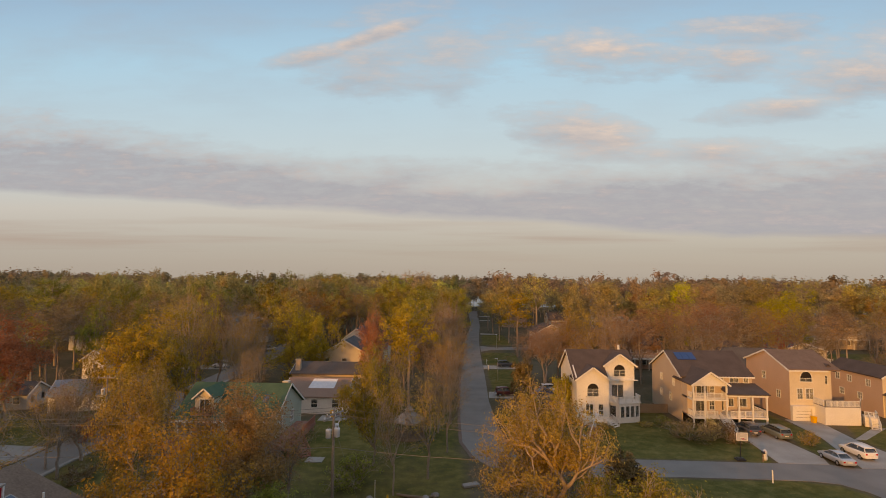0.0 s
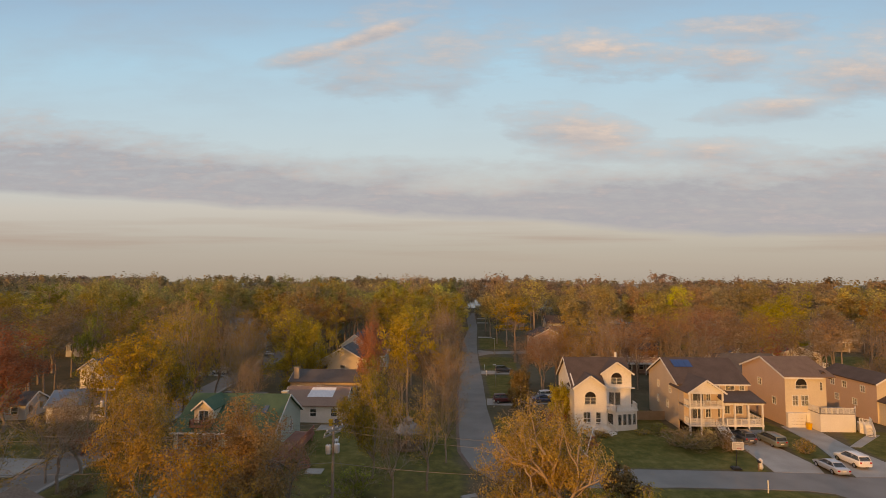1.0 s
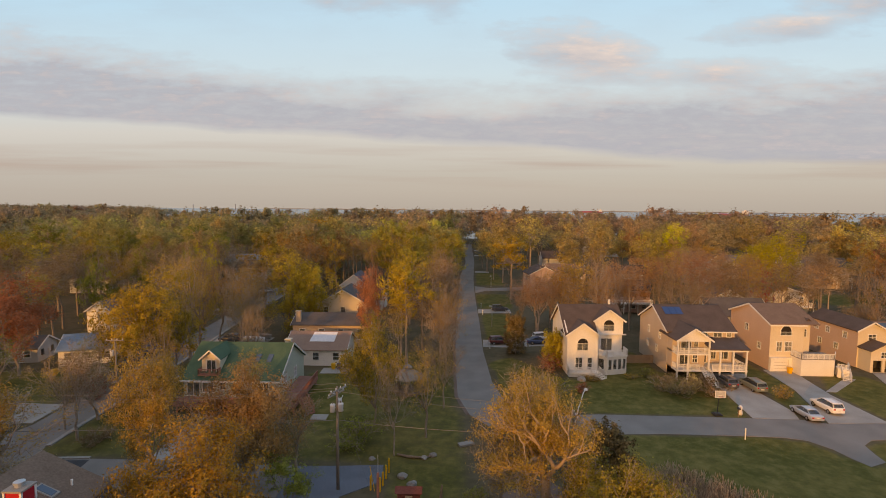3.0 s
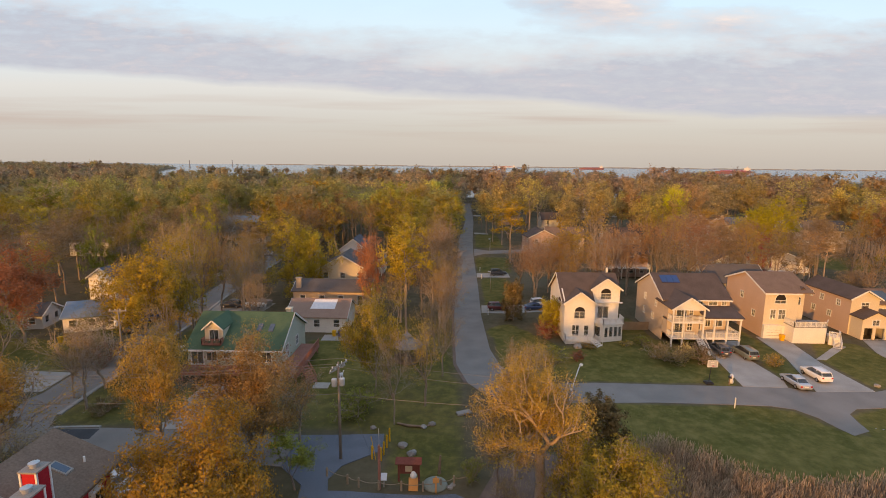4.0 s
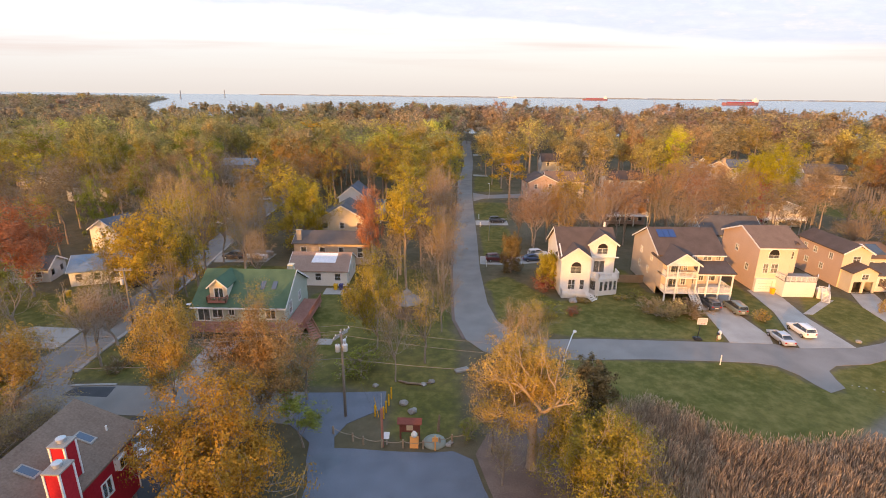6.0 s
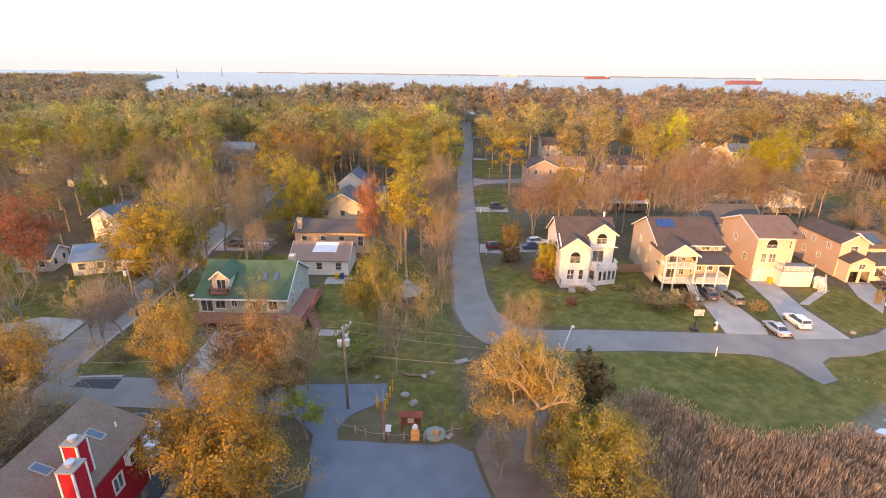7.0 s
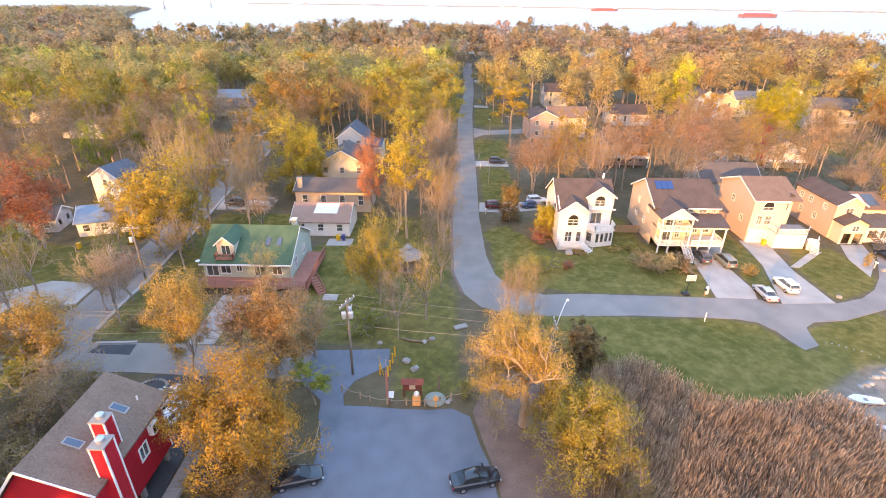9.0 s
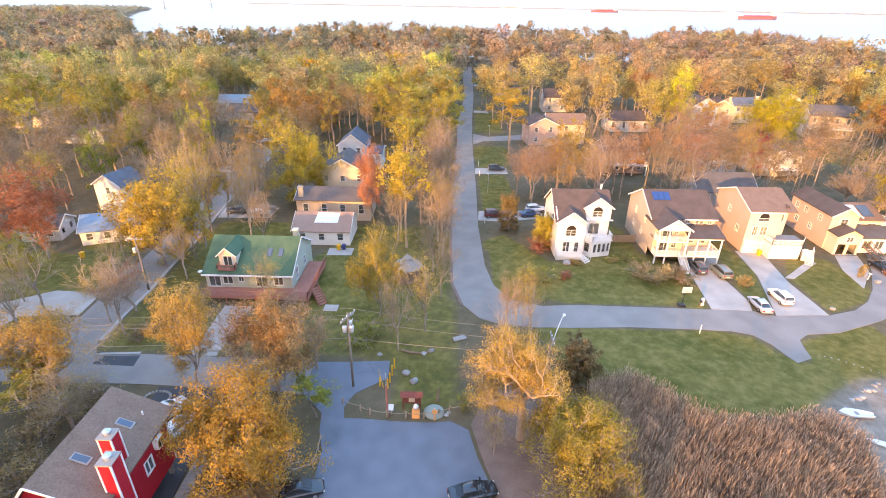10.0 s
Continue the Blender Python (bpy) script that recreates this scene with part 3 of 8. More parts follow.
sandy = gramp(mid, [(0.3, (0.17, 0.14, 0.11)), (0.7, (0.32, 0.265, 0.21))])
weights = gn.new("ShaderNodeAttribute")
weights.attribute_name = "cover"
wsep = gn.new("ShaderNodeSeparateColor")
gl.new(weights.outputs["Color"], wsep.inputs[0])
edge = gmath("ADD", wsep.outputs[0], 0.0)
ragged = gmath("MULTIPLY", gmath("SUBTRACT", gmath("ADD", edge, gmath("MULTIPLY", mid, 0.5)), 0.55), 3.0)
base = gmix(ragged, litter, grass)
base = gmix(wsep.outputs[1], base, sandy)
gl.new(base, gb.inputs["Base Color"])
gb.inputs["Roughness"].default_value, gb.inputs["Specular IOR Level"].default_value = 0.95, 0.15
bump = gn.new("ShaderNodeBump")
bump.inputs["Strength"].default_value, bump.inputs["Distance"].default_value = 0.7, 0.12
gl.new(small, bump.inputs["Height"])
gl.new(bump.outputs[0], gb.inputs["Normal"])
me = fast_mesh("ground", np.stack([gx.ravel(), gy.ravel(), gz.ravel()], 1), quads, np.zeros((0, 3), np.int32), [gm])
me.shade_smooth()
attr = me.color_attributes.new("cover", "FLOAT_COLOR", "POINT")
attr.data.foreach_set("color", np.stack([lawn.ravel(), sand.ravel(), np.zeros(lawn.size), np.ones(lawn.size)], 1).astype(np.float32).ravel())
tagged(new("ground", me), "leaf litter and spring lawns on flat land", "ground", kind="structure")

wm, wnn, wll, wb = material("bay_water")
wb.inputs["Base Color"].default_value, wb.inputs["Roughness"].default_value = (0.10, 0.14, 0.17, 1), 0.22
wb.inputs["Specular IOR Level"].default_value = 0.8
wtc, wno, wbu = wnn.new("ShaderNodeTexCoord"), wnn.new("ShaderNodeTexNoise"), wnn.new("ShaderNodeBump")
wno.inputs["Scale"].default_value, wno.inputs["Detail"].default_value = 0.25, 4
wll.new(wtc.outputs["Object"], wno.inputs["Vector"])
wbu.inputs["Strength"].default_value, wbu.inputs["Distance"].default_value = 0.12, 0.3
wll.new(wno.outputs["Fac"], wbu.inputs["Height"])
wll.new(wbu.outputs[0], wb.inputs["Normal"])
bay = Mesh().add([(-4800, 420, -1.6), (4800, 420, -1.6), (4800, 4900, -1.6), (-4800, 4900, -1.6)], [(0, 1, 2, 3)])
single("water_bay", bay, wm, "calm pale bay reflecting the evening sky", "water", kind="structure")
pond = Mesh().add([(46, 5, -0.62), (100, 5, -0.62), (100, 56, -0.62), (46, 56, -0.62)], [(0, 1, 2, 3)])
single("water_inlet", pond, wm, "still grey inlet beside the reeds", "water", kind="structure")

# the wooded shore's blue-grey is distance haze put into the base colour
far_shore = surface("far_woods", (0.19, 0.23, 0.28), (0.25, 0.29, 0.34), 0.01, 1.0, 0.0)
m = Mesh()
frng = random.Random(3)
x = -1700.0
prev = 5.0
while x < 4700:
    h = 3 + frng.random() * 5
    y = 4550 - 0.05 * x
    m.hexa([(x, y, -2), (x + 60, y, -2), (x + 60, y + 80, -2), (x, y + 80, -2)], [(x, y, prev), (x + 60, y, h), (x + 60, y + 80, h), (x, y + 80, prev)])
    prev = h
    x += 60
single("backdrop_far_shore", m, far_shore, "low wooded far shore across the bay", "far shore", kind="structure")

ROAD_W = [(8.8, 396), (7.7, 266), (3.6, 205), (2.8, 165), (1.6, 125), (1.3, 100), (1.3, 86), (1.5, 75), (3.1, 68.2), (5.5, 64.6), (9, 62.9), (14, 62.5)]
ROAD_S = [(19.4, 62.6), (28, 63.1), (37.8, 62.9), (43, 62.6), (45.6, 61.8), (47.1, 59.6), (47.7, 57.3), (48.4, 55.5), (51, 56.6), (51.3, 58.6), (51.9, 60.8), (53.9, 62.2), (59, 62.8), (67.7, 66.2), (76, 70.5), (84, 77.5), (91, 87)]
ROAD_N = [(83, 90), (78.5, 82.5), (73.8, 76), (70, 72), (66, 69.2), (60.7, 67.5), (52, 67.1), (49, 68.3), (42.7, 68.5), (30, 68.8), (21.7, 69), (15.7, 68.5), (10.9, 70.2), (8.4, 74.7), (7.3, 81.8), (6.9, 100), (7.5, 125), (8.1, 165), (9.3, 205), (12.3, 266), (16, 396)]


def paved(name, poly, mat, label, category="road", top=0.0, thick=0.25):
    return single(name, Mesh().prism(poly, top - thick, top), mat, label, category, kind="structure")


paved("road_main", ROAD_W + ROAD_S + ROAD_N, ASPHALT, "worn grey asphalt lane curving into a side street")
LEFT_E = [(-47.0, 54.2), (-48.3, 57), (-48.7, 63), (-48.7, 70.4), (-49.4, 79.2), (-50, 91.3), (-51.8, 108.3), (-53.6, 131), (-54.2, 154), (-56, 182)]
LEFT_W = [(-62.5, 182), (-60.6, 159), (-59.4, 136), (-58.4, 119.6), (-57.2, 104.5), (-56.2, 91), (-55.6, 79), (-55, 68.4), (-54.6, 62.8), (-55.6, 59.4), (-62, 56.8), (-80, 54.5)]
paved("road_left", LEFT_E + LEFT_W + [(-80, 48.2), (-46, 48.3), (-37.5, 48.4), (-31, 48.1), (-21.8, 47.9), (-17.0, 47.2), (-17.0, 53.5), (-33, 54.1), (-40, 54.2)], ASPHALT, "grey asphalt street under bare trees", top=0.004)
paved("road_patch", [(-46, 51.9), (-40.4, 51.7), (-40.7, 53.9), (-45.6, 53.6)], DARK_ASPHALT, "dark fresh patch in the street", top=0.016)
LOT = [(-12.7, 38.8), (-12.6, 34.9), (-15.7, 31.5), (-18, 15), (7, 15), (5.6, 30), (5.0, 35.3), (4.0, 38.3), (3.1, 42.2), (1.1, 43.4), (-1.4, 43.1), (-5.3, 43.2), (-9.2, 43.5), (-11.2, 43.5), (-11.6, 45.3), (-10.7, 47.6), (-6.9, 50.6), (-7.1, 54.0), (-12, 53.6), (-16.95, 53.4), (-16.95, 47.2), (-14, 44.3), (-13.6, 41.5)]
paved("pavement_lot", LOT, GRAVEL, "blue-grey gravel parking lot", "parking lot", top=0.008)
# wavy-edged patch, slightly darker than the gravel round it
dark_patch = [(-11.7 + (1.5 + 0.35 * math.sin(3 * a) + 0.2 * math.sin(7 * a + 1)) * math.cos(a) * 0.95, 41.2 + (1.9 + 0.4 * math.sin(2 * a + 1) + 0.2 * math.sin(9 * a)) * math.sin(a)) for a in (k * math.pi / 20 for k in range(40))]
paved("pavement_damp", dark_patch, surface("dark_gravel", (0.075, 0.092, 0.11), (0.185, 0.215, 0.25), 0.45, 0.8, 0.9, 22, stain=0.5), "irregular darker patch of gravel", "parking lot", top=0.016)
paved("pavement_mulch", [(3.4, 43), (4.4, 38.6), (5.4, 35), (5.9, 30), (10, 24), (15, 30), (16, 40), (14.5, 48), (11, 51), (6, 49)], MULCH, "brown bark mulch under the trees", "mulch bed", top=0.004)
for name, poly, mat, label in (
    ("driveway_b", [(42.7, 68.55), (49.0, 68.35), (50.0, 71), (49.4, 81.5), (52.6, 87.8), (45.6, 87.8), (44.6, 82.4), (43.0, 70.6)], CONCRETE, "pale concrete driveway up to a raised house"),
    ("driveway_c", [(52.2, 67.15), (60.7, 67.55), (60.5, 78), (62.0, 88), (61.6, 90.2), (57.3, 90.2), (56.2, 80), (53.4, 71)], CONCRETE, "pale concrete driveway with parked cars"),
    ("walkway", [(60.7, 79.4), (62.3, 79.2), (70.4, 85.6), (69.2, 86.4)], CONCRETE, "narrow concrete garden path"),
    ("driveway_d", [(72.5, 76.2), (78.2, 82.8), (80.6, 89.2), (76.2, 89.2), (73.5, 83)], CONCRETE, "concrete driveway to an open garage"),
    ("driveway_e", [(7.75, 136.6), (17, 136.8), (17, 142), (7.9, 141.8)], CONCRETE, "short concrete driveway beside a lawn"),
    ("driveway_f", [(7.1, 103), (13, 102.6), (22, 105), (21, 109.5), (7.4, 108.4)], CONCRETE, "short concrete driveway with parked cars"),
    ("side_street", [(8.5, 169), (12, 173.5), (28, 176.5), (28.3, 184), (14, 180), (8.9, 184)], ASPHALT, "short side street between lawns"),
    ("driveway_g", [(10.7, 223.5), (17, 222.5), (17, 227), (10.9, 228)], CONCRETE, "concrete driveway far along the road"),
    ("driveway_h", [(13.7, 300), (20, 300), (20, 306), (13.9, 306)], CONCRETE, "concrete driveway far along the road"),
    ("driveway_i", [(14.6, 334), (22, 334), (22, 340), (14.8, 340)], CONCRETE, "concrete driveway far along the road"),
    ("driveway_j", [(-70, 65.3), (-64.3, 59.4), (-63.8, 62.3), (-55.2, 63.2), (-55.6, 69.4), (-63.4, 69.9)], CONCRETE, "broad pale concrete drive beside the street"),
    ("driveway_k", [(-34.2, 54.2), (-30.6, 54.2), (-30.2, 66.5), (-34.4, 66.5)], CONCRETE, "narrow drive under trees to a green-roofed house"),
    ("driveway_l", [(-35, 48.0), (-27, 47.9), (-26, 38), (-25.6, 30), (-34.5, 37.2)], DARK_ASPHALT, "dark drive beside a red house"),
    ("driveway_m", [(-50.2, 101.5), (-39, 102), (-38.6, 108), (-51.4, 107.6)], CONCRETE, "concrete drive with a parked car and boats"),
    ("driveway_n", [(-72, 130), (-59.2, 130.5), (-59.6, 136), (-72, 136)], CONCRETE, "concrete drive off the street"),
):
    paved(name, poly, mat, label, "driveway", top=0.012)


def strip(points, width, z0, z1):
    m = Mesh()
    for (xa, ya), (xb, yb) in zip(points, points[1:]):
        d = Vector((xb - xa, yb - ya)).normalized()
        s = Vector((-d.y, d.x)) * width / 2
        loop = [(xa - s.x, ya - s.y), (xb - s.x, yb - s.y), (xb + s.x, yb + s.y), (xa + s.x, ya + s.y)]
        m.hexa([(*p, z0) for p in loop], [(*p, z1) for p in loop])
    return m


single("kerb_left", strip([(p[0] + 0.35, p[1]) for p in LEFT_E[1:]], 0.55, -0.1, 0.13), CONCRETE, "pale concrete kerb along the street", "kerb", kind="structure")
single("kerb_patch", strip([(-46.2, 53.95), (-40.9, 54.35)], 0.4, -0.1, 0.13), CONCRETE, "pale concrete kerb end", "kerb", kind="structure")
single("road_edge", strip([(p[0] - 0.25, p[1]) for p in ROAD_W[3:9]], 0.5, -0.2, -0.003), MULCH, "worn dirt verge along the lane", "verge", kind="structure")


# ---- houses ----
def window(house, a, d, u, z, w, h, arch=False, bars=1, blind=False, frame_mat=None, sash=True):
    """A window in a wall that starts at a and runs along d (outside to the right of it), set in its opening."""
    d = Vector((*d, 0)).normalized()
    nrm = Vector((d.y, -d.x, 0))
    a = Vector((*a, 0))

    def at(uu, off, zz):
        p = a + d * uu + nrm * off
        return (p.x, p.y, zz)

    def bar(m, u0, u1, z0, z1, o0, o1):
        m.hexa([at(u0, o0, z0), at(u1, o0, z0), at(u1, o1, z0), at(u0, o1, z0)], [at(u0, o0, z1), at(u1, o0, z1), at(u1, o1, z1), at(u0, o1, z1)])

    t = 0.11
    inner = [(u + 0.03, z + 0.02), (u + w - 0.03, z + 0.02)]
    outer = [(u - t, z - t), (u + w + t, z - t)]
    bars_at = [(u + w * k / (bars + 1) - 0.04, u + w * k / (bars + 1) + 0.04, z + 0.02, z + h) for k in range(1, bars + 1)]
    if sash:
        bars_at.append((u, u + w, z + h * 0.5 - 0.03, z + h * 0.5 + 0.03))
    fan = Mesh()
    if arch:
        n, r = 10, w / 2
        bars_at.append((u, u + w, z + h - 0.04, z + h + 0.04))
        turn = [math.pi * k / n for k in range(n + 1)]
        inner += [(u + r + math.cos(a_) * (r - 0.03), z + h + math.sin(a_) * (r - 0.03)) for a_ in turn]
        outer += [(u + r + math.cos(a_) * (r + t), z + h + math.sin(a_) * (r + t)) for a_ in turn]
        ring = [(u + r + math.cos(a_) * r, z + h + math.sin(a_) * r) for a_ in turn]
        m_n = len(ring)
        fan.add([at(p[0], 0.004, p[1]) for p in ring] + [at(p[0], 0.025, p[1]) for p in ring],
                [tuple(range(m_n)), tuple(range(2 * m_n - 1, m_n - 1, -1))] + [(k, (k + 1) % m_n, (k + 1) % m_n + m_n, k + m_n) for k in range(m_n)])
    else:
        inner += [(u + w - 0.03, z + h), (u + 0.03, z + h)]
        outer += [(u + w + t, z + h + t), (u - t, z + h + t)]
    c = len(inner)
    faces = []
    for k in range(c):
        j = (k + 1) % c
        faces += [(k, j, c + j, c + k), (2 * c + k, 3 * c + k, 3 * c + j, 2 * c + j), (c + k, c + j, 3 * c + j, 3 * c + k), (k, 2 * c + k, 2 * c + j, j)]
    f = Mesh().add([at(p[0], o, p[1]) for line in (inner, outer) for o in (-0.08, 0.055) for p in line], faces)
    pane = Mesh()
    bar(pane, u, u + w, z, z + h, -0.05, -0.03)
    win = part("window", f, frame_mat or WHITE, house)
    part("pane", pane, GLASS, win)
    for row in bars_at:
        g_bar = Mesh()
        bar(g_bar, *row, -0.07, 0.03)
        part("glazing_bar", g_bar, frame_mat or WHITE, win)
    if arch:
        part("arched_pane", fan, DARK_GLASS, win, "dark half-round pane")
    if blind:
        b = Mesh()
        bar(b, u + 0.03, u + w - 0.03, z + 0.05, z + h - 0.02, -0.16, -0.13)
        part("blind", b, BLIND, win, "drawn pale blind")
    return win


def railing(house, pts, z, h=1.0, mat=None, gap=0.16, label="", base=0.12):
    """A rail with balusters along a line, as one part."""
    m = Mesh()
    for (xa, ya), (xb, yb) in zip(pts, pts[1:]):
        a, b = Vector((xa, ya, z)), Vector((xb, yb, z))
        m.beam(a + Vector((0, 0, h)), b + Vector((0, 0, h)), 0.1, 0.08)
        m.beam(a + Vector((0, 0, base)), b + Vector((0, 0, base)), 0.07, 0.07)
        n = max(2, int((b - a).length / gap))
        for k in range(n + 1):
            p = a.lerp(b, k / n)
            wide = 0.11 if k % 9 == 0 or k == n else 0.045
            m.box(p.x - wide / 2, p.x + wide / 2, p.y - wide / 2, p.y + wide / 2, z if wide > 0.1 else z + base, z + h + (0.06 if wide > 0.1 else 0))
    return part("railing", m, mat or WHITE, house, label)


def gable_x(m, x0, x1, y0, y1, ze, zr, over=0.35, thick=0.18, ym=None):
    """Roof slopes with the ridge along x."""
    ym = (y0 + y1) / 2 if ym is None else ym
    for ya, s in ((y0, -1), (y1, 1)):
        k = (zr - ze) / abs(ym - ya)
        yo, zo = ya + s * over, ze - over * k
        m.slab([(yo, zo), (ym, zr), (ym, zr + thick), (yo, zo + thick)], "x", x0, x1)
    return m


def gable_y(m, x0, x1, y0, y1, ze, zr, over=0.3, thick=0.18):
    """Roof slopes with the ridge along y."""
    xm = (x0 + x1) / 2
    for xa, s in ((x0, -1), (x1, 1)):
        k = (zr - ze) / abs(xm - xa)
        xo, zo = xa + s * over, ze - over * k
        m.slab([(xo, zo), (xm, zr), (xm, zr + thick), (xo, zo + thick)], "y", y0, y1)
    return m


def stairs(house, a, b, width, z1, n, mat, label=""):
    """A straight flight from a (top, height z1) down to b (ground), as one part."""
    m = Mesh()
    a, b = Vector(a), Vector(b)
    d = (b - a)
    s = Vector((-d.y, d.x)).normalized() * width / 2
    for k in range(n):
        p, q = a + d * (k / n), a + d * ((k + 1) / n)
        z = z1 * (1 - (k + 1) / (n + 0.0)) + z1 / n * 0.5
        loop = [p - s, q - s, q + s, p + s]
        m.hexa([(v.x, v.y, z - 0.05) for v in loop], [(v.x, v.y, z) for v in loop])
    for side in (-1, 1):
        o = s * side
        m.beam((a.x + o.x, a.y + o.y, z1 - 0.1), (b.x + o.x, b.y + o.y, 0.05), 0.07, 0.3)
        m.beam((a.x + o.x, a.y + o.y, z1 + 0.9), (b.x + o.x, b.y + o.y, 0.95), 0.07, 0.09)
        for k in range(n + 1):
            p = a + d * (k / n)
            z = z1 * (1 - k / n)
            m.box(p.x + o.x - 0.03, p.x + o.x + 0.03, p.y + o.y - 0.03, p.y + o.y + 0.03, z, z + 0.95)
    return part("stairs", m, mat, house, label)


# a white three-storey house
A = thing("house", (20.7, 84.5, 0), "white three-storey house with dormer, balcony and brown roof", "house", "houses")
w = Mesh()
lw = [(3.0, 4.0, 2.0, 3.2), (7.2, 8.2, 4.4, 5.6)]
w.wall((20.7, 99), (20.7, 86.2), 0, 7.0, 0.2, lw)
w.wall((20.7, 86.2), (26.1, 86.2), 0, 7.0, 0.2, [(1.5, 2.7, 1.0, 3.0), (3.6, 4.4, 1.0, 3.0), (1.75, 3.65, 4.3, 5.5)])
w.wall((26.1, 86.2), (26.1, 89.2), 3.3, 7.0, 0.2)
w.wall((26.1, 89.2), (31.2, 89.2), 3.3, 6.5, 0.2, [(1.3, 3.3, 3.5, 5.7)])
w.wall((31.2, 89.2), (31.2, 99), 0, 7.0, 0.2, [(2, 3, 4.3, 5.6)])
w.wall((31.2, 99), (20.7, 99), 0, 7.0, 0.2)
w.slab([(86.2, 7.0), (99, 7.0), (93.2, 10.9)], "x", 20.72, 20.92)
w.slab([(89.2, 7.0), (99, 7.0), (93.2, 10.9)], "x", 31.0, 31.18)
w.slab([(20.72, 7.0), (26.08, 7.0), (23.4, 8.85)], "y", 86.2, 86.4)
part("wall", w, WHITE_SIDING, A)
d = Mesh()
d.wall((26.2, 89.0), (31.25, 89.0), 6.62, 9.0, 0.2, [(1.55, 3.45, 7.15, 8.2)])
d.wall((31.25, 89.0), (31.25, 93), 6.62, 9.0, 0.2)
d.wall((26.2, 93), (26.2, 89.0), 6.62, 9.0, 0.2)
d.slab([(26.2, 9.0), (31.25, 9.0), (28.72, 10.75)], "y", 89.0, 89.2)
part("dormer", d, WHITE_SIDING, A)
r = Mesh()
gable_x(r, 20.35, 26.2, 86.9, 99, 7.0, 11.0, 0.3, 0.18, 93.2)
ka = 4.0 / 6.3
r.slab([(89.25, 7.0 + 2.35 * ka), (93.2, 11.0), (93.2, 11.18), (89.25, 7.18 + 2.35 * ka)], "x", 26.2, 31.5)
r.slab([(99.3, 7.0 - 0.3 * 4 / 5.8), (93.2, 11.0), (93.2, 11.18), (99.3, 7.18 - 0.3 * 4 / 5.8)], "x", 26.2, 31.5)
pieces("roof", r, BROWN_ROOF, A, "weathered brown shingles")
r = Mesh()
gable_y(r, 20.7, 26.1, 85.85, 90.2, 7.02, 8.95, 0.3)
pieces("bay_roof", r, BROWN_ROOF, A)
r = Mesh()
gable_y(r, 26.2, 31.25, 88.6, 93.4, 9.02, 10.85, 0.35)
pieces("dormer_roof", r, BROWN_ROOF, A)
r = Mesh()
r.box(25.9, 31.7, 88.55, 89.0, 6.5, 6.62)
for xa, xm, xb, y, ze, zr in ((20.4, 23.4, 26.4, 85.78, 6.82, 8.95), (25.8, 28.72, 31.65, 88.52, 8.78, 10.85)):
    r.beam((xa, y, ze + 0.06), (xm, y, zr + 0.1), 0.06, 0.28)
    r.beam((xb, y, ze + 0.06), (xm, y, zr + 0.1), 0.06, 0.28)
r.beam((20.3, 86.6, 6.85), (20.3, 93.2, 11.05), 0.06, 0.28)
r.beam((20.3, 99.4, 6.85), (20.3, 93.2, 11.05), 0.06, 0.28)
pieces("trim", r, WHITE, A)
for u, z, ww, h, arch, bars in ((1.5, 1.0, 1.2, 2.0, False, 1), (3.6, 1.0, 0.8, 2.0, False, 0), (1.75, 4.3, 1.9, 1.2, True, 1)):
    window(A, (20.7, 86.2), (1, 0), u, z, ww, h, arch, bars)
window(A, (26.1, 89.2), (1, 0), 1.3, 3.5, 2.0, 2.2, False, 1, sash=False)
window(A, (26.2, 89.0), (1, 0), 1.55, 7.15, 1.9, 1.05, True, 1)
for u, z in ((3.0, 2.0), (7.2, 4.4)):
    window(A, (20.7, 99), (0, -1), u, z, 1.0, 1.2)
SUN_ROOM = [(26.1, 87.4), (27.6, 85.9), (31.4, 87.0), (31.4, 89.2)]
s = Mesh()
for (p, q), holes in zip(zip(SUN_ROOM, SUN_ROOM[1:]), ([(0.5, 1.6, 0.9, 2.7)], [(0.3, 1.0, 0.9, 2.7), (1.25, 1.95, 0.9, 2.7), (2.2, 2.9, 0.9, 2.7), (3.1, 3.75, 0.9, 2.7)], [(0.5, 1.5, 0.9, 2.7)])):
    s.wall(p, q, 0, 3.15, 0.18, holes)
sr = part("sun_room", s, WHITE_SIDING, A)
for (p, q), holes in zip(zip(SUN_ROOM, SUN_ROOM[1:]), ([(0.5, 1.6)], [(0.3, 1.0), (1.25, 1.95), (2.2, 2.9), (3.1, 3.75)], [(0.5, 1.5)])):
    for h in holes:
        window(A, p, (q[0] - p[0], q[1] - p[1]), h[0], 0.9, h[1] - h[0], 1.8, bars=0, sash=False)
s = Mesh().prism([(26.1, 89.2), (25.95, 87.3), (27.5, 85.65), (31.6, 86.8), (31.6, 89.2)], 3.15, 3.3)
part("balcony", s, WHITE, A)
railing(A, [(26.05, 87.4), (27.55, 85.75), (31.5, 86.9), (31.5, 89.1)], 3.3, 1.0, gap=0.14)
s = Mesh()
s.box(20.7, 26.0, 84.6, 86.2, 0.55, 0.8)
s.box(20.8, 25.9, 84.75, 86.2, 0, 0.55)
part("porch", s, WHITE, A)
railing(A, [(20.75, 86.1), (20.75, 84.65), (24.9, 84.65)], 0.8, 0.95, gap=0.14)
stairs(A, (25.6, 84.9), (26.6, 83.7), 1.3, 0.8, 4, WHITE)
part("vent_pipe", Mesh().tube([(30.2, 94.2, 10.0), (30.2, 94.2, 11.9)], 0.22, 8), WHITE, A, "white flue pipe")

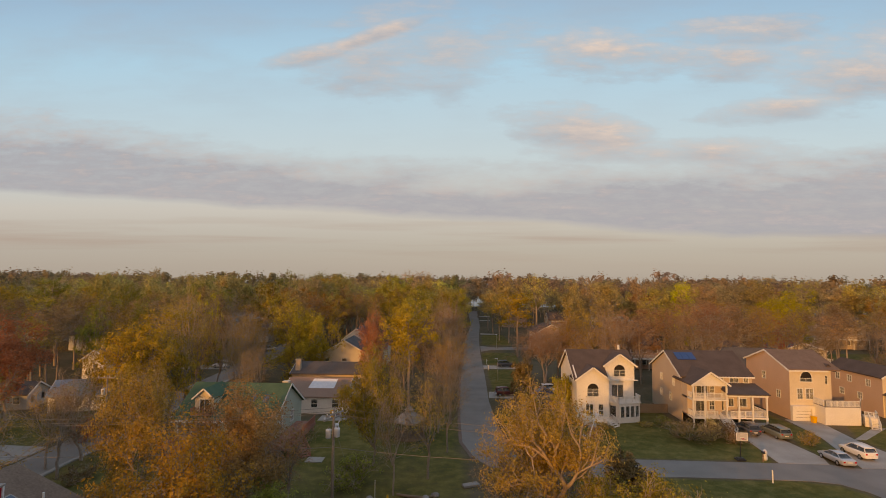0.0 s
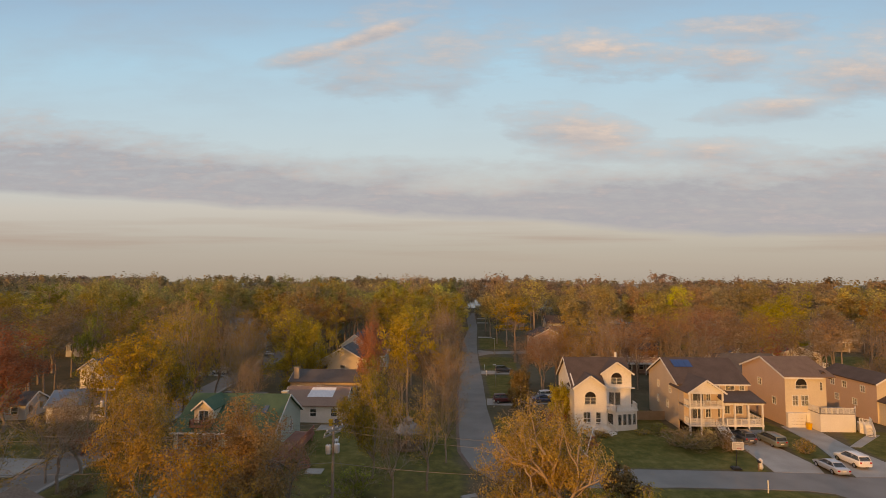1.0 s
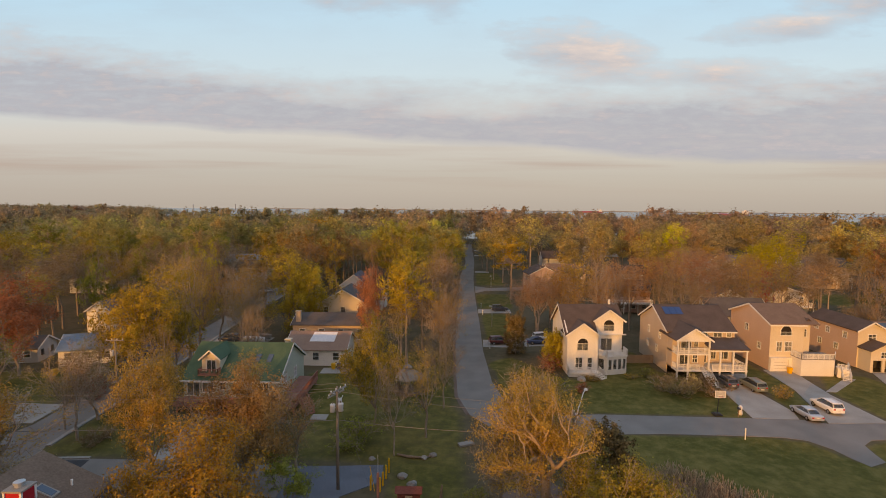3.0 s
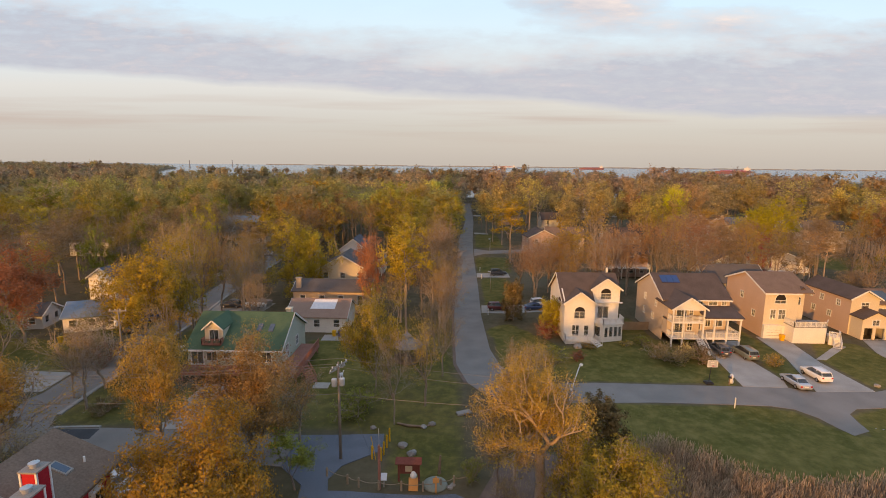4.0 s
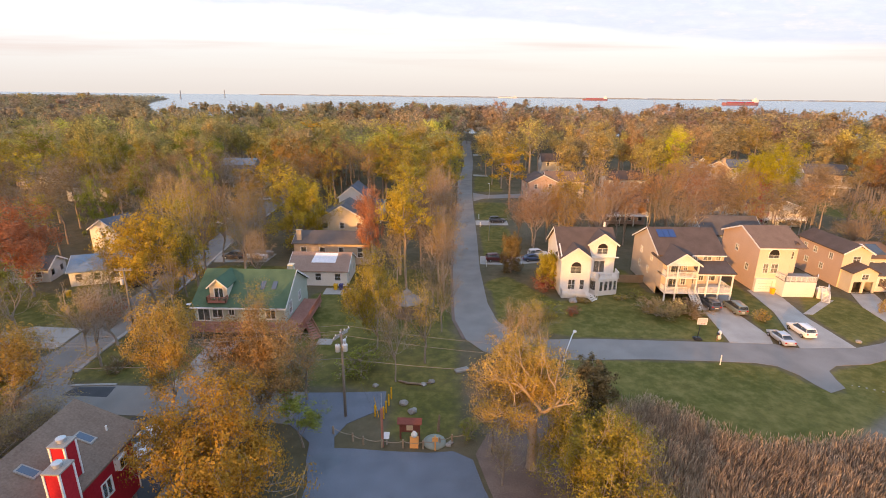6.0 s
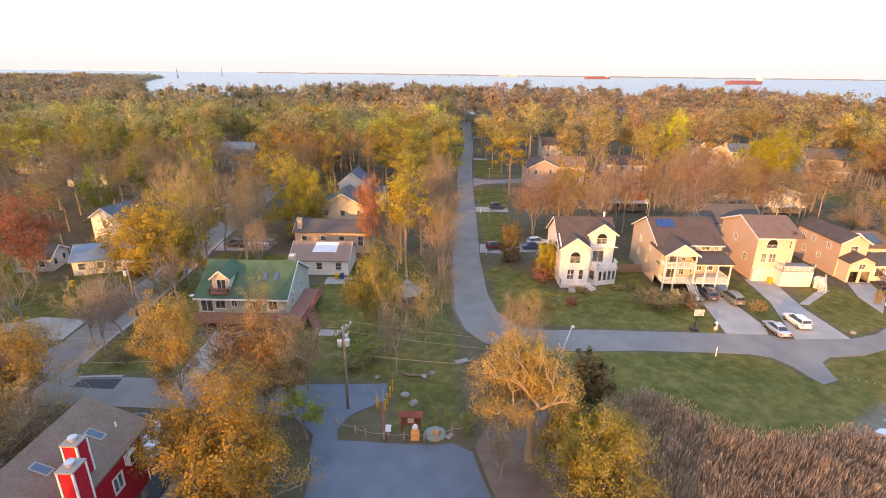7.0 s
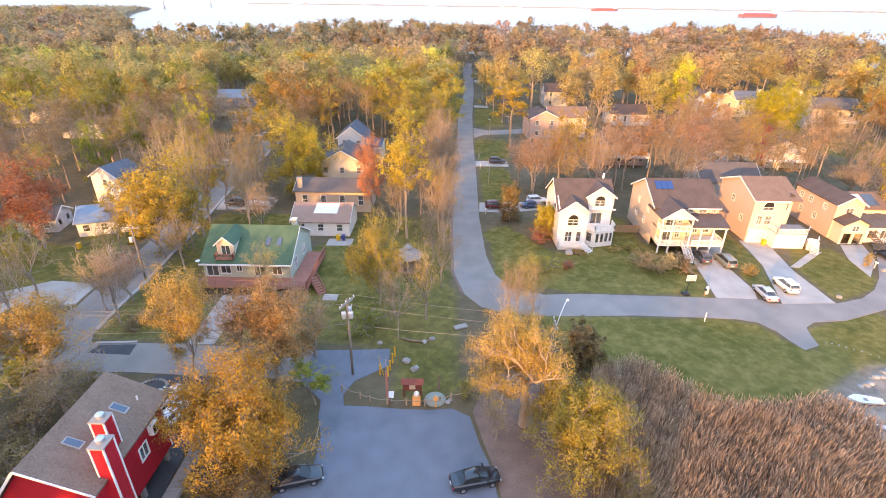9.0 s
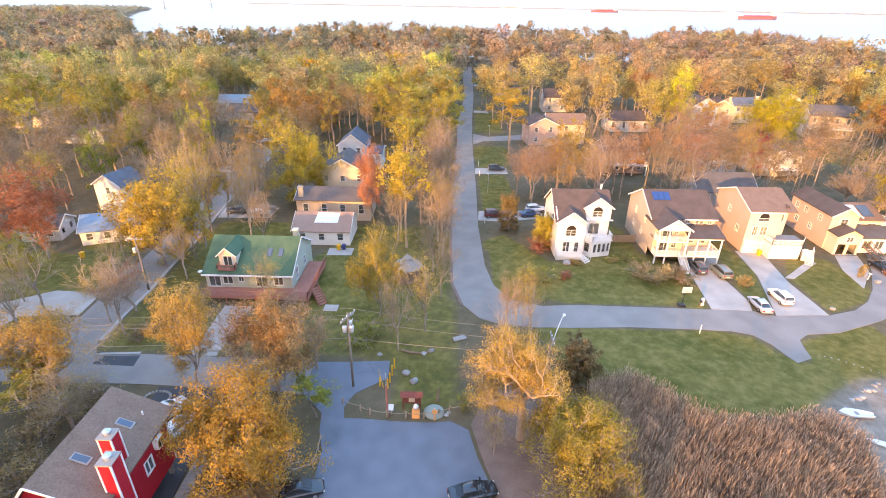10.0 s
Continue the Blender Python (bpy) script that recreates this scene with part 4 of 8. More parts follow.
# a raised beige house with two balconies, a porch and solar panels
B = thing("house", (38.8, 84.0, 0), "raised beige house with white balconies, porch and blue solar panels", "house", "houses")
w = Mesh()
w.wall((38.8, 101), (38.8, 88), 0, 7.6, 0.2, [(4.0, 4.8, 2.6, 3.8), (8.2, 9.0, 2.6, 3.8), (4.2, 5.0, 5.4, 6.6), (9.4, 10.2, 5.4, 6.6)])
w.wall((38.8, 87.9), (38.8, 85.9), 1.5, 7.0, 0.2)
w.wall((38.8, 85.9), (45.6, 85.9), 1.5, 7.0, 0.2, [(1.6, 3.7, 1.8, 4.0), (4.3, 5.3, 2.5, 3.9), (1.8, 3.9, 4.7, 6.5), (4.5, 5.3, 5.3, 6.3)])
w.wall((45.6, 85.9), (45.6, 87.9), 1.5, 7.0, 0.2)
w.wall((45.6, 88), (53, 88), 1.9, 7.6, 0.2, [(0.6, 1.6, 1.95, 4.0), (2.6, 3.6, 2.6, 3.9), (4.4, 6.2, 2.6, 3.9), (0.7, 1.6, 6.55, 7.35), (2.9, 4.7, 6.55, 7.35), (5.7, 6.7, 6.55, 7.35)])
w.wall((53, 88), (53, 101), 0, 7.6, 0.2, [(2.2, 3.2, 4.8, 6.0), (6.2, 7.2, 4.8, 6.0)])
w.wall((53, 101), (38.8, 101), 0, 7.6, 0.2)
w.slab([(88, 7.6), (101, 7.6), (94.5, 10.8)], "x", 38.82, 39.0)
w.slab([(88, 7.6), (101, 7.6), (94.5, 10.8)], "x", 52.8, 52.98)
part("wall", w, BEIGE_SIDING, B)
part("carport_wall", Mesh().wall((45.6, 92), (53, 92), 0, 1.9, 0.2), SHADE_BLACK, B, "near-black wall at the back of the carport, shade put into its colour")
r = gable_x(Mesh(), 38.4, 53.4, 88, 101, 7.6, 10.9, 0.4)
pieces("roof", r, BROWN_ROOF, B, "brown shingles")
r = gable_y(Mesh(), 38.8, 45.6, 83.6, 91.0, 6.95, 8.85, 0.35)
pieces("bay_roof", r, BROWN_ROOF, B)
r = Mesh().slab([(83.6, 5.35), (88.0, 6.35), (88.0, 6.5), (83.6, 5.5)], "x", 45.4, 53.5)
pieces("porch_roof", r, BROWN_ROOF, B)
g = Mesh()
g.slab([(39.0, 7.0), (45.4, 7.0), (42.2, 8.75)], "y", 84.0, 84.15)
g.box(38.9, 45.5, 83.95, 84.2, 6.7, 7.0)
g.box(45.6, 53.2, 83.75, 83.95, 5.05, 5.32)
for xa in (38.4, 46.0):
    g.beam((xa, 83.55, 6.78), (42.2, 83.55, 8.92), 0.08, 0.28)
g.beam((38.35, 87.6, 7.42), (38.35, 94.5, 10.95), 0.06, 0.28)
g.beam((38.35, 101.4, 7.42), (38.35, 94.5, 10.95), 0.06, 0.28)
g.box(45.8, 53.3, 87.55, 87.68, 7.35, 7.58)
pieces("gable_board", g, WHITE, B)
for x, y, z in ((39.0, 84.1, 6.7), (41.2, 84.1, 6.7), (45.4, 84.1, 6.7), (47.6, 83.9, 5.05), (50.2, 83.9, 5.05), (52.9, 83.9, 5.05)):
    part("post", Mesh().box(x - 0.13, x + 0.13, y - 0.13, y + 0.13, 0, z), WHITE, B)
g = Mesh()
g.box(38.8, 45.6, 83.95, 88, 1.5, 1.75)
part("deck", g, WHITE, B)
part("deck", Mesh().box(38.8, 45.6, 83.95, 88, 4.35, 4.6), WHITE, B)
part("deck", Mesh().box(45.6, 53.1, 83.75, 88, 1.6, 1.85), WHITE, B)
railing(B, [(38.9, 87.9), (38.9, 84.05), (43.6, 84.05)], 1.75, 0.95, gap=0.15)
railing(B, [(38.9, 87.9), (38.9, 84.05), (45.5, 84.05), (45.5, 87.9)], 4.6, 0.95, gap=0.15)
railing(B, [(46.0, 83.85), (53.0, 83.85), (53.0, 87.9)], 1.85, 0.95, gap=0.15)
stairs(B, (44.6, 83.9), (44.4, 80.2), 1.2, 1.75, 9, WHITE)
for u, z, ww, h, bl in ((1.6, 1.8, 2.1, 2.2, False), (4.3, 2.5, 1.0, 1.4, False), (1.8, 4.7, 2.1, 1.8, False), (4.5, 5.3, 0.8, 1.0, False)):
    window(B, (38.8, 85.9), (1, 0), u, z, ww, h, blind=bl, sash=ww < 1.5)
for u, z, ww, h in ((0.6, 1.95, 1.0, 2.05), (2.6, 2.6, 1.0, 1.3), (4.4, 2.6, 1.8, 1.3), (0.7, 6.55, 0.9, 0.8), (2.9, 6.55, 1.8, 0.8), (5.7, 6.55, 1.0, 0.8)):
    window(B, (45.6, 88), (1, 0), u, z, ww, h, blind=z > 6, sash=False)
for u, z in ((4.0, 2.6), (8.2, 2.6), (4.2, 5.4), (9.4, 5.4)):
    window(B, (38.8, 101), (0, -1), u, z, 0.8, 1.2)
for k in range(3):
    p = Mesh()
    y0, y1 = 91.8, 93.7
    kz = (10.9 - 7.6) / 6.5
    x0 = 40.1 + k * 1.35
    p.hexa([(x0, y0, 7.6 + (y0 - 88) * kz + 0.22), (x0 + 1.28, y0, 7.6 + (y0 - 88) * kz + 0.22), (x0 + 1.28, y1, 7.6 + (y1 - 88) * kz + 0.22), (x0, y1, 7.6 + (y1 - 88) * kz + 0.22)],
           [(x0, y0, 7.6 + (y0 - 88) * kz + 0.29), (x0 + 1.28, y0, 7.6 + (y0 - 88) * kz + 0.29), (x0 + 1.28, y1, 7.6 + (y1 - 88) * kz + 0.29), (x0, y1, 7.6 + (y1 - 88) * kz + 0.29)])
    part("solar_panel", p, PANEL, B, "blue solar panel")

B.scale = (0.83, 1, 1)

# a tall cream house with garage and walled deck
C = thing("house", (57, 87, 0), "tall cream house with sun-tinted salmon side and walled white deck", "house", "houses")
w = Mesh()
w.wall((57, 103), (57, 90), 0, 8.6, 0.2, [(5.2, 6.2, 5.8, 7.0), (9.4, 10.4, 3.2, 4.4)])
w.wall((57, 103), (67.0, 103), 0, 8.6, -0.2)
w.slab([(90, 8.6), (103, 8.6), (96.5, 11.0)], "x", 57.02, 57.2)
part("side_wall", w, SUN_TINT_SIDING, C, "side wall with the low sun's salmon tint in its colour")
w = Mesh()
w.wall((57, 90), (64.4, 90), 2.4, 8.6, 0.2, [(2.2, 4.6, 6.5, 7.1), (1.5, 2.6, 3.6, 5.3), (3.3, 4.8, 3.6, 5.3)])
w.wall((64.4, 90), (64.4, 91.6), 0, 8.6, 0.2)
w.wall((64.4, 91.6), (67.0, 91.6), 0, 8.6, 0.2, [(0.9, 1.8, 5.9, 6.9), (0.5, 1.4, 3.0, 5.1)])
w.wall((67.0, 91.6), (67.0, 103), 0, 8.6, 0.2, [(3, 4, 5.6, 6.8)])
w.slab([(91.6, 8.6), (103, 8.6), (97.3, 11.0)], "x", 66.8, 66.98)
part("wall", w, CREAM_SIDING, C)
w = Mesh()
w.wall((57, 89.4), (61.6, 89.4), 0, 2.4, 0.2, [(0.7, 3.9, 0.02, 2.1)])
w.wall((57, 90), (57, 89.4), 0, 2.4, 0.2)
w.box(57, 61.6, 89.4, 90.1, 2.4, 2.5)
part("garage_wall", w, WHITE_SIDING, C)
gd = Mesh()
for k in range(4):
    gd.box(57.75, 60.85, 89.5, 89.55, 0.04 + k * 0.52, 0.52 + k * 0.52)
part("garage_door", gd, WHITE, C, "white panelled garage door")
r = gable_x(Mesh(), 56.6, 67.4, 90, 103, 8.6, 11.0, 0.4)
pieces("roof", r, TAN_ROOF, C, "tan shingles")
r = gable_y(Mesh(), 64.4, 67.0, 90.6, 96, 8.3, 9.3, 0.3)
pieces("bay_roof", r, BROWN_ROOF, C)
part("gable", Mesh().slab([(64.5, 8.3), (66.9, 8.3), (65.7, 9.25)], "y", 91.45, 91.6), CREAM_SIDING, C)
t = Mesh()
t.box(56.6, 64.7, 89.5, 89.62, 8.25, 8.5)
t.beam((56.55, 89.6, 8.45), (56.55, 96.5, 11.05), 0.06, 0.28)
t.beam((56.55, 103.4, 8.45), (56.55, 96.5, 11.05), 0.06, 0.28)
pieces("trim", t, WHITE, C)
window(C, (57, 90), (1, 0), 2.2, 6.5, 2.4, 0.6, True, 1, sash=False)
for u, ww in ((1.5, 1.1), (3.3, 1.5)):
    window(C, (57, 90), (1, 0), u, 3.6, ww, 1.7, blind=True)
window(C, (64.4, 91.6), (1, 0), 0.9, 5.9, 0.9, 1.0, True, 0)
part("door", Mesh().box(64.92, 65.78, 91.68, 91.74, 3.02, 5.08), RED_SIDING, C, "dark red door")
for u, z in ((5.2, 5.8), (9.4, 3.2)):
    window(C, (57, 103), (0, -1), u, z, 1.0, 1.2)
dk = Mesh()
dk.wall((61.6, 87), (68.6, 87), 0, 2.9, 0.15)
dk.wall((68.6, 87), (70.2, 88.6), 0, 2.9, 0.15)
dk.wall((70.2, 88.6), (70.2, 91.6), 0, 2.9, 0.15)
dk.wall((61.6, 90), (61.6, 87), 0, 2.9, 0.15)
part("deck_skirt", dk, WHITE_SIDING, C)
part("deck_floor", Mesh().prism([(61.6, 87), (68.6, 87), (70.2, 88.6), (70.2, 91.6), (61.6, 91.6)], 2.9, 3.0), GREY_WOOD, C, "grey deck boards")
railing(C, [(61.65, 89.8), (61.65, 87.05), (68.6, 87.05), (70.15, 88.6)], 3.0, 0.95, gap=0.13)
part("landing", Mesh().prism([(69.0, 86.6), (70.6, 85.6), (71.9, 87.4), (70.3, 88.5)], 0, 1.5), WHITE_SIDING, C, "white boarded stair landing")
railing(C, [(69.0, 86.6), (70.6, 85.65), (71.85, 87.4)], 1.5, 0.9, gap=0.14)
stairs(C, (70.2, 86.3), (69.3, 84.6), 1.3, 1.5, 8, WHITE)

C.scale, C.location.x = (0.82, 1, 1), 58.1

# a house with a narrow gable, a garage and pale roof sheets, its side painted in a salmon sun tint
D = thing("house", (75.7, 89.5, 0), "gabled house with sun-tinted salmon side, garage and pale roof sheets", "house", "houses")
w = Mesh()
lw = [(1.6, 2.6, 4.9, 6.0), (4.6, 5.6, 4.9, 6.0), (9.0, 10.0, 4.9, 6.0), (2.6, 3.6, 2.2, 3.3), (7.0, 8.0, 2.2, 3.3)]
w.wall((75.7, 105), (75.7, 92.4), 0, 7.0, 0.2, lw)
w.wall((80.9, 105), (75.7, 105), 0, 7.0, 0.2)
part("side_wall", w, SUN_TINT_SIDING, D)
w = Mesh()
w.wall((75.7, 92.4), (80.9, 92.4), 0, 7.0, 0.2, [(1.9, 3.3, 5.2, 6.2)])
w.wall((80.9, 92.4), (80.9, 105), 0, 7.0, 0.2, [(3, 4.4, 5.8, 6.7)])
w.slab([(75.7, 7.0), (80.9, 7.0), (78.3, 8.35)], "y", 92.42, 92.6)
part("wall", w, CREAM_SIDING, D)
w = Mesh()
w.wall((75.9, 89.5), (80.6, 89.5), 0, 4.0, 0.2, [(0.5, 2.1, 0.02, 2.2), (2.6, 4.2, 0.02, 2.2), (1.8, 3.0, 2.7, 3.7)])
w.wall((75.9, 92.4), (75.9, 89.5), 0, 4.0, 0.2)
w.wall((80.6, 89.5), (80.6, 92.4), 0, 4.0, 0.2)
w.slab([(75.9, 4.0), (80.6, 4.0), (78.25, 5.2)], "y", 89.52, 89.7)
part("garage_wall", w, CREAM_SIDING, D)
pieces("roof", gable_y(Mesh(), 75.7, 80.9, 92.0, 105.4, 7.0, 8.5, 0.4), BROWN_ROOF, D)
pieces("garage_roof", gable_y(Mesh(), 75.9, 80.6, 89.1, 92.35, 4.02, 5.25, 0.3), BROWN_ROOF, D)
t = Mesh()
for xa in (75.25, 81.35):
    t.beam((xa, 91.95, 6.78), (78.3, 91.95, 8.56), 0.06, 0.26)
pieces("gable_trim", t, WHITE, D)
w = Mesh()
w.wall((81.1, 94.5), (87.5, 94.5), 0, 5.4, 0.2, [(0.8, 2.4, 3.4, 4.6), (3.8, 5.4, 3.4, 4.6)])
w.wall((87.5, 94.5), (87.5, 104), 0, 5.4, 0.2)
w.wall((87.5, 104), (81.1, 104), 0, 5.4, 0.2)
part("wing_wall", w, CREAM_SIDING, D)
pieces("wing_roof", gable_x(Mesh(), 81.0, 87.9, 94.5, 104, 5.4, 7.2, 0.35), TAN_ROOF, D, "tan shingles beside pale sheets")
part("side_balcony", Mesh().box(87.55, 90.6, 95.2, 98.4, 3.9, 4.1), WHITE, D)
railing(D, [(87.6, 95.3), (90.5, 95.3), (90.5, 98.3), (87.6, 98.3)], 4.1, 0.95, gap=0.2)
for x, y in ((90.4, 95.4), (90.4, 98.2)):
    part("balcony_post", Mesh().box(x - 0.1, x + 0.1, y - 0.1, y + 0.1, -0.2, 3.9), WHITE, D)
for x0 in (81.4, 84.0):
    kz = 1.8 / 4.75
    q = [(x0, 95.2), (x0 + 2.2, 95.2), (x0 + 2.2, 98.4), (x0, 98.4)]
    part("roof_sheet", Mesh().hexa([(x, y, 5.4 + (y - 94.5) * kz + 0.2) for x, y in q], [(x, y, 5.4 + (y - 94.5) * kz + 0.26) for x, y in q]), TARP if x0 < 83 else SKYLIGHT, D)
r = Mesh()
r.wall((81.2, 90.4), (87.0, 90.4), 0, 3.2, 0.15, [(0.6, 2.2, 1.0, 2.6), (3.0, 4.6, 1.0, 2.6)])
r.wall((87.0, 90.4), (87.0, 94.5), 0, 3.2, 0.15)
part("sun_porch", r, WHITE_SIDING, D)
pieces("sun_porch_roof", Mesh().slab([(90.0, 3.2), (94.4, 4.3), (94.4, 4.45), (90.0, 3.35)], "x", 81.0, 87.4), GREY_ROOF, D)
for h in lw:
    window(D, (75.7, 105), (0, -1), h[0], h[2], 1.0, 1.1)
window(D, (75.7, 92.4), (1, 0), 1.9, 5.2, 1.4, 1.0)
window(D, (75.9, 89.5), (1, 0), 1.8, 2.7, 1.2, 1.0)
for u in (0.8, 3.8):
    window(D, (81.1, 94.5), (1, 0), u, 3.4, 1.6, 1.2, sash=False)
for u in (0.6, 3.0):
    window(D, (81.2, 90.4), (1, 0), u, 1.0, 1.6, 1.6, sash=False)
stairs(D, (82.4, 90.2), (83.4, 86.9), 1.4, 1.8, 8, BROWN_WOOD, "brown wooden steps")
# dark sheet that paints the shade behind the garage openings
part("garage_back", Mesh().box(76.1, 80.4, 92.2, 92.38, 0, 2.4), SHADE_BLACK, D)

# the green-roofed house with red decks
G = thing("house", (-39.4, 67.0, 0), "sage house with green shingle roof, dormer and red decks", "house", "houses")
w = Mesh()
fw = [(0.6, 2.6, 1.5, 3.6), (3.1, 4.8, 2.0, 3.4), (5.9, 6.8, 2.4, 3.4), (9.0, 11.0, 1.6, 3.5), (12.2, 13.8, 1.9, 3.5)]
w.wall((-39.4, 70), (-24, 70), 0, 4.0, 0.2, fw)
w.wall((-24, 70), (-24, 82.4), 0, 4.0, 0.2, [(2.4, 3.6, 1.6, 3.6), (7.2, 8.4, 1.9, 3.4)])
w.wall((-24, 82.4), (-39.4, 82.4), 0, 4.0, 0.2)
w.wall((-39.4, 82.4), (-39.4, 70), 0, 4.0, 0.2, [(4, 5.2, 1.9, 3.3)])
w.slab([(70, 4.0), (82.4, 4.0), (76.2, 7.5)], "x", -24.2, -24.02)
w.slab([(70, 4.0), (82.4, 4.0), (76.2, 7.5)], "x", -39.38, -39.2)
part("wall", w, GREEN_SIDING, G)
pieces("roof", gable_x(Mesh(), -39.8, -23.6, 70, 82.4, 4.0, 7.6, 0.45), GREEN_ROOF, G, "green shingles")
t = Mesh()
t.box(-39.8, -23.6, 69.36, 69.52, 3.62, 3.86)
t.beam((-23.55, 69.5, 3.8), (-23.55, 76.2, 7.66), 0.07, 0.26)
t.beam((-23.55, 82.9, 3.8), (-23.55, 76.2, 7.66), 0.07, 0.26)
pieces("trim", t, WHITE, G)
for h in fw:
    window(G, (-39.4, 70), (1, 0), h[0], h[2], h[1] - h[0], h[3] - h[2], sash=False)
for h in ((2.4, 3.6, 1.6, 3.6), (7.2, 8.4, 1.9, 3.4)):
    window(G, (-24, 70), (0, 1), h[0], h[2], h[1] - h[0], h[3] - h[2])
dm = Mesh()
dm.wall((-36.9, 71.0), (-33.9, 71.0), 4.5, 6.7, 0.15, [(0.8, 2.3, 4.7, 6.4)])
dm.wall((-33.9, 71.0), (-33.9, 75), 4.5, 6.7, 0.15)
dm.wall((-36.9, 75), (-36.9, 71.0), 4.5, 6.7, 0.15)
dm.slab([(-36.9, 6.7), (-33.9, 6.7), (-35.4, 7.75)], "y", 71.0, 71.15)
# cream instead of the house's sage: the sunlit look is in the colour
part("dormer", dm, CREAM_SIDING, G, "dormer in cream, its sunlit tone put into the colour")
pieces("dormer_roof", gable_y(Mesh(), -36.9, -33.9, 70.6, 76.2, 6.7, 7.85, 0.25, 0.12), GREEN_ROOF, G)
t = Mesh()
for xa in (-37.2, -33.6):
    t.beam((xa, 70.55, 6.5), (-35.4, 70.55, 7.93), 0.06, 0.2)
pieces("dormer_trim", t, WHITE, G)
window(G, (-36.9, 71.0), (1, 0), 0.8, 4.7, 1.5, 1.7, sash=False)
part("balcony", Mesh().box(-37.0, -33.8, 69.9, 71.0, 4.42, 4.55), RED_WOOD, G)
railing(G, [(-36.95, 70.9), (-36.95, 69.95), (-33.85, 69.95), (-33.85, 70.9)], 4.55, 0.8, RED_WOOD, 0.2)
part("chimney", Mesh().box(-26.4, -25.5, 79.6, 80.5, 4.6, 7.2).box(-26.5, -25.4, 79.5, 80.6, 7.2, 7.35), CREAM_SIDING, G, "pale masonry chimney")
for x0 in (-29.0, -27.0):
    kz = 3.6 / 6.2
    q = [(x0, 72.6), (x0 + 0.8, 72.6), (x0 + 0.8, 73.9), (x0, 73.9)]
    part("skylight", Mesh().hexa([(x, y, 4 + (y - 70) * kz + 0.15) for x, y in q], [(x, y, 4 + (y - 70) * kz + 0.3) for x, y in q]), SKYLIGHT, G)
dk = Mesh()
n = 26
for k in range(n):
    dk.box(-39.6, -23.9, 67.2 + k * 2.8 / n, 67.2 + (k + 0.9) * 2.8 / n, 1.2, 1.32)
dk.box(-39.6, -23.9, 67.2, 67.35, 0.9, 1.2)
pieces("deck_board", dk, RED_WOOD, G, "red-stained deck boards")
dk = Mesh()
for k in range(30):
    dk.box(-23.8 + k * 3.3 / 30, -23.8 + (k + 0.9) * 3.3 / 30, 67.2, 79.5, 1.2, 1.32)
dk.box(-23.8, -20.5, 67.2, 67.35, 0.8, 1.2)
dk.box(-20.6, -20.45, 67.2, 79.5, 0.8, 1.2)
pieces("deck_board", dk, RED_WOOD, G, "red-stained side deck")
railing(G, [(-39.5, 67.25), (-20.55, 67.25), (-20.55, 79.4)], 1.32, 0.95, RED_WOOD, 0.18)
for x, y in ((-39, 67.4), (-35, 67.4), (-31, 67.4), (-27, 67.4), (-23, 67.4), (-20.7, 67.5), (-20.7, 73), (-20.7, 79)):
    part("deck_post", Mesh().box(x - 0.09, x + 0.09, y - 0.09, y + 0.09, -0.2, 1.2), RED_WOOD, G)
stairs(G, (-20.4, 70.5), (-18.0, 67.4), 1.3, 1.3, 7, RED_WOOD)
part("satellite_dish", Mesh().tube([(-39.9, 70, 3.7), (-39.9, 69.7, 4.2)], 0.03, 5).lathe([(0.05, 0), (0.28, 0.04), (0.4, 0.14), (0.38, 0.16), (0.05, 0.05)], 12, (-39.9, 69.6, 4.2)), PORCELAIN, G)

G.scale, G.location.x = (0.9, 1, 1), -38.4

# the red house on piers
R = thing("house", (-37.4, 26.6, 0), "bright red house with white trim, tan roof and boxed chimneys", "house", "houses")
w = Mesh()
rw = [(2.2, 3.0, 4.4, 5.8), (5.3, 6.4, 4.0, 5.4), (7.5, 8.3, 5.6, 6.5)]
w.wall((-26.7, 26.6), (-26.7, 36.1), 1.6, 7.0, 0.2, rw)
w.wall((-35.3, 36.1), (-35.3, 26.6), 1.6, 4.8, 0.2)
for ya in (26.62, 35.9):
    w.slab([(-35.28, 1.6), (-26.72, 1.6), (-26.72, 6.98), (-31.9, 9.28), (-35.28, 4.78)], "y", ya, ya + 0.18)
part("wall", w, RED_SIDING, R)
rr = Mesh().slab([(-26.35, 6.84), (-31.9, 9.4), (-31.9, 9.58), (-26.35, 7.02)], "y", 26.1, 37.4)
rr.slab([(-35.6, 4.5), (-31.9, 9.4), (-31.9, 9.58), (-35.75, 4.6)], "y", 26.1, 37.4)
pieces("roof", rr, TAN_ROOF, R, "mottled tan shingles")
t = Mesh()
for x0, z0 in ((-26.38, 6.9), (-35.7, 4.55)):
    t.beam((x0, 26.05, z0), (-31.9, 26.05, 9.45), 0.06, 0.22)
t.box(-26.69, -26.62, 36.0, 36.12, 1.6, 7.0)
pieces("trim", t, WHITE, R)
for h in rw:
    window(R, (-26.7, 26.6), (0, 1), h[0], h[2], h[1] - h[0], h[3] - h[2], sash=False)
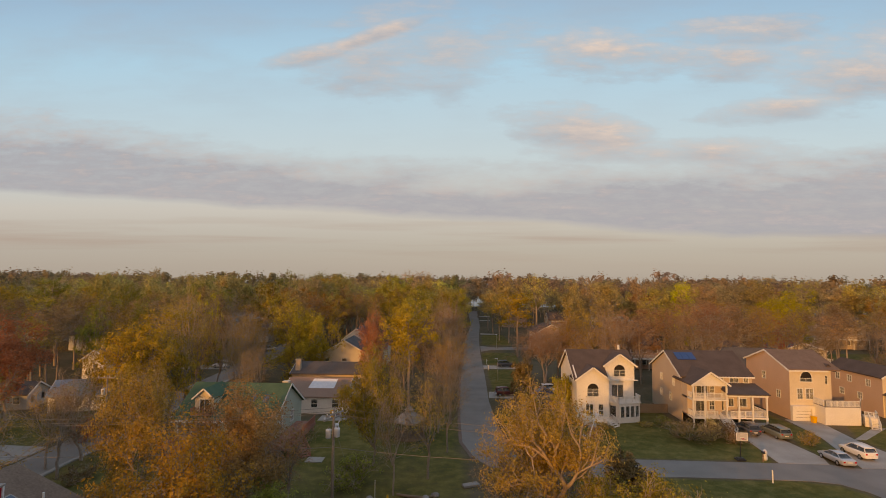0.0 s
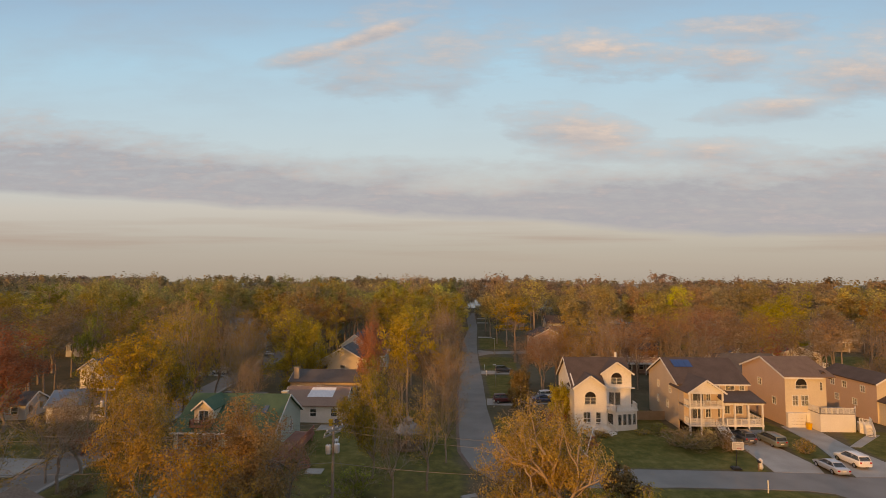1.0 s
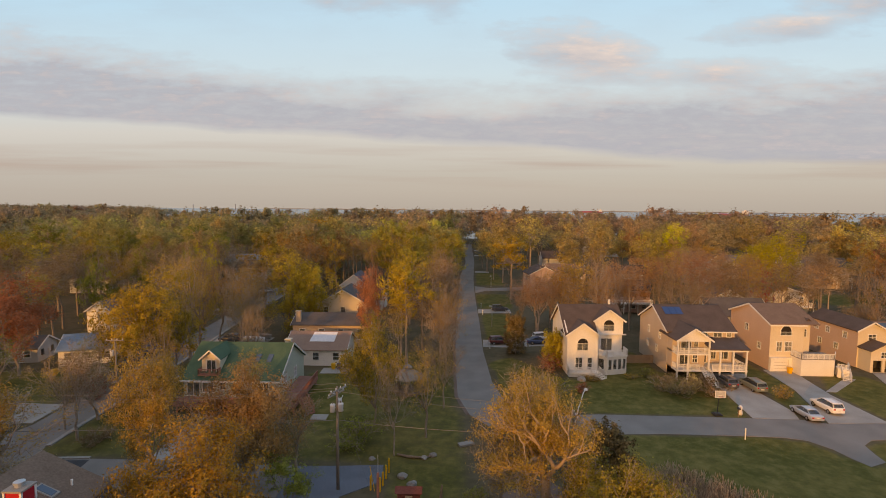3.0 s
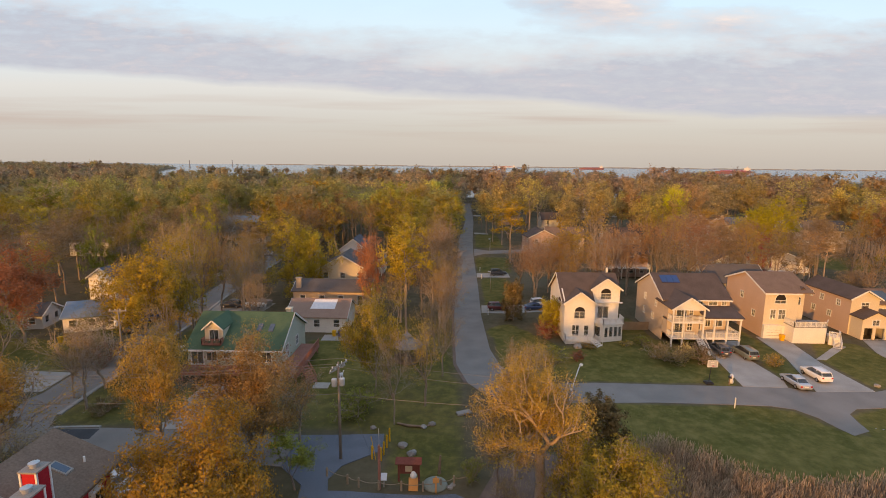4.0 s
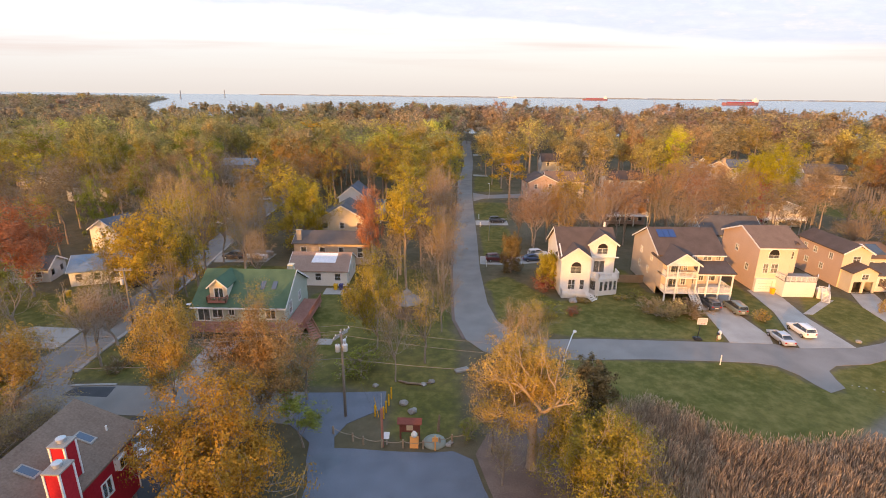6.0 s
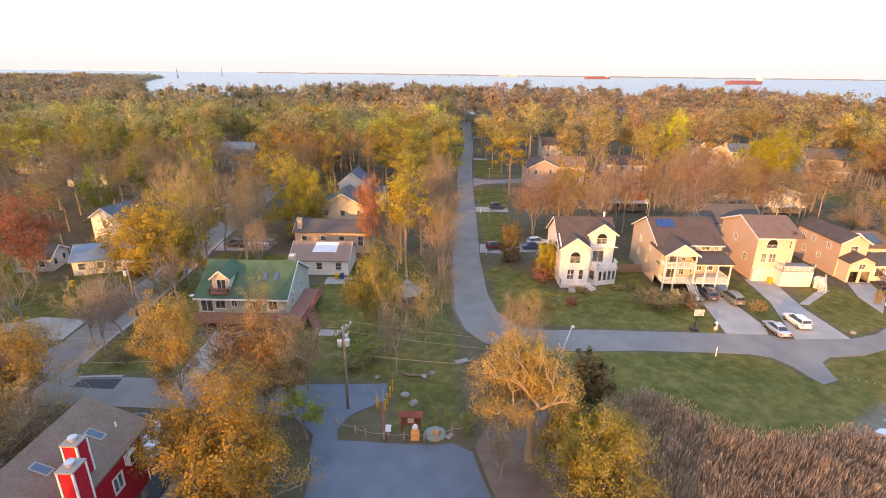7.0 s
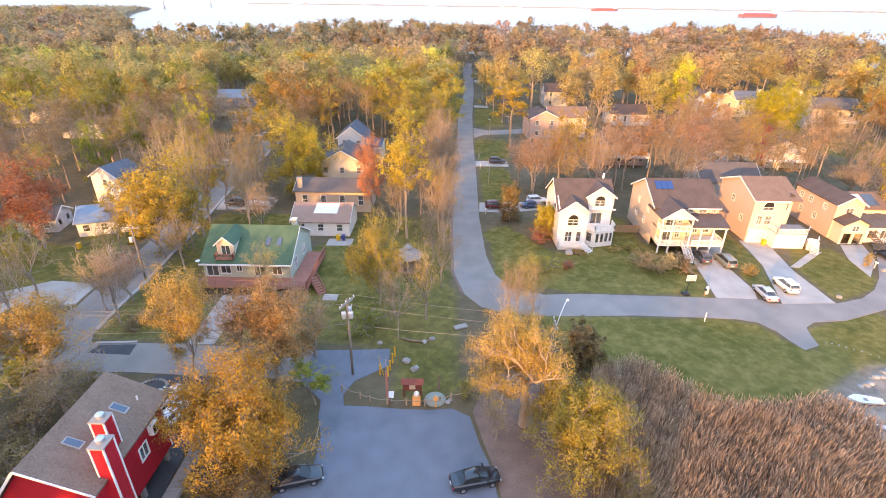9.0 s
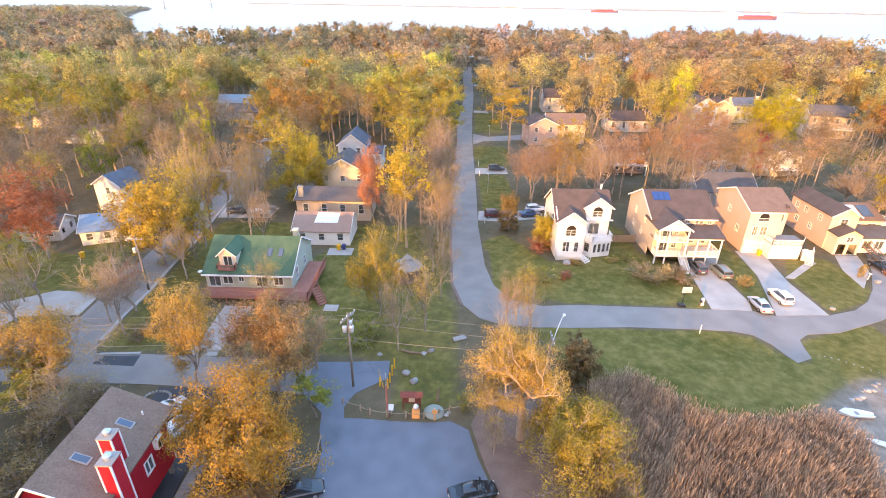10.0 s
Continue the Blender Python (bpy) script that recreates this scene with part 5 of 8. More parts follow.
for name, x0, x1, y0, y1, z0, z1 in (("chimney", -28.3, -27.2, 30.0, 31.1, 7.2, 10.5), ("chimney", -26.9, -25.8, 27.6, 28.9, 0.0, 10.3)):
    ch = part(name, Mesh().box(x0, x1, y0, y1, z0, z1), RED_SIDING, R, "red boxed chimney with white corner boards")
    tr = Mesh()
    for cx in (x0, x1):
        for cy in (y0, y1):
            tr.box(cx - 0.065, cx + 0.065, cy - 0.065, cy + 0.065, z0, z1)
    part("crown_slab", Mesh().box(x0 - 0.1, x1 + 0.1, y0 - 0.1, y1 + 0.1, z1, z1 + 0.12), GREY_WOOD, ch, "weathered grey chimney top")
    pieces("corner_trim", tr, WHITE, ch)
    part("cap", Mesh().lathe([(0.26, 0), (0.26, 0.2), (0.34, 0.22), (0.34, 0.34), (0.1, 0.4)], 12, ((x0 + x1) / 2, (y0 + y1) / 2, z1 + 0.12)), GALVANISED, ch, "round metal flue cap")
kz = 2.4 / 5.2
for x0, y0 in ((-29.6, 33.6), (-30.6, 29.2)):
    q = [(x0, y0), (x0 + 1.4, y0), (x0 + 1.4, y0 + 0.8), (x0, y0 + 0.8)]
    z = lambda x: 7.0 + (-26.7 - x) * kz
    sk = part("skylight", Mesh().hexa([(x, y, z(x) + 0.12) for x, y in q], [(x, y, z(x) + 0.3) for x, y in q]), GREY_WOOD, R)
    q = [(x0 + 0.14, y0 + 0.12), (x0 + 1.26, y0 + 0.12), (x0 + 1.26, y0 + 0.68), (x0 + 0.14, y0 + 0.68)]
    part("pane", Mesh().hexa([(x, y, z(x) + 0.29) for x, y in q], [(x, y, z(x) + 0.32) for x, y in q]), SKYLIGHT, sk)
part("vent_pipe", Mesh().tube([(-28.2, 35.5, 7.5), (-28.2, 35.5, 8.3)], 0.08, 8), WHITE, R)
bay = Mesh().box(-26.7, -26.2, 33.6, 34.6, 5.4, 6.5)
bw = part("bay_window", bay, WHITE, R)
for ya in (33.68, 34.14):
    part("pane", Mesh().box(-26.205, -26.185, ya, ya + 0.38, 5.55, 6.36), DARK_GLASS, bw)
for x in (-35.0, -31, -27.2):
    for y in (27.2, 31.4, 35.6):
        part("pier", Mesh().box(x - 0.2, x + 0.2, y - 0.2, y + 0.2, -0.2, 1.6), GREY_WOOD, R)
ramp = Mesh()
for k in range(28):
    y = 26 + k * 0.42
    ramp.box(-25.2, -23.9, y, y + 0.38, 0.62, 0.7)
ramp.box(-25.25, -25.15, 26, 37.7, 0.3, 0.62)
ramp.box(-23.95, -23.85, 26, 37.7, 0.3, 0.62)
part("boardwalk", ramp, GREY_WOOD, R, "weathered grey boardwalk beside the wall")
for y in (26.3, 30, 34, 37.4):
    part("boardwalk_post", Mesh().box(-24.0, -23.84, y, y + 0.16, -0.2, 1.6), GREY_WOOD, R)


def plain_house(at, w, d, h, rise, wall_mat, roof_mat, label, ridge="x", rz=0.0, wins=3, floors=1, chimney=None, deck=False, over=0.4):
    """A house farther off: walls, roof, door, windows, and maybe a chimney or a deck. Its place is the middle of its front."""
    ob = thing("house", (0, 0, 0), label, "house", "houses farther off")
    x0, x1 = -w / 2, w / 2
    holes, sides = [], []
    fh = h / floors
    for f in range(floors):
        for k in range(wins):
            c = w * (k + 0.5) / wins
            holes.append((c - 0.55, c + 0.55, f * fh + 0.35 * fh, f * fh + 0.8 * fh))
        for k in range(2):
            c = d * (k + 0.5) / 2
            sides.append((c - 0.5, c + 0.5, f * fh + 0.35 * fh, f * fh + 0.8 * fh))
    m = Mesh().wall((x0, 0), (x1, 0), -0.2, h, 0.2, holes).wall((x1, 0), (x1, d), -0.2, h, 0.2, sides)
    m.wall((x1, d), (x0, d), -0.2, h, 0.2).wall((x0, d), (x0, 0), -0.2, h, 0.2, sides)
    r, t = Mesh(), Mesh()
    if ridge == "x":
        gable_x(r, x0 - 0.3, x1 + 0.3, 0, d, h, h + rise, over)
        for a in (x0 + 0.02, x1 - 0.2):
            m.slab([(0, h), (d, h), (d / 2, h + rise - 0.1)], "x", a, a + 0.18)
        for a in (x0 - 0.33, x1 + 0.33):
            t.beam((a, -over, h - over * rise / (d / 2) + 0.06), (a, d / 2, h + rise + 0.06), 0.06, 0.26)
            t.beam((a, d + over, h - over * rise / (d / 2) + 0.06), (a, d / 2, h + rise + 0.06), 0.06, 0.26)
    else:
        gable_y(r, x0, x1, -0.3, d + 0.3, h, h + rise, over)
        for a in (0.02, d - 0.2):
            m.slab([(x0, h), (x1, h), (0, h + rise - 0.1)], "y", a, a + 0.18)
        for s in (-1, 1):
            t.beam((s * (w / 2 + over), -0.33, h - over * rise / (w / 2) + 0.06), (0, -0.33, h + rise + 0.06), 0.06, 0.26)
    part("wall", m, wall_mat, ob)
    pieces("roof", r, roof_mat, ob)
    pieces("trim", t, WHITE, ob)
    for q in holes:
        window(ob, (x0, 0), (1, 0), q[0], q[2], q[1] - q[0], q[3] - q[2], bars=0)
    for q in sides:
        window(ob, (x0, d), (0, -1), q[0], q[2], q[1] - q[0], q[3] - q[2], bars=0)
    if chimney:
        cx, cy = chimney
        part("chimney", Mesh().box(cx - 0.5, cx + 0.5, cy - 0.4, cy + 0.4, 0, h + rise + 0.9).box(cx - 0.6, cx + 0.6, cy - 0.5, cy + 0.5, h + rise + 0.9, h + rise + 1.05), wall_mat, ob)
    if deck:
        part("deck", Mesh().box(x0, x1, -2.4, 0, h * 0.42, h * 0.42 + 0.2), WHITE, ob)
        railing(ob, [(x0, -0.1), (x0, -2.35), (x1, -2.35), (x1, -0.1)], h * 0.42 + 0.2, 0.95, gap=0.3)
        for k in range(4):
            c = x0 + 0.2 + (w - 0.4) * k / 3
            part("deck_post", Mesh().box(c - 0.1, c + 0.1, -2.4, -2.2, -0.2, h * 0.42), WHITE, ob)
    ob.matrix_basis = pose(*at, 0, 0, rz)
    return ob


F = plain_house((-24.3, 89.0, 0), 11, 8.5, 3.0, 2.2, WHITE_SIDING, PINK_ROOF, "small white house with pinkish roof under a tarp", "x", 0, 3)
kz = 2.2 / 4.25
q = [(-1.6, 1.6), (3.0, 1.6), (3.2, 3.9), (-1.2, 3.9)]
part("tarp", Mesh().hexa([(x, y, 3 + y * kz + 0.2) for x, y in q], [(x, y, 3 + y * kz + 0.24) for x, y in q]), TARP, F, "white tarp over the roof", local=True)
plain_house((-24.5, 101.5, 0), 16, 8, 4.6, 1.6, TAN_SIDING, GREY_ROOF, "low tan house with chimney among trees", "x", 0, 4, chimney=(-7, 1))
plain_house((-25.2, 116, 0), 12.0, 10, 6.0, 3.4, CREAM_SIDING, GREY_ROOF, "cream gabled house catching the sun", "y", 0, 3, 2, chimney=(-6.2, 1))
plain_house((-26.8, 137.5, 0), 7.5, 10, 7.2, 2.9, BLUE_SIDING, BLUE_ROOF, "pale blue gabled house with slate-blue roof", "y", 0, 2, 2)
plain_house((-21.0, 139.5, 0), 4.5, 8, 4.5, 1.0, WHITE_SIDING, BLUE_ROOF, "small white wing with a balcony", "x", 0, 2, 1, deck=True)
plain_house((-74.6, 103.9, 0), 7.2, 6.8, 6.1, 2.2, WHITE_SIDING, BLUE_ROOF, "cream two-storey gabled house with dark slate roof", "y", -14, 1, 2)
plain_house((-65.8, 88.0, 0), 9, 8, 2.8, 1.9, WHITE_SIDING, PALE_ROOF, "low white cottage with pale blue roof", "x", 20, 3)
plain_house((-79, 88, 0), 7, 6, 2.6, 1.6, GREY_SIDING, GREY_ROOF, "low grey outbuilding under red trees", "x", 10, 2)
plain_house((50, 140, 0), 12, 9, 6.4, 2.0, ROSE_SIDING, BROWN_ROOF, "rosy house with white decks between trees", "x", 0, 4, 2, deck=True)
plain_house((94, 140, 0), 12, 9, 5.4, 2.0, CREAM_SIDING, GREY_ROOF, "cream house with white deck between trees", "y", 0, 3, 2, deck=True)
plain_house((74, 133, 0), 8, 8, 5.6, 2.2, BLUE_SIDING, BLUE_ROOF, "small pale blue gabled house behind the trees", "y", 0, 2, 2)
plain_house((62.5, 107, 0), 13, 9, 6.4, 3.0, GREY_SIDING, GREY_ROOF, "grey-roofed house behind the cream one", "x", 0, 3, 2)
plain_house((32, 170, 0), 10, 9, 6.6, 2.4, ROSE_SIDING, BROWN_ROOF, "rosy house beside the lane", "y", 8, 2, 2)
plain_house((40, 172, 0), 13, 9, 6.8, 2.6, TAN_SIDING, TAN_ROOF, "tan house among orange trees", "x", 0, 3, 2)
plain_house((68, 192, 0), 16, 9, 4.4, 2.6, GREY_SIDING, BROWN_ROOF, "long grey house among trees", "x", 0, 4)
plain_house((47, 228, 0), 11, 9, 6.4, 2.8, GREY_SIDING, BROWN_ROOF, "grey-walled house with brown roof", "x", 0, 2, 2)
plain_house((98, 198, 0), 10, 9, 9, 3.0, BLUE_SIDING, BROWN_ROOF, "tall pale house on a rise", "y", 8, 2, 3)
plain_house((108, 205, 0), 9, 9, 7.5, 2.6, TAN_SIDING, BROWN_ROOF, "tan house with chimney among trees", "y", -6, 2, 2, chimney=(3, 2))
plain_house((122, 212, 0), 11, 9, 7.0, 2.5, CREAM_SIDING, BLUE_ROOF, "cream house with white chimney", "x", 0, 3, 2, chimney=(4, 2))
plain_house((140, 188, 0), 15, 10, 8.0, 3.0, TAN_SIDING, GREY_ROOF, "large tan house with white balcony", "x", -10, 4, 2, deck=True)
plain_house((150, 230, 0), 12, 9, 6.4, 2.8, WHITE_SIDING, GREY_ROOF, "white house among far trees", "y", 0, 2, 2)
plain_house((78, 300, 0), 12, 9, 7.0, 3.4, CREAM_SIDING, GREY_ROOF, "cream gabled house far off", "y", 0, 2, 2)
plain_house((98, 305, 0), 14, 9, 6.0, 2.8, BLUE_SIDING, BLUE_ROOF, "pale blue house far off", "x", 0, 3, 2)
plain_house((-31, 262, 0), 14, 9, 7.0, 3.0, CREAM_SIDING, BROWN_ROOF, "cream house with white chimney far off", "x", 0, 3, 2, chimney=(5, 1))
plain_house((-84, 198, 0), 13, 9, 6.8, 2.4, GREY_SIDING, PALE_ROOF, "grey house with pale roof in woods", "x", 0, 3, 2)
plain_house((-76, 188, 0), 12, 8, 5.6, 2.2, GREY_SIDING, GREY_ROOF, "dim grey house in woods", "x", 0, 3, 2)
plain_house((-150, 180, 0), 12, 9, 4.6, 2.6, CREAM_SIDING, ROSE_SIDING, "house with warm orange roof in woods", "x", 10, 3)
plain_house((-118, 160, 0), 13, 9, 4.8, 2.2, GREY_SIDING, GREY_ROOF, "low house among bare trees", "x", 0, 3)
plain_house((-330, 470, 0), 14, 10, 9.0, 3.0, WHITE_SIDING, GREY_ROOF, "tall white house by the far trees", "y", 0, 3, 3)
plain_house((-352, 468, 0), 16, 10, 8.0, 3.0, CREAM_SIDING, GREY_ROOF, "tall cream house by the far trees", "y", 0, 3, 3)
plain_house((-240, 380, 0), 14, 10, 7.0, 3.0, WHITE_SIDING, GREY_ROOF, "white house deep in the woods", "x", 0, 3, 2)
plain_house((-324, 388, 0), 16, 10, 7.0, 2.6, WHITE_SIDING, BLUE_ROOF, "white house with slate-blue roof by the far inlet", "x", 20, 3, 2)
plain_house((-247, 292, 0), 15, 10, 6.4, 2.6, BLUE_SIDING, PALE_ROOF, "pale blue house with pale roof in the woods", "x", 25, 3, 2)
plain_house((-206, 325, 0), 13, 9, 5.6, 2.4, GREY_SIDING, BLUE_ROOF, "grey house with slate-blue roof in the woods", "y", 10, 2, 2)
plain_house((-71, 292, 0), 13, 9, 6.4, 2.8, CREAM_SIDING, TAN_ROOF, "cream house with tan roof between far trees", "x", 0, 3, 2)
plain_house((-100, 440, 0), 15, 9, 8.0, 2.8, GREY_SIDING, BLUE_ROOF, "tall grey house near the bay", "x", 0, 3, 2)
plain_house((35, 330, 0), 12, 9, 6.4, 3.0, WHITE_SIDING, GREY_ROOF, "white house near the end of the lane", "y", 0, 2, 2)
plain_house((30, 260, 0), 12, 9, 6.0, 3.0, ROSE_SIDING, GREY_ROOF, "rosy house beside the far lane", "x", 0, 2, 2)


# ---- vehicles ----
def loft(m, rings):
    """A skin over closed rings of equal count, with end caps."""
    n = len(rings[0])
    verts = [p for r in rings for p in r]
    faces = [(i * n + k, i * n + (k + 1) % n, (i + 1) * n + (k + 1) % n, (i + 1) * n + k) for i in range(len(rings) - 1) for k in range(n)]
    faces += [tuple(range(n - 1, -1, -1)), tuple(range((len(rings) - 1) * n, len(rings) * n))]
    return m.add(verts, faces)


SHAPES = {
    # stations (x, bottom, shoulder height, half width); cabin (x, roof height, half width at the roof); cabin foot from, to
    "sedan": ([(-2.4, 0.38, 0.86, 0.78), (-2.3, 0.28, 0.98, 0.86), (-1.5, 0.24, 1.0, 0.91), (0.0, 0.22, 0.96, 0.92), (1.2, 0.24, 0.90, 0.90), (2.1, 0.28, 0.78, 0.84), (2.4, 0.36, 0.62, 0.72)],
              [(-1.75, 0.99, 0.70), (-1.0, 1.40, 0.58), (0.2, 1.46, 0.60), (1.25, 0.93, 0.72)]),
    "suv": ([(-2.3, 0.45, 1.05, 0.84), (-2.22, 0.34, 1.12, 0.92), (-1.2, 0.3, 1.12, 0.95), (0.2, 0.3, 1.08, 0.95), (1.3, 0.32, 1.04, 0.93), (2.15, 0.36, 0.92, 0.87), (2.4, 0.44, 0.74, 0.76)],
            [(-2.2, 1.10, 0.80), (-1.9, 1.66, 0.68), (0.1, 1.74, 0.68), (1.15, 1.06, 0.76)]),
    "van": ([(-2.5, 0.42, 1.08, 0.88), (-2.44, 0.32, 1.12, 0.96), (-1.2, 0.28, 1.12, 0.98), (0.5, 0.28, 1.10, 0.98), (1.6, 0.3, 1.0, 0.95), (2.3, 0.34, 0.86, 0.88), (2.5, 0.42, 0.7, 0.76)],
            [(-2.42, 1.10, 0.84), (-2.2, 1.68, 0.72), (0.3, 1.76, 0.72), (1.75, 1.0, 0.80)]),
}


def car(shape, paint, label, at, rz, wheel=0.33):
    stations, cabin = SHAPES[shape]
    ob = thing("car", (0, 0, 0), label, "car", "parked cars")
    rings = []
    for x, zb, zs, w in stations:
        rings.append([(x, -w * 0.86, zb), (x, -w, zb + 0.14), (x, -w, zs - 0.16), (x, -w * 0.93, zs - 0.03), (x, -w * 0.78, zs), (x, w * 0.78, zs), (x, w * 0.93, zs - 0.03), (x, w, zs - 0.16), (x, w, zb + 0.14), (x, w * 0.86, zb)])
    part("body", loft(Mesh(), rings), paint, ob, smooth=True, local=True)
    foot = [np.interp(c[0], [s[0] for s in stations], [s[2] for s in stations]) - 0.03 for c in cabin]
    half = [np.interp(c[0], [s[0] for s in stations], [s[3] for s in stations]) * 0.86 for c in cabin]
    g = Mesh()
    loft(g, [[(c[0], -hw, f), (c[0], -c[2], max(c[1], f + 0.02)), (c[0], c[2], max(c[1], f + 0.02)), (c[0], hw, f)] for c, f, hw in zip(cabin, foot, half)])
    part("cabin_glass", g, CAR_GLASS, ob, "dark tinted windows", local=True)
    r = Mesh()
    a, b = cabin[1], cabin[2]
    loft(r, [[(x, -w, z - 0.04), (x, -w * 0.9, z + 0.035), (x, w * 0.9, z + 0.035), (x, w, z - 0.04)] for x, z, w in ((a[0] - 0.12, a[1] - 0.03, a[2]), (a[0] + 0.2, a[1] + 0.01, a[2] + 0.02), ((a[0] + b[0]) / 2, max(a[1], b[1]) + 0.02, a[2] + 0.03), (b[0] - 0.1, b[1] + 0.01, b[2] + 0.02), (b[0] + 0.12, b[1] - 0.05, b[2]))])
    part("roof", r, paint, ob, smooth=True, local=True)
    for s in (-1, 1):
        p = Mesh()
        for i in range(3):
            p.beam((cabin[i][0], s * half[i] if cabin[i][1] - foot[i] < 0.2 else s * cabin[i][2], cabin[i][1]), (cabin[i + 1][0], s * half[i + 1] if cabin[i + 1][1] - foot[i + 1] < 0.2 else s * cabin[i + 1][2], cabin[i + 1][1]), 0.07, 0.07)
        mid = (a[0] + b[0]) / 2
        p.beam((mid, s * 0.93 * max(half), foot[1]), (mid, s * a[2], a[1]), 0.07, 0.05)
        part("pillar", p, paint, ob, local=True)
    xw = stations[-1][0] * 0.6
    for x in (-xw, xw):
        for s in (-1, 1):
            y = s * 0.84
            t = Mesh().tube([(x, y - 0.11, wheel), (x, y + 0.11, wheel)], wheel, 14)
            wh = part("tyre", t, RUBBER, ob, local=True)
            part("rim", Mesh().tube([(x, y - 0.118, wheel), (x, y + 0.118, wheel)], wheel * 0.62, 10), ALLOY, wh, local=True)
    xf, xb = stations[-1][0], stations[0][0]
    for s in (-1, 1):
        part("headlight", Mesh().box(xf - 0.22, xf - 0.03, s * 0.62 - 0.14, s * 0.62 + 0.14, stations[-1][2] - 0.12, stations[-1][2] + 0.02), LAMP_CLEAR, ob, local=True)
        part("tail_light", Mesh().box(xb - 0.02, xb + 0.14, s * 0.68 - 0.13, s * 0.68 + 0.13, stations[0][2] - 0.24, stations[0][2] - 0.04), LAMP_RED, ob, local=True)
        part("mirror", Mesh().box(cabin[3][0] - 0.35, cabin[3][0] - 0.2, s * 0.98 - 0.1, s * 0.98 + 0.1, stations[3][2] + 0.02, stations[3][2] + 0.18), paint, ob, local=True)
    part("bumper", Mesh().box(xb - 0.04, xb + 0.1, -0.8, 0.8, 0.4, 0.58), paint, ob, local=True)
    part("number_plate", Mesh().box(xb - 0.055, xb - 0.02, -0.26, 0.26, 0.62, 0.76), WHITE, ob, local=True)
    ob.matrix_basis = pose(at[0], at[1], at[2] if len(at) > 2 else 0.015, 0, 0, rz)
    return ob


BLACK = plain("black_paint", (0.012, 0.013, 0.016), 0.25, 0.0, 0.6, 0.8)
SILVER = plain("silver_paint", (0.50, 0.54, 0.58), 0.3, 0.4, 0.5, 0.6)
WHITE_CAR = plain("white_car_paint", (0.80, 0.80, 0.79), 0.3, 0.0, 0.5, 0.6)
SAGE = plain("grey_green_paint", (0.20, 0.23, 0.21), 0.3, 0.3, 0.5, 0.6)
CHARCOAL = plain("charcoal_paint", (0.09, 0.095, 0.11), 0.3, 0.3, 0.5, 0.6)
NAVY = plain("blue_paint", (0.05, 0.08, 0.17), 0.3, 0.2, 0.5, 0.6)
MAROON = plain("maroon_paint", (0.14, 0.03, 0.03), 0.3, 0.2, 0.5, 0.6)
car("sedan", BLACK, "black sedan parked on the gravel lot", (-13.6, 33.4), 17)
car("sedan", BLACK, "black sedan parked on gravel beside a leafy tree", (3.3, 33.7), 15)
car("sedan", SILVER, "silver-blue sedan across the end of a driveway", (50.7, 69.5), 90)
car("suv", WHITE_CAR, "white sport utility car on a concrete driveway", (55.4, 72.0), 92)
car("van", SAGE, "grey-green minivan with roof rails on a driveway", (49.6, 80.4), 93)
car("suv", CHARCOAL, "dark jeep with a spare wheel beside white steps", (46.1, 81.8), 90)
car("suv", MAROON, "dark maroon car on a short driveway", (10.8, 105.2), 5)
car("sedan", NAVY, "dark blue car beside a white house", (19.0, 106.0), 8)
car("suv", WHITE_CAR, "white car beside a dark blue one", (20.6, 109.0), 10)
car("suv", CHARCOAL, "dark grey car at the end of a drive", (14.0, 140.0), 4)
car("suv", CHARCOAL, "charcoal car parked beside boats", (-46.9, 104.4), 175)
car("suv", WHITE_CAR, "white car parked off the street", (-61.5, 133.0), 175)
car("sedan", SILVER, "silver car far along the street", (-61.5, 165.6), 178)
car("sedan", CHARCOAL, "dark car under trees beside the street", (-58.4, 88.5), 85)
car("suv", NAVY, "dark car under trees beside the street", (-58.8, 95.0), 85)
car("suv", WHITE_CAR, "white car beside the red house", (-31.4, 43.3), 62)
car("sedan", WHITE_CAR, "white sedan with dark roof glass beside the red house", (-29.2, 41.0), 68)
car("suv", BLACK, "dark car before an open garage", (80.8, 83.6), 95)


# ---- boats and ships ----
def hull(name, label, length, beam, depth, mat, at, rz, inner=None, cat="boat"):
    ob = thing(name, (0, 0, 0), label, cat, "small boats")
    rings = []
    for k in range(9):
        s = k / 8
        w = beam / 2 * (math.sin(math.pi * min(1, 0.12 + s * 0.62)) ** 0.8 if s < 0.85 else (1 - s) / 0.15 * 0.6 + 0.03)
        x = (s - 0.5) * length
        z0 = 0.12 * depth if s < 0.9 else 0.4 * depth
        rings.append([(x, -w, depth), (x, -w * 0.75, depth * 0.35), (x, 0, z0 * 0.3), (x, w * 0.75, depth * 0.35), (x, w, depth), (x, w * 0.82, depth * 0.98), (x, 0, depth * 0.72), (x, -w * 0.82, depth * 0.98)])
    part("hull", loft(Mesh(), rings), mat, ob, smooth=False, local=True)
    part("seat", Mesh().box(-0.25, 0.15, -beam * 0.36, beam * 0.36, depth * 0.78, depth * 0.86), inner or GREY_WOOD, ob, local=True)
    ob.matrix_basis = pose(*at, 0, 0, rz)
    return ob


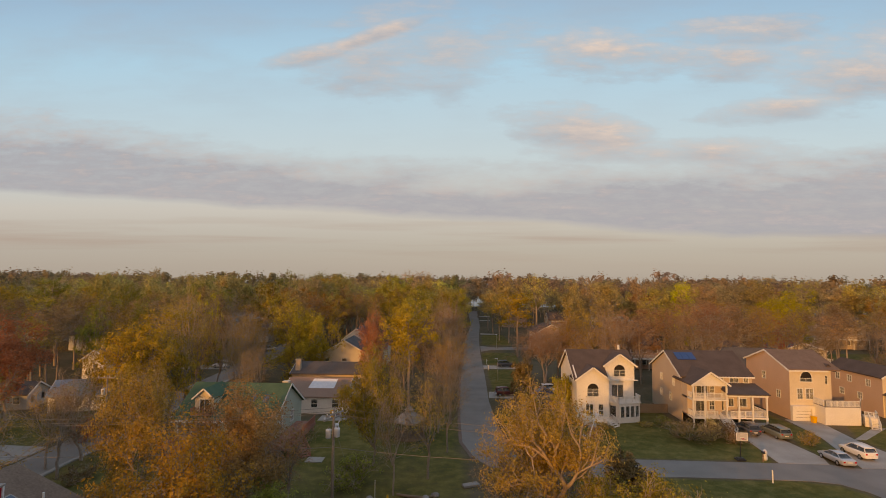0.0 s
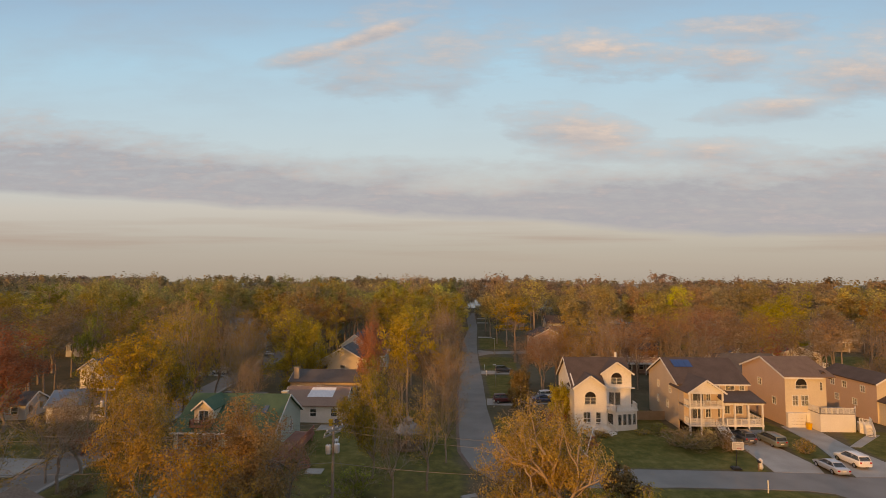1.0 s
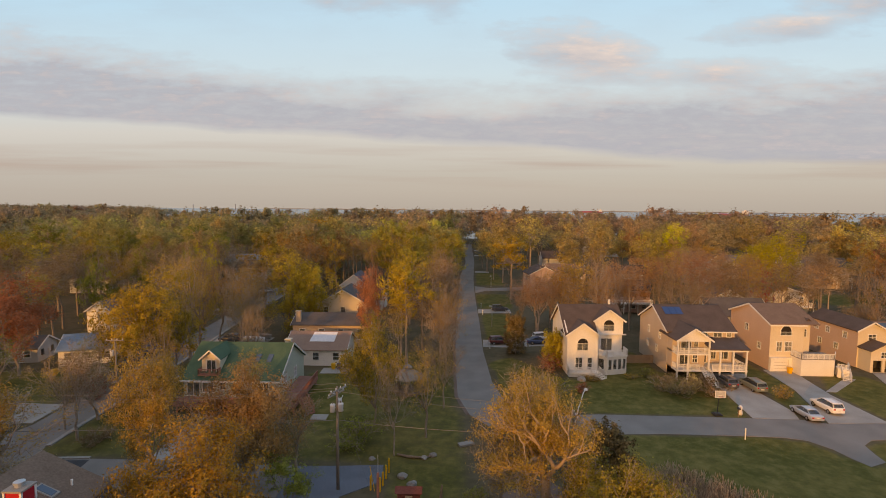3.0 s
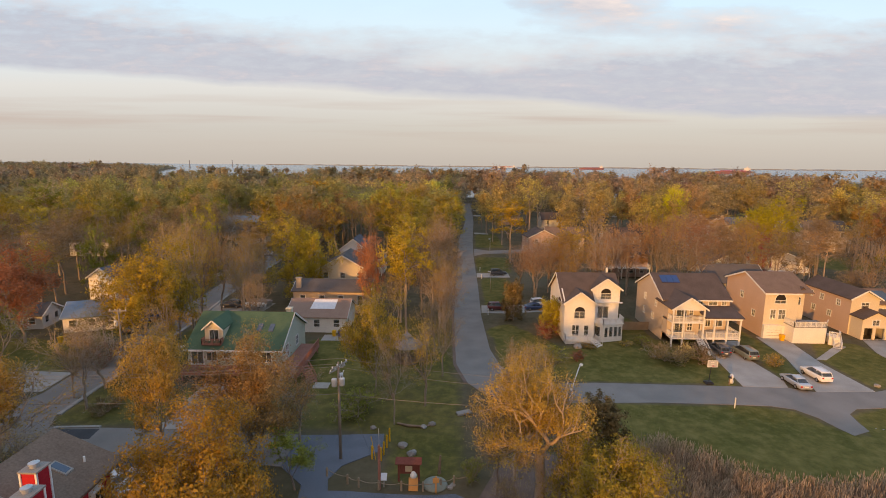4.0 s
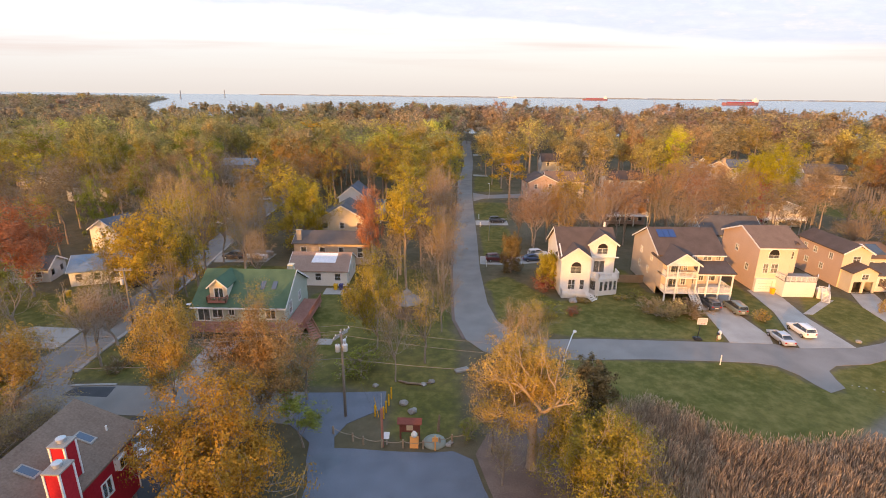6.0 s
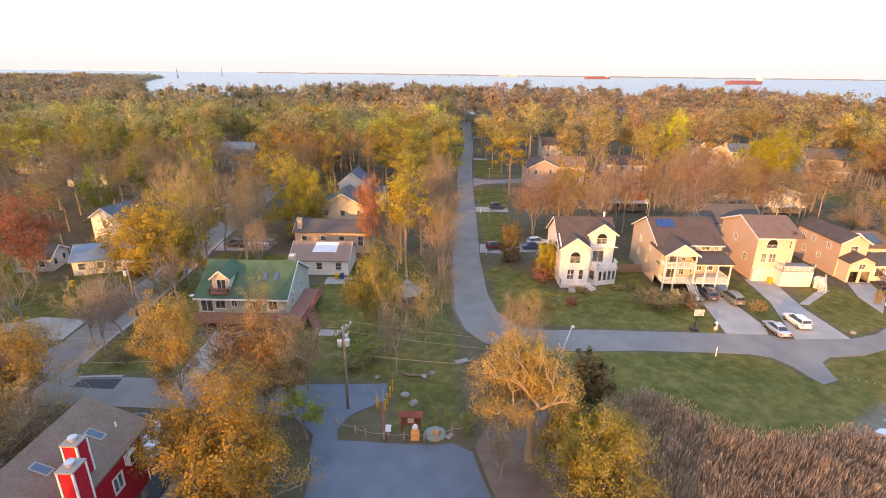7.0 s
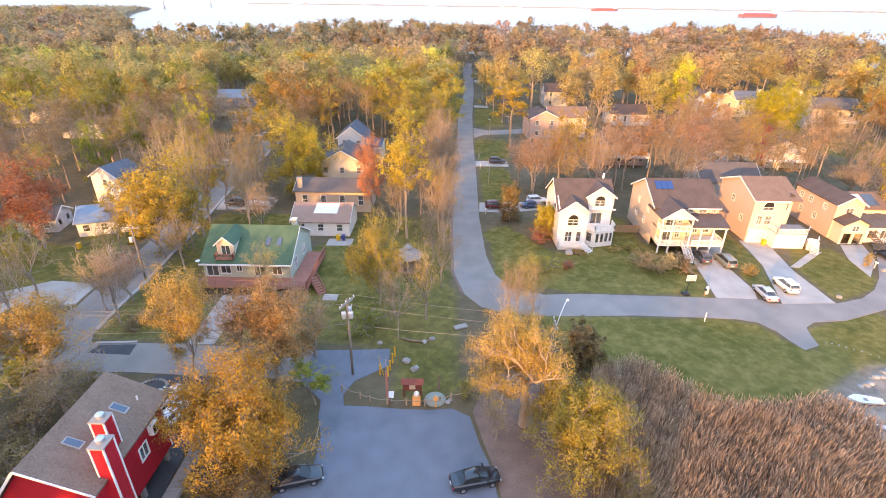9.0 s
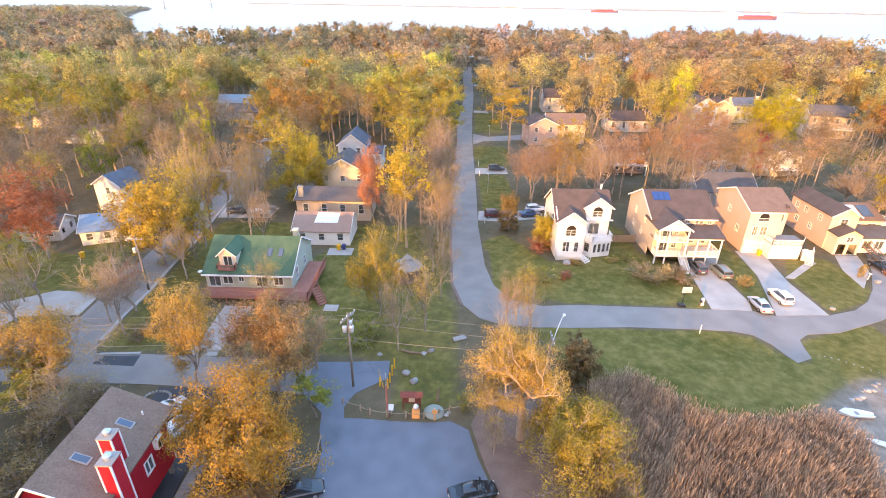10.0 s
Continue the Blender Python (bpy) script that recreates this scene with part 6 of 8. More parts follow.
RED_HULL = plain("red_hull", (0.42, 0.02, 0.06), 0.35)
hull("rowing_boat", "white dinghy drawn up on the sand", 3.9, 1.4, 0.55, PORCELAIN, (49.3, 45.9, -0.15), 172)
hull("kayak", "red kayak half afloat in the shallows", 3.4, 0.75, 0.35, RED_HULL, (52.8, 47.3, -0.45), 165, cat="kayak")
hull("canoe", "pale canoe lying beside the reeds", 4.2, 0.85, 0.4, PORCELAIN, (49.6, 41.2, -0.25), 150, cat="canoe")
hull("motor_boat", "covered motor boat stored on a drive", 5.5, 2.0, 1.0, GREY_WOOD, (-41.2, 105.6, 0.4), 170)
hull("motor_boat", "pale motor boat stored on a drive", 5.0, 1.8, 0.9, PORCELAIN, (-41.5, 103.2, 0.4), 175)


def ship(at, length, mat, label, rz=0.0):
    ob = thing("ship", (0, 0, 0), label, "ship", "ships at anchor")
    h, b = length * 0.055, length * 0.14
    rings = []
    for s in (-0.5, -0.47, -0.3, 0.3, 0.44, 0.5):
        w = b / 2 * (1 if abs(s) < 0.31 else 0.75 if s < 0 else 0.5 if s < 0.48 else 0.05)
        rings.append([(s * length, -w, h), (s * length, -w * 0.9, 0), (s * length, w * 0.9, 0), (s * length, w, h)])
    part("hull", loft(Mesh(), rings), mat, ob, local=True)
    part("bridge", Mesh().box(0.36 * length, 0.42 * length, -b * 0.4, b * 0.4, h, h + length * 0.06).box(0.375 * length, 0.395 * length, -b * 0.1, b * 0.1, h + length * 0.06, h + length * 0.09), WHITE, ob, local=True)
    for k in range(5):
        x = (-0.36 + 0.14 * k) * length
        part("hatch", Mesh().box(x, x + length * 0.1, -b * 0.35, b * 0.35, h, h + length * 0.012), RED_HULL, ob, local=True)
    ob.matrix_basis = pose(*at, 0, 0, rz)


RED_SHIP = plain("red_ship_paint", (0.34, 0.15, 0.15), 0.6)
ship((1200, 2180, -1.6), 205, RED_SHIP, "long red cargo ship anchored in the bay", 24)
ship((905, 3300, -1.6), 185, RED_SHIP, "red cargo ship farther out in the bay", 22)
ship((446, 4150, -1.6), 150, PORCELAIN, "pale grey ship far out in the bay", 5)
# the beacons share the far shore's haze-tinted colour
for x, y, h in ((-1171, 2256, 34), (-1186, 2735, 40), (-15, 3662, 24)):
    ob = thing("beacon", (x, y, -2), "small grey channel beacon in the bay", "beacon", "channel beacons")
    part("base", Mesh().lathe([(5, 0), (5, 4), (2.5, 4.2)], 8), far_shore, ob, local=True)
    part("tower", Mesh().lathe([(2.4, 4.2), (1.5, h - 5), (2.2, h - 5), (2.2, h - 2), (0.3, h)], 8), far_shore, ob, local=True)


# ---- poles, wires, lamps ----
def utility_pole(x, y, h, arms, label, transformers=0, arm_dir=(0, 1)):
    ob = thing("utility_pole", (x, y, 0), label, "utility pole", "utility poles")
    part("pole", Mesh().tube([(x, y, -0.3), (x, y, h * 0.5), (x, y, h)], [0.17, 0.15, 0.11], 10), POLE_WOOD, ob, smooth=True)
    d = Vector((*arm_dir, 0)).normalized()
    for k, z in enumerate(arms):
        a, b = Vector((x, y, z)) - d * 1.25, Vector((x, y, z)) + d * 1.25
        off = Vector((d.y, -d.x, 0)) * (0.14 if k % 2 == 0 else -0.14)
        arm = part("crossarm", Mesh().beam(a + off, b + off, 0.12, 0.14), GREY_WOOD, ob, "sun-bleached grey crossarm")
        for s in (0.06, 0.36, 0.64, 0.94):
            p = a.lerp(b, s) + off
            part("insulator", Mesh().lathe([(0.03, 0), (0.03, 0.06), (0.07, 0.08), (0.07, 0.13), (0.04, 0.15), (0.06, 0.17), (0.05, 0.22), (0.02, 0.24)], 8, (p.x, p.y, p.z + 0.06)), PORCELAIN, arm)
    spots = ((-0.45, -0.1), (0.4, -0.25), (0.1, 0.5))[:transformers]
    for i, (ox, oy) in enumerate(spots):
        z = h - 2.65 + 0.18 * i
        c = part("transformer", Mesh().lathe([(0.2, 0), (0.27, 0.04), (0.28, 0.7), (0.29, 0.74), (0.27, 0.82), (0.12, 0.88)], 14, (x + ox, y + oy, z)), PORCELAIN, ob, "pale grey transformer can", smooth=True)
        part("bushing", Mesh().lathe([(0.05, 0), (0.05, 0.16), (0.03, 0.2)], 8, (x + ox, y + oy, z + 0.86)), BROWN_WOOD, c)
        part("bracket", Mesh().beam((x, y, z + 0.45), (x + ox * 0.6, y + oy * 0.6, z + 0.45), 0.08), GALVANISED, c)
    part("fuse", Mesh().tube([(x + 0.3, y + 0.5, h - 1.5), (x + 0.42, y + 0.62, h - 1.15)], 0.05, 6), PORCELAIN, ob)
    return ob


utility_pole(-11.1, 48.9, 10.9, (10.55, 10.1), "weathered utility pole with two crossarms and three transformers", 3, (0.5, 1))
utility_pole(-48.6, 70.6, 9.6, (9.3,), "leaning-topped utility pole with a crossarm and transformer", 1, (1, 0.1))
utility_pole(12.4, 47.4, 9.3, (9.0,), "wooden pole with a street lamp beside the oak", 0)
utility_pole(-74.0, 46.0, 10.6, (10.3,), "utility pole at the woods' edge", 0)


def cable(name, a, b, sag, r, label):
    pts = []
    for k in range(15):
        s = k / 14
        p = Vector(a).lerp(Vector(b), s)
        pts.append((p.x, p.y, p.z - sag * 4 * s * (1 - s)))
    return single(name, Mesh().tube(pts, r, 5), WIRE, label, "cable", "overhead wires")


for oy, oz in ((-1.1, 10.85), (-0.35, 10.85), (1.1, 10.85)):
    cable("power_line", (-11.1, 48.9 + oy, oz), (-74.0, 46 + oy, 10.6), 1.2, 0.017, "thin weathered grey overhead power line")
for oy, oz in ((-1.1, 10.85), (1.1, 10.85)):
    cable("power_line", (-11.1, 48.9 + oy, oz), (12.4, 47.4 + oy, 9.3), 0.35, 0.017, "thin weathered grey overhead power line")
cable("telephone_line", (-11.1, 48.9, 7.4), (-74, 46, 7.2), 1.0, 0.026, "thicker grey telephone cable below the wires")
cable("telephone_line", (-11.1, 48.9, 7.4), (12.4, 47.4, 7.0), 0.4, 0.026, "thicker grey telephone cable below the wires")
cable("service_line", (-48.6, 70.6, 8.6), (-39.4, 70.5, 4.0), 0.3, 0.016, "service wire to the green-roofed house")
cable("guy_wire", (-11.0, 48.9, 9.2), (-8.2, 50.2, 0.0), 0.0, 0.012, "taut guy wire from the pole")


def street_lamp(x, y, h, reach, label):
    ob = thing("street_lamp", (x, y, 0), label, "street lamp", "street lamps")
    part("pole", Mesh().tube([(x, y, -0.2), (x, y, h * 0.6), (x, y, h - 0.3), (x + reach * 0.3, y, h), (x + reach, y, h + 0.1)], [0.08, 0.065, 0.05, 0.045, 0.04], 8), GALVANISED, ob, smooth=True)
    head = loft(Mesh(), [[(x + reach + dx, y - w, h + 0.02), (x + reach + dx, y - w * 0.6, h + 0.16), (x + reach + dx, y + w * 0.6, h + 0.16), (x + reach + dx, y + w, h + 0.02)] for dx, w in ((-0.1, 0.06), (0.1, 0.15), (0.45, 0.13), (0.6, 0.05))])
    part("lamp_head", head, PORCELAIN, ob)


street_lamp(14.1, 173.7, 5.2, -0.5, "slim street lamp beside the lane")
street_lamp(10.3, 121, 5.0, -0.6, "slim street lamp on a lawn")
arm = thing("street_lamp", (12.5, 47.5, 7.6), "white street lamp on a long arm fixed to a pole", "street lamp", "street lamps")
part("arm", Mesh().tube([(12.5, 47.5, 7.6), (13.2, 48.6, 9.2), (13.9, 49.6, 10.4), (14.2, 50.0, 10.55)], [0.06, 0.055, 0.05, 0.05], 8), PORCELAIN, arm, smooth=True)
part("lamp_head", Mesh().lathe([(0.05, 0.0), (0.2, 0.04), (0.22, 0.12), (0.1, 0.26), (0.02, 0.3)], 10, (14.25, 50.1, 10.4)), PORCELAIN, arm, smooth=True)


# ---- at the edge of the gravel lot ----
def post(name, x, y, h, w, mat, label, cat, group="", taper=0.9):
    return single(name, Mesh().hexa([(-w, -w, -0.2), (w, -w, -0.2), (w, w, -0.2), (-w, w, -0.2)], [(-w * taper, -w * taper, h), (w * taper, -w * taper, h), (w * taper, w * taper, h), (-w * taper, w * taper, h)]).hexa(
        [(-w * taper, -w * taper, h), (w * taper, -w * taper, h), (w * taper, w * taper, h), (-w * taper, w * taper, h)], [(-w * 0.4, -w * 0.4, h + w * 0.5), (w * 0.4, -w * 0.4, h + w * 0.5), (w * 0.4, w * 0.4, h + w * 0.5), (-w * 0.4, w * 0.4, h + w * 0.5)]), mat, label, cat, group, at=(x, y, 0))


FENCE = [(-11.8, 45.8), (-9.5, 44.7), (-8.3, 44.2), (-6.3, 43.85), (-4.1, 43.8), (-2.0, 43.75), (-0.3, 44.3), (1.0, 44.8), (2.6, 45.4)]
fence = thing("rope_fence", (-4, 44, 0), "low timber posts with sagging rope round the lot", "fence")
for x, y in FENCE:
    part("fence_post", Mesh().tube([(x, y, -0.2), (x, y, 0.95), (x, y, 1.0)], [0.11, 0.1, 0.06], 8), TIMBER, fence, smooth=False)
for (xa, ya), (xb, yb) in zip(FENCE, FENCE[1:]):
    pts = [(xa + (xb - xa) * k / 6, ya + (yb - ya) * k / 6, 0.78 - 0.22 * 4 * (k / 6) * (1 - k / 6)) for k in range(7)]
    part("rope", Mesh().tube(pts, 0.035, 5), TIMBER, fence)
rail = thing("rail_fence", (-14, 36, 0), "low rustic pole fence beside the lot", "fence")
RAILS = [(-16.9, 34.0), (-14.9, 35.6), (-13.1, 36.6), (-13.0, 38.6), (-13.1, 40.3)]
for x, y in RAILS:
    part("fence_post", Mesh().tube([(x, y, -0.2), (x, y, 0.8)], [0.07, 0.06], 7), TIMBER, rail)
for (xa, ya), (xb, yb) in zip(RAILS, RAILS[1:]):
    part("rail", Mesh().tube([(xa, ya, 0.66), (xb, yb, 0.7)], [0.05, 0.045], 6), TIMBER, rail)
for x, y, h in ((-6.75, 48.7, 1.5), (-6.6, 49.8, 1.5), (-6.45, 51.2, 1.5), (-6.3, 52.5, 1.6), (-7.75, 49.0, 1.5)):
    single("marker_post", Mesh().lathe([(0.10, -0.2), (0.10, h - 0.1), (0.085, h - 0.03), (0.04, h)], 10), YELLOW, "yellow plastic marker post beside the gravel", "marker post", "marker posts", smooth=False, at=(x, y, 0))
single("leaning_rod", Mesh().tube([(-7.3, 48.8, -0.1), (-7.9, 49.4, 2.3)], 0.035, 6), YELLOW, "thin leaning yellow rod", "rod")
tp = thing("timber_post", (-6.25, 44.0, 0), "tall reddish timber post topped by a thin rod", "post")
part("post", Mesh().hexa([(-6.37, 43.88, -0.2), (-6.13, 43.88, -0.2), (-6.13, 44.12, -0.2), (-6.37, 44.12, -0.2)], [(-6.36, 43.89, 4.6), (-6.14, 43.89, 4.6), (-6.14, 44.11, 4.6), (-6.36, 44.11, 4.6)]), RED_WOOD, tp)
part("rod", Mesh().tube([(-6.25, 44.0, 4.6), (-6.25, 44.0, 6.3)], 0.03, 6), GALVANISED, tp)
kiosk = thing("notice_board", (-3.5, 45.3, 0), "red-brown roofed notice board with a pale poster", "notice board")
for x in (-4.5, -2.5):
    part("post", Mesh().box(x - 0.09, x + 0.09, 45.2, 45.4, -0.2, 2.3), DARK_RED, kiosk)
part("board", Mesh().box(-4.4, -2.6, 45.25, 45.35, 0.8, 2.1), DARK_RED, kiosk)
part("poster", Mesh().box(-3.85, -3.15, 45.21, 45.245, 1.05, 1.65), BLIND, kiosk, "pale poster")
part("roof", Mesh().slab([(44.8, 2.05), (45.3, 2.5), (45.3, 2.58), (44.75, 2.12)], "x", -4.8, -2.2).slab([(45.8, 2.05), (45.3, 2.5), (45.3, 2.58), (45.85, 2.12)], "x", -4.8, -2.2), DARK_RED, kiosk)
sb = thing("sandwich_board", (-2.95, 44.0, 0), "orange sign board with a plain white ornament on top", "sign")
part("panel", Mesh().hexa([(-3.4, 43.7, 0), (-2.5, 43.7, 0), (-2.5, 43.78, 0), (-3.4, 43.78, 0)], [(-3.4, 43.95, 1.2), (-2.5, 43.95, 1.2), (-2.5, 44.03, 1.2), (-3.4, 44.03, 1.2)]), ORANGE_BOARD, sb)
part("panel", Mesh().hexa([(-3.4, 44.3, 0), (-2.5, 44.3, 0), (-2.5, 44.38, 0), (-3.4, 44.38, 0)], [(-3.4, 44.04, 1.2), (-2.5, 44.04, 1.2), (-2.5, 44.1, 1.2), (-3.4, 44.1, 1.2)]), ORANGE_BOARD, sb)
part("ornament", Mesh().lathe([(0.12, 1.2), (0.3, 1.3), (0.34, 1.5), (0.22, 1.72), (0.1, 1.85), (0.02, 1.9)], 10, (-2.95, 44.03, 0)), WHITE, sb, smooth=True)
pl = thing("pedestal_sign", (-5.85, 44.3, 0), "slanted pale information panel on a leg", "sign")
part("leg", Mesh().box(-5.92, -5.78, 44.25, 44.4, -0.2, 0.9), GREY_WOOD, pl)
part("panel", Mesh().hexa([(-6.15, 44.0, 0.85), (-5.55, 44.0, 0.85), (-5.55, 44.6, 1.25), (-6.15, 44.6, 1.25)], [(-6.15, 43.98, 0.9), (-5.55, 43.98, 0.9), (-5.55, 44.58, 1.3), (-6.15, 44.58, 1.3)]), PORCELAIN, pl)
single("upturned_boat", Mesh().lathe([(1.25, 0.0), (1.2, 0.12), (0.85, 0.34), (0.4, 0.46), (0.05, 0.48)], 18), GREEN_PLASTIC, "upturned round green tub on the grass", "tub", smooth=True, at=(-0.85, 44.75, 0.0))
single("timber_sign", Mesh().box(-0.08, 0.08, -0.08, 0.08, -0.2, 1.7).box(-0.3, 0.3, -0.14, -0.085, 1.1, 1.6), ORANGE_BOARD, "small orange-brown board on a post", "sign", at=(-0.75, 43.55, 0))
single("stump_post", Mesh().tube([(0, 0, -0.2), (0.05, 0.1, 1.0), (0.12, 0.2, 1.9)], [0.2, 0.15, 0.08], 8), BROWN_WOOD, "dark weathered broken trunk", "stump", at=(-0.5, 46.6, 0))
srng = random.Random(9)


def rock(x, y, s, label="pale boulder on the grass", group="boulders", z=0.0, mat=None):
    bm = bmesh.new()
    bmesh.ops.create_icosphere(bm, subdivisions=2, radius=s)
    for v in bm.verts:
        k = 1 + 0.35 * noise.noise(v.co * (1.6 / s) + Vector((x, y, 0)))
        v.co = Vector((v.co.x * k * 1.15, v.co.y * k, v.co.z * k * 0.7))
    me = bpy.data.meshes.new("boulder")
    bm.to_mesh(me)
    bm.free()
    me.materials.append(mat or STONE)
    ob = new("boulder", me)
    ob.location = (x, y, z + s * 0.2)
    return tagged(ob, label, "boulder", group)


for x, y, s in ((-4.7, 51.5, 0.5), (-3.6, 49.9, 0.45), (-3.4, 50.3, 0.3), (0.6, 44.3, 0.28), (0.9, 44.7, 0.25), (-8.6, 55.2, 0.35), (-1.6, 56.3, 0.4), (-2.6, 55.6, 0.35), (22.6, 83.2, 0.7), (21.4, 79.5, 0.4), (62.5, 69.4, 0.4), (76.6, 78.6, 0.5)):
    rock(x, y, s)
for k in range(8):
    rock(50.8 + k * 0.8, 48.6 + k * 0.42 + srng.uniform(-0.4, 0.4), srng.uniform(0.25, 0.5), "grey stone along the inlet's bank", "bank stones", -0.15)
single("fallen_log", Mesh().tube([(-5.8, 56.3, 0.1), (-4.4, 55.7, 0.14), (-3.0, 55.6, 0.12), (-1.7, 56.0, 0.1)], [0.12, 0.16, 0.14, 0.08], 7), BROWN_WOOD, "fallen log edging the rough grass", "log")
ring = thing("stone_ring", (-34.2, 46.0, 0), "ring of pale stones round a planting bed", "garden edging")
for k in range(22):
    a = 2 * math.pi * k / 22
    part("stone", Mesh().lathe([(0.16, -0.1), (0.2, 0.08), (0.14, 0.2), (0.02, 0.22)], 6, (-34.2 + 1.5 * math.cos(a), 46.0 + 1.1 * math.sin(a), 0)), STONE, ring)
single("picnic_slab", Mesh().prism([(1.6, 58.4), (3.4, 59.2), (3.0, 60.0), (1.3, 59.2)], 0.0, 0.22), GREY_WOOD, "grey plank platform on the grass", "platform")

gz_ = thing("gazebo", (-6.4, 76.4, 0), "wooden octagonal gazebo with shingled cupola roof", "gazebo")
part("floor", Mesh().lathe([(2.2, 0), (2.2, 0.35), (2.1, 0.4)], 8, (-6.4, 76.4, 0)), BROWN_WOOD, gz_)
part("roof", Mesh().lathe([(2.65, 2.55), (2.6, 2.68), (0.75, 3.75), (0.7, 3.8)], 8, (-6.4, 76.4, 0)), GREY_WOOD, gz_, "weathered shingles")
part("cupola", Mesh().lathe([(0.55, 3.75), (0.55, 4.05), (0.8, 4.1), (0.15, 4.6), (0.05, 4.9)], 8, (-6.4, 76.4, 0)), GREY_WOOD, gz_)
for k in range(8):
    a = 2 * math.pi * k / 8
    x, y = -6.4 + 2.05 * math.cos(a), 76.4 + 2.05 * math.sin(a)
    part("post", Mesh().box(x - 0.07, x + 0.07, y - 0.07, y + 0.07, 0.4, 2.6), BROWN_WOOD, gz_)
    b = 2 * math.pi * (k + 1) / 8
    if k != 6:
        railing(gz_, [(x, y), (-6.4 + 2.05 * math.cos(b), 76.4 + 2.05 * math.sin(b))], 0.4, 0.85, BROWN_WOOD, 0.2)

# ---- along the street ----
hoop = thing("basketball_hoop", (39.2, 69.6, 0), "portable basketball hoop beside the street", "basketball hoop")
part("base", Mesh().box(38.6, 39.7, 69.6, 70.6, 0, 0.18).box(38.75, 39.55, 69.75, 70.45, 0.18, 0.3), BLACK_METAL, hoop)
part("pole", Mesh().tube([(39.2, 70.2, 0.2), (39.2, 69.9, 2.9)], 0.06, 8), BLACK_METAL, hoop)
part("backboard", Mesh().box(38.5, 39.9, 69.62, 69.68, 2.7, 3.65), GREY_SIDING, hoop, "grey backboard")
part("frame", Mesh().box(38.46, 39.94, 69.58, 69.62, 2.66, 2.74).box(38.46, 39.94, 69.58, 69.62, 3.61, 3.69).box(38.46, 38.54, 69.58, 69.62, 2.74, 3.61).box(39.86, 39.94, 69.58, 69.62, 2.74, 3.61).box(38.95, 39.45, 69.58, 69.62, 3.0, 3.06).box(38.95, 39.45, 69.58, 69.62, 3.36, 3.42), WHITE, hoop)
rim_pts = [(39.2 + 0.23 * math.cos(2 * math.pi * k / 12), 69.3 + 0.23 * math.sin(2 * math.pi * k / 12), 2.95) for k in range(13)]
part("rim", Mesh().tube(rim_pts, 0.02, 5), LAMP_RED, hoop)
hoop.location = (38.3, 69.0, 0)
single("marker_pole", Mesh().lathe([(0.08, -0.2), (0.08, 1.35), (0.05, 1.42)], 8), WHITE, "white marker pole on the verge", "marker post", at=(37.9, 62.0, 0))
single("garden_ornament", Mesh().lathe([(0.3, 0), (0.34, 0.3), (0.22, 0.7), (0.3, 0.95), (0.26, 1.2), (0.08, 1.4)], 10), PORCELAIN, "plain white garden ornament on the lawn", "garden ornament", smooth=True, at=(41.6, 69.7, 0))
for x, y, l in ((41.0, 69.1, "dark mailbox on a short post"), (75.6, 79.6, "white mailbox on a post beside the drive"), (8.4, 101.6, "white mailbox on a post beside the lane"), (8.9, 134.8, "white mailbox on a post beside the lane"), (9.0, 144, "white mailbox on a post beside the lane")):
    mb = thing("mailbox", (x, y, 0), l, "mailbox", "mailboxes")
    white = "white" in l
    part("post", Mesh().box(x - 0.06, x + 0.06, y - 0.06, y + 0.06, -0.2, 1.05), WHITE if white else BROWN_WOOD, mb)
    part("box", Mesh().slab([(x - 0.12, 1.05), (x + 0.12, 1.05), (x + 0.12, 1.2), (x + 0.08, 1.28), (x - 0.08, 1.28), (x - 0.12, 1.2)], "y", y - 0.35, y + 0.2), WHITE if white else BLACK_METAL, mb)
    part("flag", Mesh().box(x + 0.125, x + 0.14, y - 0.2, y - 0.1, 1.15, 1.36), LAMP_RED, mb)
for x, y, mat, l in ((60.9, 88.4, YELLOW, "yellow bin beside a garage"), (-20.6, 87.0, YELLOW, "yellow bin beside a small white house"), (-19.6, 87.1, PURPLE, "dark blue bin beside a small white house"), (-66.8, 81.6, YELLOW, "yellow bin beside the cottage")):
    bn = thing("wheelie_bin", (x, y, 0), l, "bin", "bins")
    part("bin_body", Mesh().hexa([(x - 0.25, y - 0.28, 0), (x + 0.25, y - 0.28, 0), (x + 0.25, y + 0.28, 0), (x - 0.25, y + 0.28, 0)], [(x - 0.33, y - 0.36, 1.0), (x + 0.33, y - 0.36, 1.0), (x + 0.33, y + 0.36, 1.0), (x - 0.33, y + 0.36, 1.0)]), mat, bn)
    part("lid", Mesh().box(x - 0.35, x + 0.35, y - 0.4, y + 0.38, 1.0, 1.08), mat, bn)
single("patio_slab", Mesh().prism([(-22.5, 84.6), (-17.8, 84.8), (-17.8, 87.8), (-22.5, 87.6)], -0.2, 0.05), CONCRETE, "pale concrete patio slab", "patio", kind="structure")
single("stair_pad", Mesh().prism([(-18.8, 65.6), (-16.6, 65.6), (-16.6, 67.4), (-18.8, 67.4)], -0.2, 0.06), CONCRETE, "pale concrete pad at the foot of steps", "pad", kind="structure")
bf = thing("board_fence", (32, 93, 0), "pale vertical board fence between two houses", "fence")
for k in range(44):
    x = 31.9 + k * 0.15
    part("board", Mesh().box(x, x + 0.135, 93.0, 93.04, 0.05, 1.65 + 0.03 * math.sin(k * 1.7)), TIMBER, bf)
part("fence_rail", Mesh().box(31.9, 38.5, 93.05, 93.12, 0.4, 0.5).box(31.9, 38.5, 93.05, 93.12, 1.3, 1.4), TIMBER, bf)
